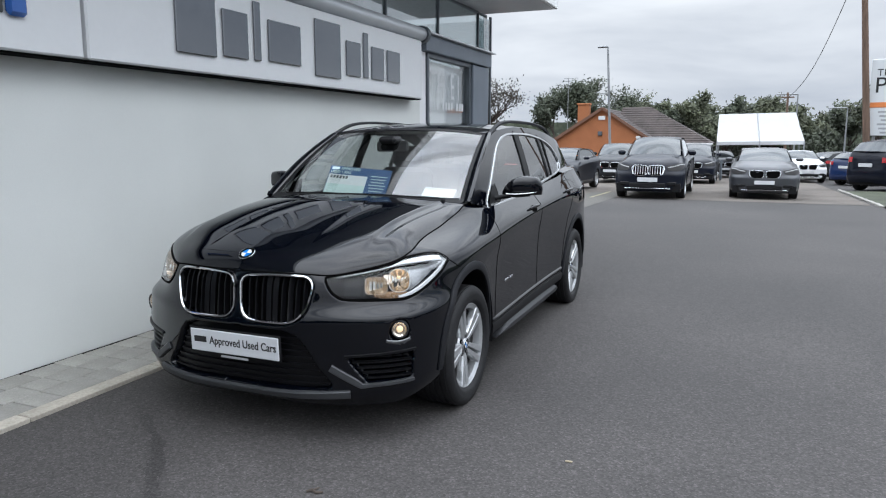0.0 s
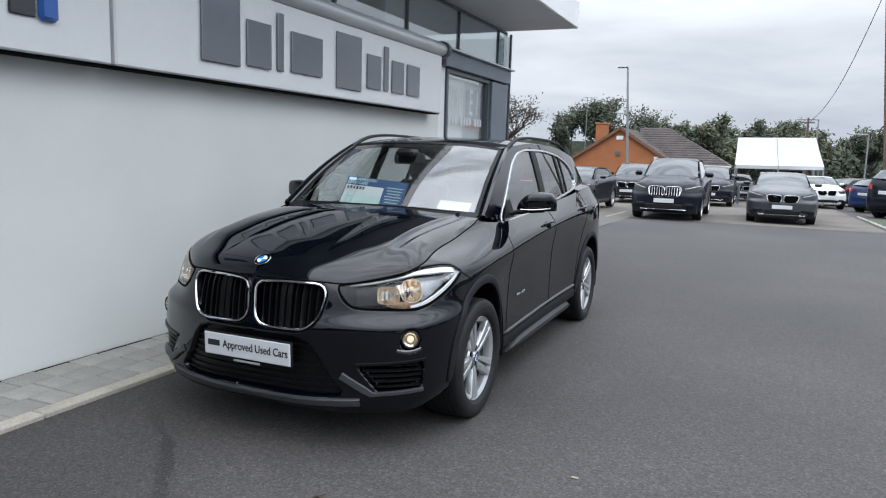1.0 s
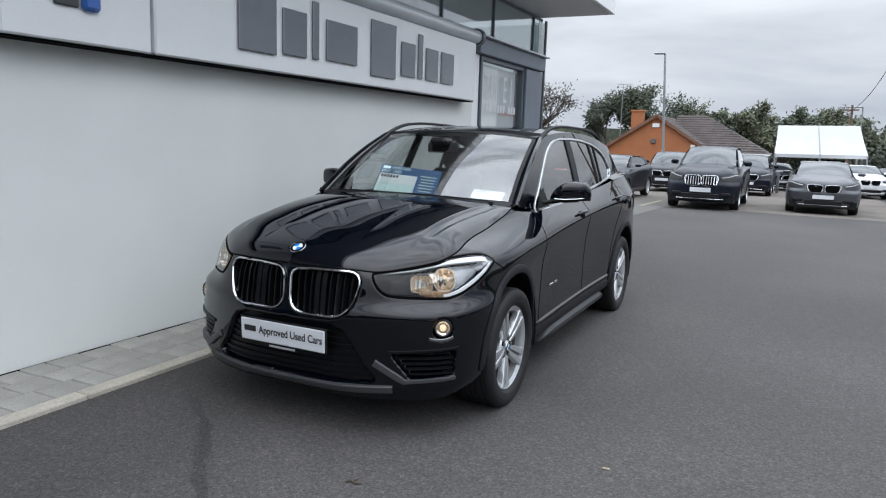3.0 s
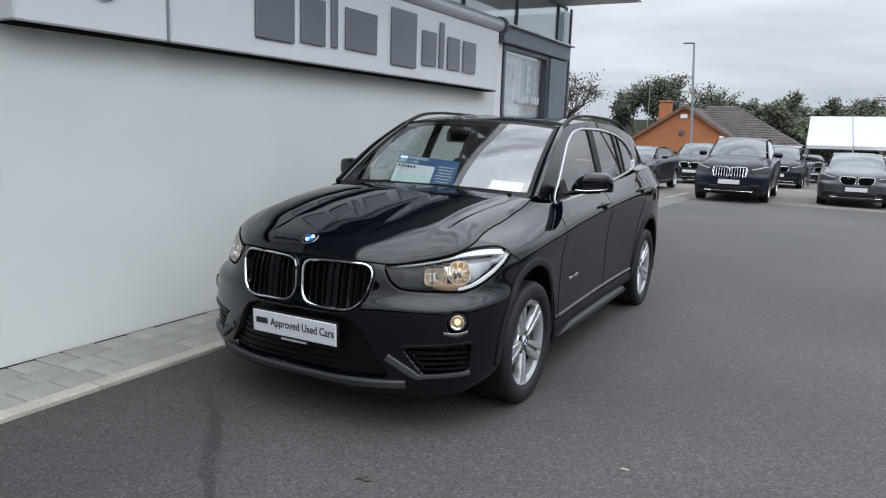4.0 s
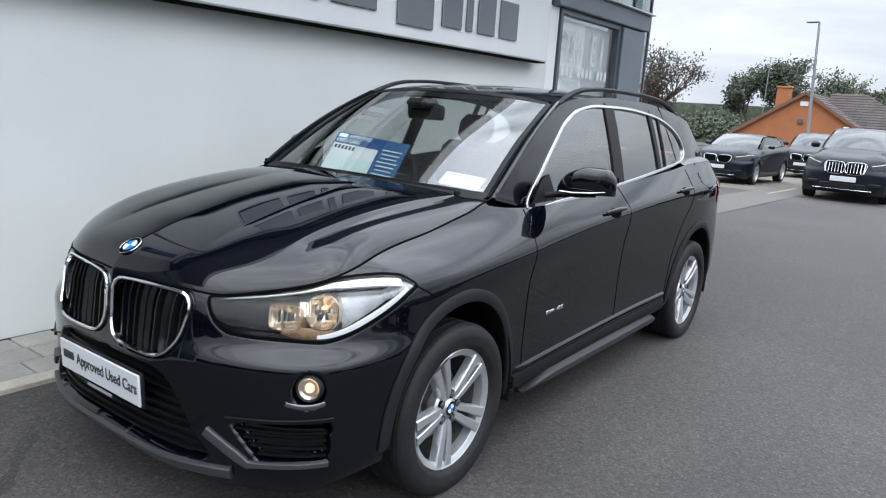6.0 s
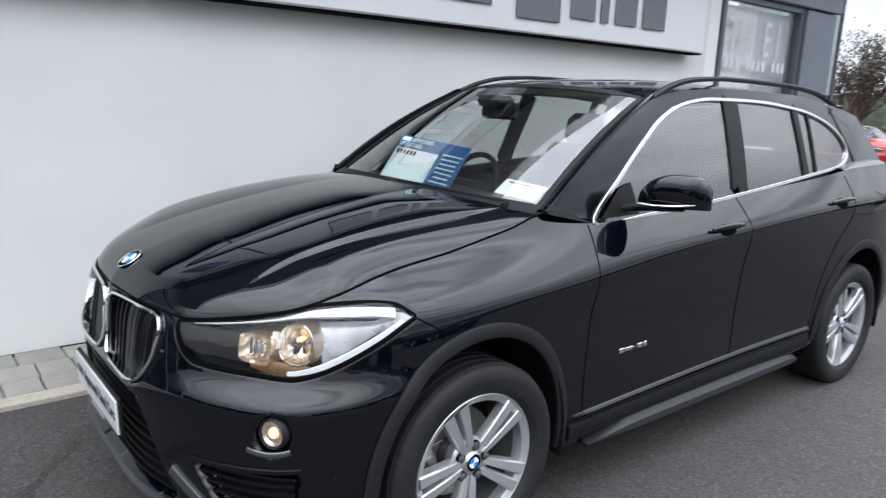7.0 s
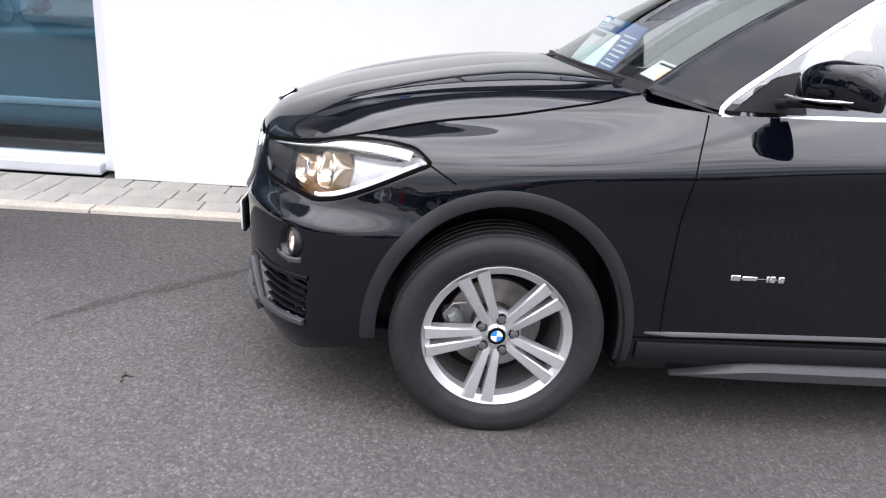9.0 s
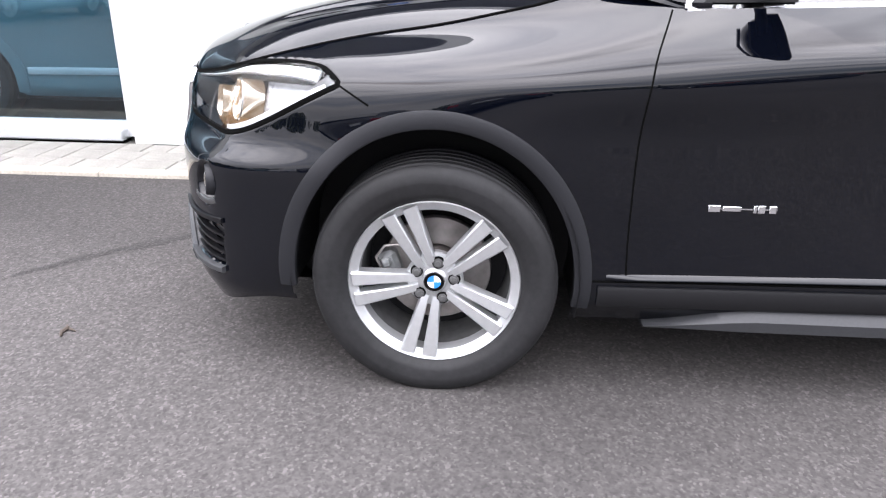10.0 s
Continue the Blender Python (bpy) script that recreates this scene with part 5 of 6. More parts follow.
LETTER = mat("mirror_letters", (0.19, 0.20, 0.215), 0.10, 1.0, rough_var=0.06, big_scale=9)
LOGO_BLUE = mat("sign_blue", (0.02, 0.10, 0.38), 0.25, coat=0.6, big=0.1)
INTERIOR = mat("showroom_floor", (0.42, 0.43, 0.44), 0.3, big=0.05)
INTERIOR_WALL = mat("showroom_wall", (0.74, 0.75, 0.75), 0.8, big=0.05)

ys = [-1500, -300, -40, -10, 0, 4.5, 8, 14, 20, 30, 45, 70, 100, 140, 400, 1500]
xs = [-1500, -200, -60, -20, -8, -4, -1.17, 2, 6, 12, 30, 80, 300, 1500]
structure("ground", Geo().grid([[(x, y, ground_z(y)) for y in ys] for x in xs]), ASPHALT, "dark grey worn asphalt yard falling gently away", "ground", smooth=True)

X_K, X_W = -1.125, -1.84
pav = tagged(new("pavement", Geo().grid([[(x, y, ground_z(y) + 0.008) for y in (-12, -4, 0, 4.5, 12, 20)] for x in (X_W - 0.4, X_K - 0.004)]).mesh("pavement", JOINT)),
             "narrow block-paved strip of pale concrete along the wall", "pavement", "", "structure")

wall = Geo()
wall.box((X_W - 0.15, (5.33 - 2.17) / 2, 1.40), (0.30, 5.33 + 2.17, 2.84))
structure("wall_west", wall, RENDER, "smooth white rendered wall", "wall")
up = Geo().box((X_W - 0.20, -6.0, 3.4), (0.30, 7.3, 1.24))
structure("wall_upper", up, RENDER, "white rendered wall above the show window", "wall")
# raised near-black strip: the shade in the wall's foot joint is put into its colour
structure("wall_shadow_gap", Geo().box((X_W + 0.010, 1.58, 0.026), (0.024, 7.50, 0.016)), GAP, "joint at the foot of the wall, its shade drawn as a black strip", "trim")
structure("wall_end", Geo().box((X_W - 0.10, 5.43, 1.30), (0.20, 0.20, 2.64)), FASCIA, "white wall end beside the window", "wall")

# sign panels on the wall
SIGN_X = -1.655


def sign_panel(y0, y1, label):
    s = thing("sign_panel", pose(0, 0, 0), label, "sign")
    part("board", Geo().box((SIGN_X - 0.075, (y0 + y1) / 2, 2.335), (0.15, y1 - y0, 0.73), None, 0.012), SIGN_WHITE, s, smooth=False)
    part("edge", Geo().box((SIGN_X - 0.085, (y0 + y1) / 2, 1.962), (0.13, y1 - y0 + 0.004, 0.012)), GAP, s, smooth=False)
    part("bracket", Geo().box((SIGN_X - 0.165, (y0 + y1) / 2, 2.33), (0.05, y1 - y0 - 0.3, 0.4)), FRAME_GREY, s, smooth=False)
    return s


sign = sign_panel(-0.155, 5.0, "long white dealership sign with raised mirror-grey bars")
# the name on the sign, kept as plain bars of the letters' size
for y0, y1, za, zb in ((0.587, 1.067, 2.10, 2.62), (1.110, 1.456, 2.12, 2.49), (1.520, 1.615, 2.125, 2.61), (1.700, 2.240, 2.135, 2.49), (2.440, 2.960, 2.07, 2.61),
                       (3.045, 3.370, 2.12, 2.475), (3.425, 3.530, 2.12, 2.60), (3.600, 3.915, 2.12, 2.475), (3.975, 4.330, 2.12, 2.475)):
    part("bar", Geo().box((SIGN_X + 0.012, (y0 + y1) / 2, (za + zb) / 2), (0.024, (y1 - y0) * 0.9, zb - za), None, 0.006), LETTER, sign, "mirror-polished grey bar", smooth=False)
logo_sign = sign_panel(-1.185, -0.185, "square white sign panel with a raised blue emblem")
em = Geo()
em.box((SIGN_X + 0.02, -0.645, 2.36), (0.05, 0.13, 0.40), pose(0, 0, 0), 0.04)
part("emblem", em, LOGO_BLUE, logo_sign, "raised blue emblem block")
part("emblem_edge", Geo().box((SIGN_X + 0.010, -0.80, 2.38), (0.020, 0.16, 0.42), None, 0.008), SATIN, logo_sign)

# rail pipe along the top of the sign
pipe = thing("awning_tube", pose(0, 0, 0), "grey round awning tube with a dark end cap above the sign", "pipe")
part("tube", Geo().tube([(-1.72, -1.4, 2.80), (-1.72, 5.15, 2.80)], 0.085, 24), PIPE, pipe)
part("end_cap", Geo().lathe([(0.0, 0.06), (0.10, 0.06), (0.11, 0.05), (0.11, -0.03), (0.085, -0.03)], 24, pose(-1.72, 5.15, 2.80, 0, 0, 90)), FRAME_GREY, pipe)
for y in (0.4, 2.4, 4.4):
    part("bracket", Geo().box((-1.76, y, 2.70), (0.10, 0.05, 0.06), None, 0.01), FRAME_GREY, pipe)


def window_unit(name, y0, y1, z0, z1, x, mull, label, bar=0.06, frame_mat=None, pane_mat=None):
    """Glazed opening: frame, uprights and panes."""
    w = thing(name, pose(0, 0, 0), label, "window", "", "structure")
    fr = Geo()
    dp = 0.09 if bar > 0.04 else 0.04
    fr.box((x, (y0 + y1) / 2, z0 + bar / 2), (dp, y1 - y0, bar), None, 0.006)
    fr.box((x, (y0 + y1) / 2, z1 - bar / 2), (dp, y1 - y0, bar), None, 0.006)
    edges = [y0, *mull, y1]
    for k, y in enumerate(edges):
        fr.box((x + 0.002, y + (bar / 2 if k == 0 else -bar / 2 if k == len(edges) - 1 else 0), (z0 + z1) / 2), (dp - 0.004, bar, z1 - z0 - 2 * bar + 0.004), None, 0.006)
    part("window_frame", fr, frame_mat or FRAME_GREY, w, smooth=False)
    for a, b in zip(edges[:-1], edges[1:]):
        p = part("pane", Geo().box((x - 0.01, (a + b) / 2, (z0 + z1) / 2), (0.008, b - a - 0.02, z1 - z0 - 0.06)), pane_mat or PANE, w, smooth=False)
        p.visible_shadow = False
    return w


win_a = window_unit("window_1", 5.55, 7.25, 0.10, 2.62, -1.86, (), "tall grey-framed show window with white lettering", pane_mat=CLEAR_PANE)
part("lettering", text_geo("TH", 0.40, 0.001, "LEFT").moved(frame_at((-1.850, 5.72, 2.20), (1, 0, 0)) @ Matrix.Diagonal((0.95, 1.35, 1, 1))), SOFFIT, win_a, "grey lettering on the glass", smooth=False)
part("lettering", text_geo("E 1", 0.40, 0.001, "LEFT").moved(frame_at((-1.850, 6.46, 2.20), (1, 0, 0)) @ Matrix.Diagonal((0.80, 1.35, 1, 1))), WHITE_CARD, win_a, "white lettering on the glass", smooth=False)
# pale sheets added behind the pane; their colour stands in for reflections on the glass
structure("display_panel", Geo().box((-1.945, 6.02, 1.35), (0.03, 0.80, 2.36)), FASCIA, "white sheet added behind the show window for its bright reflections", "panel")
structure("display_panel_dark", Geo().box((-1.965, 6.80, 1.35), (0.03, 0.78, 2.36)), PIPE, "grey sheet added behind the show window for its paler reflections", "panel")
g = Geo()
for k in range(12):
    if k not in (3, 8):
        g.box((-1.852, 5.75 + 0.11 * k, 1.93), (0.003, 0.07, 0.11))
part("bars", g, WHITE_CARD, win_a, smooth=False)
upper_w = window_unit("window_2", -2.3, 8.25, 2.86, 3.52, -1.92, (-0.4, 1.2, 2.85, 4.50, 6.15, 7.84), "upper glazing between slim dark mullions", 0.035)
left_w = window_unit("window_3", -9.0, -2.20, 0.05, 2.80, -2.00, (-5.6,), "large show window reflecting the yard", 0.10, SOFFIT, TEAL_PANE)
structure("window_sill", Geo().box((-1.95, -5.60, 0.075), (0.16, 6.6, 0.075), None, 0.008), PIPE, "pale grey sill under the show window", "trim")
structure("sill_gap", Geo().box((-1.935, -5.60, 0.024), (0.10, 6.6, 0.026)), GAP, "dark joint under the window sill", "trim")
structure("window_reveal", Geo().box((-1.99, -2.185, 1.4), (0.296, 0.028, 2.8)), RENDER, "white reveal at the wall's edge", "trim")

structure("beam", Geo().box((-1.85, 6.72, 2.735), (0.20, 2.70, 0.215), None, 0.01), COLUMN, "slate grey beam over the window", "trim")
structure("beam_ledge", Geo().box((-1.82, 6.72, 2.856), (0.27, 2.74, 0.022), None, 0.004), PIPE, "pale metal ledge on top of the beam", "trim")
structure("column", Geo().box((-1.90, 7.63, 1.18), (0.24, 0.74, 2.86), None, 0.01), COLUMN, "slate grey clad column at the corner", "column")
corner = thing("window_4", pose(0, 0, 0), "glazed corner of the showroom", "window", "", "structure")
part("pane", Geo().box((-2.6, 8.36, 1.8), (1.4, 0.01, 3.3)), PANE, corner, smooth=False)
part("pane", Geo().box((-1.88, 8.18, 1.8), (0.01, 0.34, 3.3)), PANE, corner, smooth=False)
part("window_frame", Geo().box((-1.88, 8.36, 1.8), (0.04, 0.04, 3.4)).box((-1.9, 8.2, 2.86), (0.05, 0.34, 0.04)), FRAME_GREY, corner, smooth=False)

can = Geo().box((-1.9, 1.6, 3.75), (2.42, 13.34, 0.42), None, 0.01)
structure("canopy", can, FASCIA, "white flat canopy roof with deep fascia", "roof")
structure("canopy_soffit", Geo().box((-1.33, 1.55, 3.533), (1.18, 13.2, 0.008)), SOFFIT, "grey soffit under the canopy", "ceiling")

# showroom behind the glass
structure("showroom_floor", Geo().box((-7.0, 0.0, -0.015), (10.0, 17.0, 0.05)), INTERIOR, "grey tiled showroom floor", "floor")
structure("wall_showroom_back", Geo().box((-8.2, 0.0, 1.8), (0.2, 17.0, 3.5)), INTERIOR_WALL, "grey back wall of the showroom", "wall")
structure("wall_showroom_end", Geo().box((-5.1, -9.1, 1.8), (6.3, 0.2, 3.5)), INTERIOR_WALL, "grey end wall of the showroom", "wall")
structure("ceiling", Geo().box((-5.2, 0.0, 3.60), (6.2, 17.0, 0.06)), INTERIOR_WALL, "plain showroom ceiling", "ceiling")
structure("wall_showroom_mid", Geo().box((-3.6, 4.4, 1.7), (2.8, 0.12, 3.4)), INTERIOR_WALL, "showroom partition wall", "wall")


# ---- parked cars in the yard ----
def far_car(name, m, size, paint, label, tall=True, grille="kidney", group="parked cars"):
    """A parked car at coarser detail: body shell, glass, lamps, grille, plate, mirrors and wheels."""
    c = thing(name, m, label, "car", group)
    sx, sy, sz = size
    k = Matrix.Diagonal((sx, sy, sz, 1))
    cab = 1.0 if tall else 0.93

    def drop(g):
        if not tall:
            g.v = [(x, y, z if z < 1.0 else 1.0 + (z - 1.0) * 0.80) for x, y, z in g.v]
        return g.moved(k)

    def add(nm, g, mt, par=None, lb="", smooth=True):
        return part(nm, drop(g), mt, par or c, lb, smooth)
    S = np.concatenate([np.linspace(0, s_of(0.905, 0.6), 60), np.linspace(s_of(0.905, 0.6), S_MAX, 70)[1:]])
    V = np.linspace(0, 1, 20)
    SS = np.repeat(S[:, None], len(V), 1)
    ZZ = BOTTOM(SS) + V[None, :] * (TOP(SS) - BOTTOM(SS))
    P = band(SS, ZZ)
    mid = 0.25 * (P[:-1, :-1] + P[1:, :-1] + P[:-1, 1:] + P[1:, 1:])
    keep = np.ones(mid.shape[:2], bool)
    for ay, az in ARCHES:
        keep &= ~((np.hypot(mid[..., 1] - ay, mid[..., 2] - az) < 0.40) & (mid[..., 0] > 0.5))
    g = Geo().grid(P, keep)
    g2 = g.mirrored()
    add("body", g.add(g2.v, g2.f), paint)
    for ay, az in ARCHES:
        pn = [side_pt(ay + 0.402 * math.cos(a), az + 0.402 * math.sin(a)) for a in np.linspace(radians(-12), radians(192), 26)]
        for g in both(Geo().ribbon([p for p, _ in pn], [n for _, n in pn], 0.085, 0.012)):
            add("arch_moulding", g, PLASTIC if tall else paint)
    hq = hood_patch(20, 24)
    add("bonnet", Geo().grid(hq, flip=True).grid(mirror_grid(hq)), paint)
    add("roof", Geo().grid([row[::4] for row in roof[::5]] + [roof[-1][::4]], flip=True), paint)
    cs = Geo().grid(UP[::6, ::4], ~hole[::6, ::4][:UP[::6].shape[0] - 1, :UP[:, ::4].shape[1] - 1])
    for g in both(cs):
        add("pillar_frame", g, paint)
    loop = DLO_LOOP[::3]
    gl = [tuple(upper(y, z) - np.array([0.01, 0, 0])) for y, z in loop]
    sg = Geo().add(gl, [tuple(range(len(gl)))])
    for g in both(sg):
        add("side_glass", g, FAR_GLASS, smooth=False)
    add("windscreen", Geo().grid([[screen(u, t) for u in np.linspace(-1, 1, 15)] for t in np.linspace(0, 1, 8)], flip=True), FAR_GLASS)
    add("tailgate", Geo().grid([r[::2] for r in rear], flip=True), FAR_GLASS, lb="dark rear glass")
    add("underbody", Geo().box((0, 1.3, 0.30), (1.6, 4.1, 0.2)), PLASTIC_DARK)
    for e in (-1, 1):
        lamp = [[band(s, LAMP_LOW(s) + v * (LAMP_TOP(s) - LAMP_LOW(s))) + band_normal(s, LAMP_LOW(s) + v * (LAMP_TOP(s) - LAMP_LOW(s))) * 0.006 for v in (0, 0.5, 1)] for s in np.linspace(S_LAMP0, S_LAMP1, 16)]
        g = Geo().grid(lamp)
        hl = add("headlamp", g if e > 0 else g.mirrored(), HEAD_BLACK)
        pn = [sz_pt(s, LAMP_TOP(s) - 0.035, 0.006) for s in np.linspace(S_LAMP0 + 0.05, S_LAMP1 - 0.08, 10)]
        g = Geo().ribbon([p for p, _ in pn], [n for _, n in pn], 0.016, 0.006)
        add("light_bar", g if e > 0 else g.mirrored(), LAMP_SILVER, hl)
        kp = [front_pt(x, z, 0.008)[0] for x, z in kidney_path(e, -0.005 if grille == "kidney" else 0.012, 24)]
        fill = add("grille", Geo().add(kp, [tuple(range(len(kp))) if e < 0 else tuple(range(len(kp)))[::-1]]), GAP, None, "chrome-framed upright grille", False)
        add("frame", Geo().tube([p + Vector((0, -0.004, 0)) for p in kp], 0.010, 6, closed=True), CHROME, fill)
        if grille == "big":
            for q in range(6):
                x = 0.06 + 0.062 * q
                add("slat", Geo().tube([front_pt(e * x, z, 0.014)[0] for z in np.linspace(0.63, 0.82, 5)], 0.011, 5), CHROME, fill)
        t5 = [[sz_pt(s, z, 0.006)[0] for z in np.linspace(0.88, 1.03, 4)] for s in np.linspace(s_of(0.88, 3.1), s_of(0.55, 3.5), 12)]
        g = Geo().grid(t5)
        add("tail_lamp", g if e > 0 else g.mirrored(), TAIL_RED)
        g = Geo().box((0.95, 0.87, 1.15), (0.20, 0.10, 0.13), None, 0.04)
        add("door_mirror", g if e > 0 else g.mirrored(), paint)
        g = Geo().box((0.56, -0.80, 0.40), (0.30, 0.05, 0.09), pose(0, 0, 0), 0.02)
        add("air_intake", g if e > 0 else g.mirrored(), PLASTIC_DARK)
    add("lower_intake", Geo().box((0, -0.885, 0.36), (0.9, 0.05, 0.12), None, 0.02), PLASTIC_DARK)
    add("front_plate", Geo().box((0, -0.905, 0.50), (0.50, 0.02, 0.105), None, 0.003), PLATE_WHITE)
    add("rear_plate", Geo().box((0, 3.54, 0.80), (0.50, 0.02, 0.105), None, 0.003), PLATE_WHITE)
    add("chrome_strip", Geo().box((0, -0.90, 0.285), (1.15, 0.03, 0.014), None, 0.004), CHROME)
    for y, z in HUBS:
        for e in (-1, 1):
            w = new("wheel")
            w.parent = c
            w.matrix_basis = pose(0, y * sy, 0.338 * min(sz, 1.06)) if e > 0 else pose(0, y * sy, 0.338 * min(sz, 1.06), 0, 0, 180)
            r = 0.338 * min(sz, 1.06)
            part("tyre", Geo().lathe([(0.23, 0.66 * sx), (r - 0.01, 0.66 * sx), (r, 0.69 * sx), (r, 0.86 * sx), (r - 0.02, 0.88 * sx), (0.235, 0.875 * sx)], 24), RUBBER, w)
            rg = Geo().lathe([(0.0, 0.80 * sx), (0.05, 0.81 * sx), (0.06, 0.78 * sx), (0.20, 0.70 * sx), (0.235, 0.878 * sx)], 24)
            for q in range(5):
                a = radians(90 + 72 * q)
                rg.box((0, 0.13, 0), (0.03, 0.20, 0.05), pose(0.835 * sx, 0, 0) @ Matrix.Rotation(a, 4, "X"))
            part("rim", rg, ALLOY, w)
    return c


def park(x, y, turn):
    return pose(x, y, ground_z(y), -0.6 * math.cos(radians(turn)), 0, turn)


far_car("parked_suv", park(-0.18, 18.15, 0), (1.09, 1.16, 1.13), PAINT_NAVY, "large black SUV with a tall chrome slatted grille", True, "big")
far_car("parked_saloon", park(2.87, 19.55, 0), (1.045, 1.15, 1.0), PAINT_GREY, "grey metallic saloon with a card behind the screen", False)
far_car("parked_estate", park(-3.65, 20.0, -3), (1.0, 1.04, 0.98), PAINT_NAVY, "dark navy estate car parked at an angle", False)
far_car("parked_suv", park(-2.93, 28.2, 0), (1.06, 1.08, 1.08), PAINT_DARK, "dark SUV with a card in its windscreen", True)
far_car("parked_suv", park(0.30, 29.5, 0), (1.06, 1.08, 1.08), PAINT_NAVY, "dark navy SUV behind the large one", True)
far_car("parked_saloon", park(1.30, 38.4, 10), (1.0, 1.0, 0.98), PAINT_GREY, "silver grey car behind bollards", False)
far_car("parked_hatchback", park(4.95, 33.6, 8), (1.0, 1.0, 1.0), PAINT_WHITE, "white hatchback under the marquee", False)
far_car("parked_suv", park(8.95, 28.4, 135), (1.05, 1.05, 1.20), PAINT_NAVY, "navy SUV seen from behind, red tail lamps", True)
far_car("parked_saloon", park(8.85, 33.2, 135), (1.03, 1.05, 1.0), PAINT_BLUE, "bright blue saloon seen from behind", False)
far_car("parked_saloon", park(8.35, 40.0, 135), (1.03, 1.05, 1.0), PAINT_DARK, "dark saloon seen from behind", False)
yard_a = far_car("parked_suv", pose(11.5, -3.0, 0.012, 0, 0, 100), (1.05, 1.05, 1.05), PAINT_GREY, "grey SUV across the yard, mirrored in the doors", True)
copy_thing(yard_a, pose(11.8, 0.4, 0.012, 0, 0, 97))
copy_thing(yard_a, pose(12.0, 4.2, 0.012, 0, 0, 95))
far_car("parked_hatchback", pose(11.9, -7.0, 0.012, 0, 0, 98), (1.0, 0.95, 0.98), PAINT_WHITE, "white hatchback across the yard", False)
far_car("parked_hatchback", pose(10.5, -10.2, 0.012, 0, 0, 98), (1.0, 0.95, 0.98), PAINT_TEAL, "pale teal hatchback at the end of the yard", False)
show = far_car("showroom_car", pose(-3.25, -3.66, 0.01, 0, 0, 0), (1.0, 1.0, 0.95), PAINT_TEAL, "pale teal car standing in the showroom", False, group="showroom cars")
pn = [side_pt(y, 0.40 + 0.008 * y, 0.004) for y in np.linspace(0.46, 2.2, 14)]
part("sill_strip", Geo().ribbon([p for p, _ in pn], [n for _, n in pn], 0.05, 0.012), PIPE, show, "pale metal sill strip")
far_car("parked_hatchback", park(-6.4, 22.5, 60), (1.0, 0.95, 0.98), PAINT_RED, "red hatchback beyond the building's corner", False)

# ---- far things ----
ORANGE = mat("orange_render", (0.36, 0.135, 0.055), 0.85, grain=0.06, scale=30, big=0.06)
TILE = mat("roof_tile", (0.075, 0.062, 0.058), 0.85, grain=0.35, scale=9, big=0.2, big_scale=1)
BARGE = mat("brown_barge_board", (0.16, 0.08, 0.05), 0.7, big=0.1)
CANVAS = mat("white_canvas", (0.47, 0.48, 0.49), 0.6, grain=0.02, scale=10, big=0.04)
GALV = mat("galvanised_steel", (0.30, 0.31, 0.32), 0.45, 0.7, big=0.1)
WOOD_POLE = mat("weathered_pole", (0.13, 0.085, 0.06), 0.85, grain=0.3, scale=12, stretch=(1, 1, 0.1))
BARK = mat("bark", (0.07, 0.055, 0.045), 0.9, grain=0.3, scale=20)
LEAF = mat("leaves", (0.085, 0.095, 0.055), 0.7, grain=0.35, scale=1.2, big=0.35, big_scale=0.4)
LEAF_DARK = mat("dark_leaves", (0.060, 0.072, 0.045), 0.7, grain=0.35, scale=1.2, big=0.35, big_scale=0.3)
LEAF_BROWN = mat("browned_leaves", (0.052, 0.046, 0.034), 0.75, grain=0.35, scale=1.5, big=0.3, big_scale=0.5)
BILLBOARD = mat("billboard_sheet", (0.66, 0.68, 0.69), 0.5, big=0.03)
SIGN_ORANGE = mat("orange_print", (0.70, 0.22, 0.06), 0.5, big=0.05)

house = thing("bungalow", pose(0, 0, 0), "orange rendered bungalow with dark tiled roofs and a chimney", "house")
HX, HY, HZ = -8.35, 55.5, ground_z(56)
apex, eave, half = 3.75, 0.75, 4.6
gab = [(-half, HZ), (half, HZ), (half, eave), (0, apex), (-half, eave)]
part("wall", Geo().prism([(x, z) for x, z in gab], 9.0, pose(HX, HY + 9.0, 0, 90, 0, 0)), ORANGE, house, smooth=False)


def roof_side(g, x0, z0, x1, z1, y0, y1, courses=16):
    """Tile courses as one stepped sheet from eave to ridge."""
    rows = []
    for k in range(courses):
        for a, lift in ((k / courses, 0.0 if k == 0 else -0.01), (k / courses, 0.06), ((k + 1) / courses, 0.0)):
            rows.append([(x0 + (x1 - x0) * a, y, z0 + (z1 - z0) * a + lift) for y in np.linspace(y0, y1, 8)])
    g.grid(rows)


for e in (-1, 1):
    g = Geo()
    roof_side(g, HX + e * (half + 0.4), eave - 0.2, HX, apex + 0.08, HY - 0.25, HY + 9.2)
    part("roof", g, TILE, house, "dark concrete tile roof", smooth=False)
for e in (-1, 1):
    part("barge_board", Geo().tube([(HX + e * (half + 0.4), HY - 0.28, eave - 0.24), (HX, HY - 0.28, apex + 0.02)], 1.0, section=[(-0.03, -0.11), (0.03, -0.11), (0.03, 0.11), (-0.03, 0.11)]), BARGE, house, smooth=False)
part("chimney", Geo().box((HX - 1.75, HY + 1.2, 3.0), (0.95, 0.7, 2.4), None, 0.03).box((HX - 1.75, HY + 1.2, 4.16), (1.1, 0.85, 0.14), None, 0.03), ORANGE, house, "orange chimney", smooth=False)
part("vent", Geo().box((HX - 0.05, HY - 0.04, 3.0), (0.55, 0.08, 0.32), None, 0.02), FASCIA, house, "white gable vent", smooth=False)
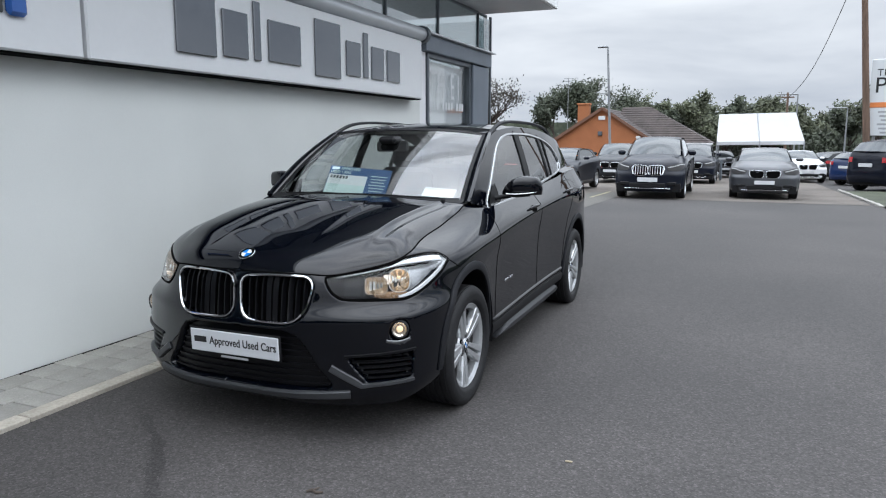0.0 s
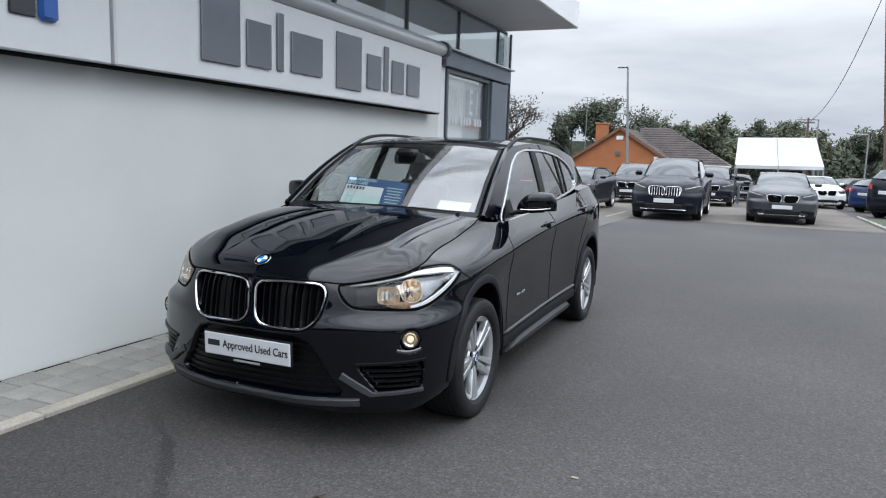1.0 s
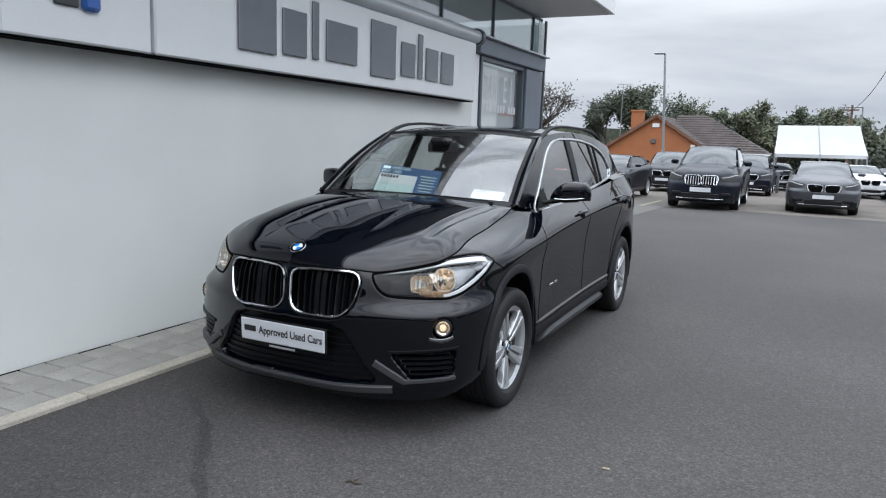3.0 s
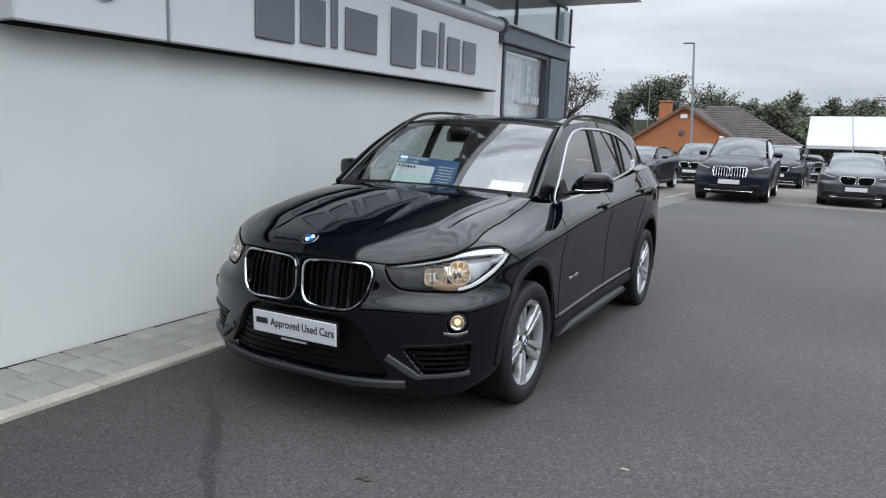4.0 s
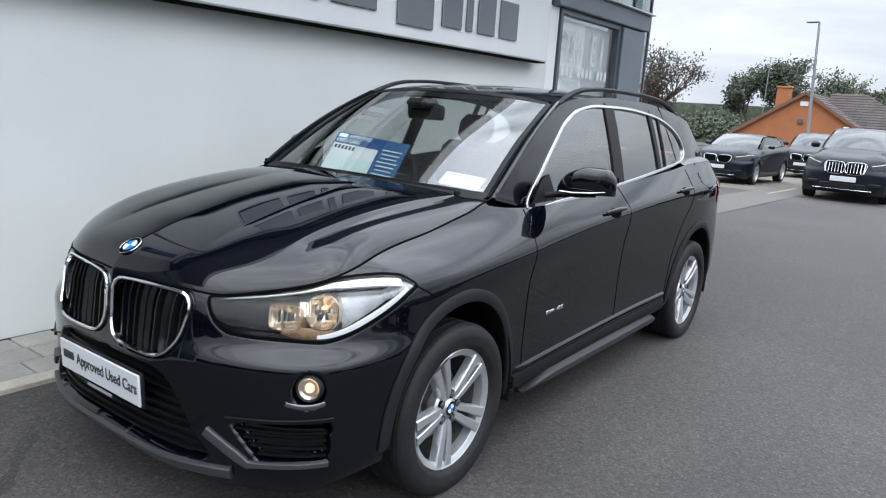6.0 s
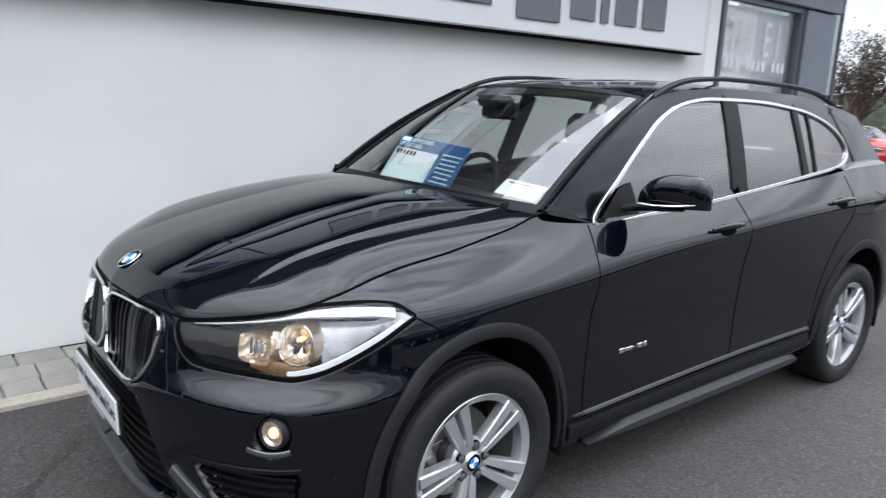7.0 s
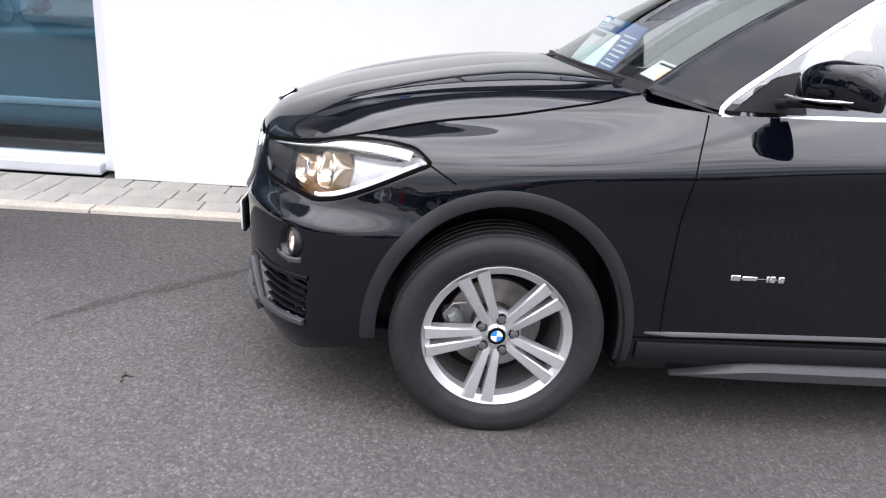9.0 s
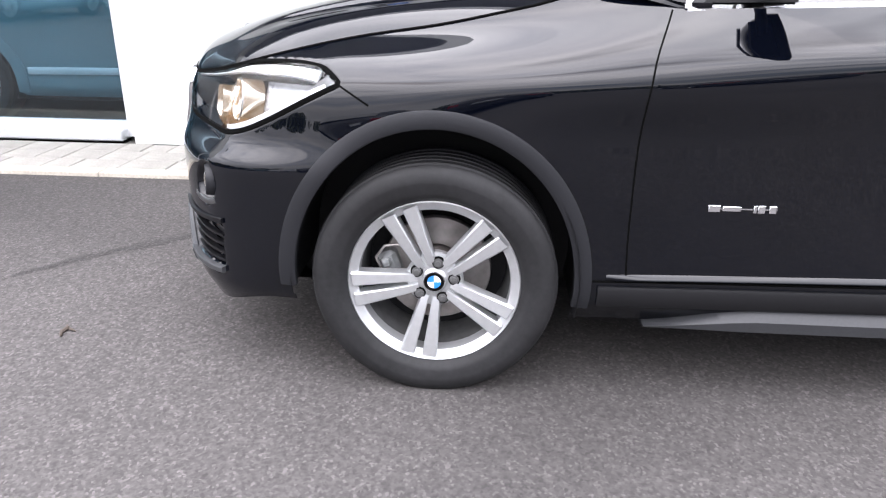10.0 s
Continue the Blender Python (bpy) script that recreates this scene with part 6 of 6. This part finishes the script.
part("alarm_box", Geo().box((HX - 0.15, HY - 0.08, 1.75), (0.35, 0.14, 0.35), None, 0.03), FRAME_GREY, house, smooth=False)
part("lamp", Geo().box((HX + 2.9, HY - 0.1, 1.45), (0.35, 0.2, 0.2), None, 0.03), FASCIA, house, smooth=False)
# hipped wing behind
WX, WY = -4.3, 61.5
hip, end = [], []
for k in range(16):
    for a, lift in ((k / 16, -0.01), (k / 16, 0.06), ((k + 1) / 16, 0.0)):
        za, ya = 0.95 + 3.1 * a + lift, WY - 3.0 + 3.0 * a
        xl, xr = WX - 3.9 + 0.55 * a, WX + 4.3 - 5.3 * a
        hip.append([(xl + (xr - xl) * u, ya, za) for u in np.linspace(0, 1, 9)])
        end.append([(xr, ya + (2 * WY - 2 * ya) * u, za) for u in np.linspace(0, 1, 5)])
part("roof", Geo().grid(end), TILE, house, "hipped tile roof end", smooth=False)
hip = Geo().grid(hip)
part("roof", hip, TILE, house, "hipped tile roof", smooth=False)
part("wall", Geo().box((WX + 0.1, WY, (HZ + 0.95) / 2), (7.6, 5.6, 0.95 - HZ)), ORANGE, house, smooth=False)
part("gutter", Geo().box((WX + 0.2, WY - 3.02, 0.93), (8.3, 0.12, 0.12)), FASCIA, house, smooth=False)

marquee = thing("marquee", pose(0, 0, 0), "white canvas marquee roof on slim poles", "marquee")
mz = ground_z(36.4)
for y0, z0, y1, z1 in ((36.3, 1.22, 38.0, 2.68), (39.7, 1.22, 38.0, 2.68)):
    rows = []
    for t in np.linspace(0, 1, 9):
        rows.append([(1.0 + 4.1 * u + (0.0 if u < 0.5 else -0.38 * t), y0 + (y1 - y0) * t, z0 + (z1 - z0) * t - 0.06 * math.sin(math.pi * t) + 0.05 * u) for u in np.linspace(0, 1, 13)])
    part("canvas", Geo().grid(rows), CANVAS, marquee, "white canvas slope")
    part("valance", Geo().grid([[(1.0 + 4.1 * u, y0 - 0.01, z + 0.05 * u) for u in np.linspace(0, 1, 13)] for z in (1.23, 1.06)]), CANVAS, marquee)
for x in (1.02, 3.05, 5.08):
    for y in (36.32, 39.68):
        part("pole", Geo().tube([(x, y, mz), (x, y, 1.25)], 0.04, 8), GALV, marquee)
part("seam", Geo().tube([(3.05, 36.28, 1.25), (2.88, 37.98, 2.72)], 0.018, 6), GALV, marquee)
part("banner", Geo().box((3.6, 38.6, 0.85), (1.3, 0.03, 0.28)), GAP, marquee, "dark banner with pale bars", smooth=False)
part("bars", Geo().box((3.25, 38.57, 0.85), (0.4, 0.01, 0.16)).box((3.8, 38.57, 0.85), (0.5, 0.01, 0.16)), CANVAS, marquee, smooth=False)


def street_lamp(x, y, top, arm, name_label, lean=0.0):
    s = thing("street_lamp", pose(x, y, ground_z(y)), name_label, "street lamp", "street lamps")
    h = top - ground_z(y)
    part("post", Geo().tube([(lean, 0, 0), (lean * 0.7, 0, h * 0.3), (0, 0, h)], [0.085, 0.075, 0.05], 12), GALV, s)
    part("head", Geo().box((-arm * 0.5, 0, h + 0.02), (arm, 0.22, 0.10), None, 0.04), GALV, s, "grey lamp head")
    return s


street_lamp(-4.67, 35.8, 6.2, 0.55, "tall galvanised street lamp with a flat head", 0.38)
street_lamp(10.3, 66.0, 3.9, 1.5, "distant galvanised street lamp by the road")
street_lamp(6.2, 62.0, 4.9, 1.6, "distant galvanised street lamp by the trees")
for x, y, top, r, lean in ((7.89, 36.0, 10.0, 0.165, -0.95), (5.27, 56.3, 4.75, 0.10, -0.1)):
    pole = thing("utility_pole", pose(x, y, ground_z(y)), "weathered brown wooden utility pole", "utility pole", "utility poles")
    part("post", Geo().tube([(0, 0, 0), (lean * 0.5, 0, (top - ground_z(y)) * 0.5), (lean, 0, top - ground_z(y))], [r, r * 0.9, r * 0.75], 12), WOOD_POLE, pole)
    part("crossarm", Geo().box((lean, 0, top - ground_z(y) - 0.35), (0.9, 0.10, 0.10), None, 0.01), WOOD_POLE, pole)
wire = [Vector((5.23, 56.3, 4.4)).lerp(Vector((6.90, 36.0, 9.60)), t) - Vector((0, 0, 1.1 * math.sin(math.pi * t))) for t in np.linspace(0, 1, 24)]
tagged(new("overhead_wire", Geo().tube(wire, 0.018, 5).mesh("overhead_wire", GAP)), "black overhead wire sagging between two poles", "cable")
wire = [Vector((5.23, 56.3, 4.4)).lerp(Vector((-3.0, 75.0, 4.0)), t) - Vector((0, 0, 0.6 * math.sin(math.pi * t))) for t in np.linspace(0, 1, 14)]
tagged(new("overhead_wire", Geo().tube(wire, 0.02, 5).mesh("overhead_wire", GAP)), "black overhead wire running towards the trees", "cable")
for x, y in ((1.35, 33.5), (2.6, 34.5)):
    b = thing("bollard", pose(x, y, ground_z(y)), "slim dark bollard beside the parked cars", "bollard", "bollards")
    part("post", Geo().lathe([(0.0, 1.0), (0.05, 0.99), (0.06, 0.96), (0.06, 0.0)], 12, pose(0, 0, 0, 0, -90, 0)), FRAME_GREY, b)

bill = thing("billboard", pose(0, 0, 0), "white roadside board with dark headline and orange stripe", "billboard")
bm_ = frame_at((8.95, 36.0, 3.32), (-0.25, -1, 0)) @ Matrix.Diagonal((1.211, 1.211, 1.211, 1))
part("board", Geo().box((0, 0, 0), (2.1, 2.95, 0.12), bm_, 0.02), BILLBOARD, bill, smooth=False)
part("lettering", text_geo("THE", 0.38, 0.002, "LEFT").moved(bm_ @ pose(-0.85, 0.95, 0.065)), INK, bill, smooth=False)
part("lettering", text_geo("PL", 0.85, 0.002, "LEFT").moved(bm_ @ pose(-0.90, 0.45, 0.065)), INK, bill, smooth=False)
part("stripe", Geo().box((0, -0.28, 0.065), (2.0, 0.20, 0.01), bm_), SIGN_ORANGE, bill, smooth=False)
g = Geo()
for k in range(6):
    g.box((-0.25, -0.55 - 0.16 * k, 0.065), (0.9 - 0.12 * (k % 3), 0.07, 0.01), bm_)
part("bars", g, GREY_INK, bill, smooth=False)
part("post", Geo().box((-0.8, -2.4, -0.12), (0.10, 4.0, 0.10), bm_), GALV, bill, smooth=False)
part("post", Geo().box((0.8, -2.4, -0.12), (0.10, 4.0, 0.10), bm_), GALV, bill, smooth=False)

GRAVEL = mat("worn_bay_surface", (0.115, 0.100, 0.086), 0.9, grain=0.3, scale=40, big=0.3, big_scale=0.5, bump=0.004)
LINE = mat("worn_line_paint", (0.24, 0.215, 0.13), 0.8, grain=0.25, scale=40, big=0.2)
bay = Geo().grid([[(x, y, ground_z(y) + 0.006) for y in (17.4, 18, 19, 20, 22, 24, 26, 28, 30, 34, 38, 42)] for x in (-6.0, -2.5, 0.0, 2.0, 4.0, 5.4)])
structure("parking_bays", bay, GRAVEL, "worn brownish surface of the parking bays", "ground", True)
structure("bay_line", Geo().grid([[(x, y, ground_z(y) + 0.011) for y in np.linspace(17.0, 20.5, 8)] for x in (-1.80, -1.70)]), LINE, "worn yellowish line between parking bays", "road marking")
vg = Geo().grid([[(x, y, ground_z(y) + 0.03 + 0.02 * math.sin(3 * x + y)) for y in np.linspace(12.0, 25.0, 14)] for x in np.linspace(5.55, 12.0, 8)])
structure("verge", vg, VERGE, "dry grass verge along the lot", "grass", True)
kerb_line = thing("kerb", pose(0, 0, 0), "pale concrete kerb edging the verge", "kerb", "", "structure")
for k in range(9):
    y = 17.2 + k * 0.95
    part("kerb_stone", Geo().box((5.52 + 0.0 * k, y, ground_z(y) + 0.01), (0.10, 0.93, 0.10), None, 0.012), PAVER, kerb_line, smooth=False)


def tree(x, y, height, spread, leaf, seed, label, count=2600, size=0.20, bare=0.0, lean=0.0, depth=3, girth=0.030):
    """Tapered trunk, forking limbs, and a crown of many small leaf clumps with gaps."""
    rnd = random.Random(seed)
    t = thing("tree", pose(x, y, ground_z(y)), label, "tree", "trees")
    wood, tips = Geo(), []

    def limb(p, d, ln, r, level):
        pts, rr = [p], [r]
        for k in range(4):
            d = (d + Vector((rnd.uniform(-0.25, 0.25) + lean * 0.1, rnd.uniform(-0.25, 0.25), rnd.uniform(-0.05, 0.18)))).normalized()
            pts.append(pts[-1] + d * ln / 4)
            rr.append(r * (1 - 0.11 * (k + 1)))
        wood.tube(pts, rr, 6 if level < 2 else 4)
        if level >= depth:
            tips.extend(pts[1:])
            return
        for k in range(4 if level == 0 else 3):
            a = rnd.uniform(0, 2 * math.pi)
            tilt = rnd.uniform(0.35, 0.95) * spread
            nd = (d * 0.7 + Vector((math.cos(a) * tilt, math.sin(a) * tilt, rnd.uniform(0.0, 0.45)))).normalized()
            limb(pts[rnd.choice((2, 3, 4, 4))], nd, ln * rnd.uniform(0.55, 0.85), rr[-1] * 0.80, level + 1)
        if level == depth - 1:
            tips.extend(pts[2:])
    limb(Vector((0, 0, -0.1)), Vector((lean * 0.3, 0, 1)), height * 0.40, height * girth, 0)
    top = max(p.z for p in tips)
    k = height / top
    wood.v = [(a, b, c * k) for a, b, c in wood.v]
    part("trunk", wood, BARK, t, "bare dark trunk and limbs")
    crown = Geo()
    vs, fs = [], []
    for _ in range(int(count * (1 - bare))):
        c = rnd.choice(tips)
        c = Vector((c.x, c.y, c.z * k)) + Vector((rnd.gauss(0, 1), rnd.gauss(0, 1), rnd.gauss(0, 0.8))) * height * 0.040
        u = Vector((rnd.gauss(0, 1), rnd.gauss(0, 1), rnd.gauss(0, 1))).normalized()
        w = u.orthogonal().normalized()
        s = size * rnd.uniform(0.5, 1.3)
        b = len(vs)
        vs += [c + u * s, c + w * s * 0.55, c - u * s, c - w * s * 0.55]
        fs.append((b, b + 1, b + 2, b + 3))
    part("crown", crown.add(vs, fs), leaf, t, "uneven crown of small leaves", smooth=False)
    return t


tree(-12.4, 70.0, 8.4, 1.35, LEAF_DARK, 3, "dark leafy tree behind the bungalow", 7000, 0.14)
tree(-10.4, 71.0, 8.3, 1.3, LEAF_DARK, 4, "dark leafy tree behind the bungalow", 7500, 0.14)
tree(-8.6, 72.5, 7.2, 1.2, LEAF, 8, "leafy tree behind the bungalow", 4000, 0.14)
tree(-16.0, 69.0, 7.0, 1.3, LEAF_DARK, 5, "dark leafy tree behind the bungalow", 5000, 0.14)
tree(-8.75, 25.5, 4.75, 0.5, LEAF_BROWN, 6, "thin wind-bent tree with sparse browned leaves", 2600, 0.055, 0.0, 0.3, 5, 0.060)
tree(-8.6, 27.0, 4.3, 0.5, LEAF_BROWN, 7, "thin wind-bent tree with sparse leaves", 2600, 0.055, 0.0, 0.3, 5, 0.060)
for k in range(13):
    tree(-10.5 + 1.5 * k + 0.5 * math.sin(k * 2.1), 82 + 3 * math.sin(k * 1.7), 6.6 + 0.5 * math.sin(k * 1.3 + 0.5) + (0.5 if 3 < k < 9 else 0), 1.3, LEAF_DARK if k % 2 else LEAF, 20 + k, "leafy tree in the row behind the houses", 7500, 0.19)
for k in range(8):
    tree(11.0 + 2.0 * k, 92 - 5.0 * k, 6.0 + 0.75 * k if k < 4 else 3.4 + 0.2 * k, 1.2, LEAF_DARK if k % 2 else LEAF, 40 + k, "leafy dark green roadside tree", 6500, 0.19)
hedge = Geo()
rnd = random.Random(9)
vs, fs = [], []
for _ in range(26000):
    x = rnd.uniform(-30, 40)
    y = 88 + rnd.gauss(0, 1.2)
    c = Vector((x, y, ground_z(y) + abs(rnd.gauss(0, 1)) * 1.3 + 0.6 * math.sin(x * 0.7) + 0.5))
    u = Vector((rnd.gauss(0, 1), rnd.gauss(0, 1), rnd.gauss(0, 1))).normalized()
    w = u.orthogonal().normalized()
    b = len(vs)
    vs += [c + u * 0.22, c + w * 0.14, c - u * 0.22, c - w * 0.14]
    fs.append((b, b + 1, b + 2, b + 3))
tagged(new("hedgerow", hedge.add(vs, fs).mesh("hedgerow", LEAF_DARK, False)), "dark distant hedgerow closing the yard", "hedge", "", "stuff")
vs, fs = [], []
for _ in range(24000):
    y = rnd.uniform(-45, 45)
    x = (30 if rnd.random() < 0.6 else 34) + rnd.gauss(0, 1.0)
    c = Vector((x, y, rnd.random() ** 0.8 * (2.6 + 0.5 * math.sin(y * 0.35) + 0.3 * math.sin(y * 1.3) + rnd.gauss(0, 0.12))))
    u = Vector((rnd.gauss(0, 1), rnd.gauss(0, 1), rnd.gauss(0, 1))).normalized()
    w = u.orthogonal().normalized()
    b = len(vs)
    vs += [c + u * 0.26, c + w * 0.16, c - u * 0.26, c - w * 0.16]
    fs.append((b, b + 1, b + 2, b + 3))
tagged(new("hedgerow", Geo().add(vs, fs).mesh("hedgerow", LEAF_DARK, False)), "dark hedgerow across the yard", "hedge", "", "stuff")
# unseen hedge added behind the camera to darken reflections in the car's front
vs, fs = [], []
for _ in range(18000):
    x = rnd.uniform(-14, 30)
    y = -17.0 + rnd.gauss(0, 0.9)
    c = Vector((x, y, rnd.random() ** 0.8 * (2.6 + 0.5 * math.sin(x * 0.45) + 0.3 * math.sin(x * 1.4) + rnd.gauss(0, 0.12))))
    u = Vector((rnd.gauss(0, 1), rnd.gauss(0, 1), rnd.gauss(0, 1))).normalized()
    w = u.orthogonal().normalized()
    b = len(vs)
    vs += [c + u * 0.24, c + w * 0.15, c - u * 0.24, c - w * 0.15]
    fs.append((b, b + 1, b + 2, b + 3))
tagged(new("hedgerow", Geo().add(vs, fs).mesh("hedgerow", LEAF_DARK, False)), "unseen dark hedgerow added for the bumper to reflect", "hedge", "", "stuff")
structure("distance", Geo().box((0, 130, 0.4), (500, 1.0, 7.5)), LEAF_DARK, "dark wooded skyline far behind", "backdrop")

aerial = thing("chimney_aerial", pose(-13.6, 66.0, ground_z(66)), "thin rooftop television aerial on a mast", "aerial")
part("mast", Geo().tube([(0, 0, 0), (0, 0, 8.4)], 0.035, 6), GALV, aerial)
part("rods", Geo().tube([(-0.5, 0, 8.35), (0.5, 0, 8.35)], 0.03, 5).tube([(-0.35, 0, 8.1), (0.35, 0, 8.1)], 0.03, 5), GALV, aerial)

# small marks on the asphalt
twig = Geo().tube([(0.615, -1.24, 0.016), (0.635, -1.225, 0.020), (0.66, -1.233, 0.017), (0.685, -1.22, 0.018)], [0.005, 0.007, 0.006, 0.004], 6).tube([(0.635, -1.225, 0.018), (0.645, -1.205, 0.019), (0.65, -1.19, 0.017)], [0.004, 0.004, 0.002], 6)
tagged(new("twig", twig.mesh("twig", BARK)), "small dark twig lying on the asphalt", "twig")
lf = Geo().box((1.569, -0.541, 0.016), (0.034, 0.014, 0.006), None, 0.003)
tagged(new("leaf", lf.mesh("leaf", mat("dry_leaf", (0.34, 0.29, 0.20), 0.8, grain=0.1))), "pale dry leaf lying on the asphalt", "leaf")

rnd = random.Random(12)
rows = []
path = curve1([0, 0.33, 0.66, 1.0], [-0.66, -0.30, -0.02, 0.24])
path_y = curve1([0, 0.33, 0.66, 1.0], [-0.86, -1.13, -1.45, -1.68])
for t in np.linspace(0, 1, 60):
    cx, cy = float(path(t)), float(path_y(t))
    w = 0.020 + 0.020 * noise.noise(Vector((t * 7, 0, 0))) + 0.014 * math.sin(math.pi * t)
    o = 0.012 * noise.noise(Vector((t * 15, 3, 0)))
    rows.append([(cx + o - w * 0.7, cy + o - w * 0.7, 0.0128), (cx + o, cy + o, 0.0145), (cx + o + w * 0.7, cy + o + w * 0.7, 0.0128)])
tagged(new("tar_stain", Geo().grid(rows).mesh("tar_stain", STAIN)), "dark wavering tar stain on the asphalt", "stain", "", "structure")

# ---- paving pieces, last ----
rnd = random.Random(5)
kz = 0.022
meshes = {}


def block_mesh(nm, sx, sy, h, material):
    key = (nm, round(sx, 3), round(sy, 3))
    if key not in meshes:
        meshes[key] = Geo().box((0, 0, 0), (sx, sy, h), None, 0.004).mesh(nm, material, False)
    return meshes[key]


y = -8.0
while y < 9.0:
    ob = new("kerb_stone", block_mesh("kerb_stone", 0.105, 0.905, 0.05, KERB))
    ob.location = (X_K - 0.054, y, ground_z(y) + 0.0)
    ob.parent = pav
    y += 0.912
for (xa, wd), start in zip(((-1.237, 0.195), (-1.437, 0.195), (-1.637, 0.195)), (-8.0, -7.9, -8.1)):
    y = start
    while y < 9.0:
        ln = rnd.choice((0.17, 0.23, 0.29, 0.23))
        ob = new("paver", block_mesh("paver", wd, ln - 0.008, 0.05, PAVER))
        ob.location = (xa - wd / 2, y + ln / 2, ground_z(y) - 0.003 + rnd.uniform(-0.001, 0.002))
        ob.parent = pav
        y += ln
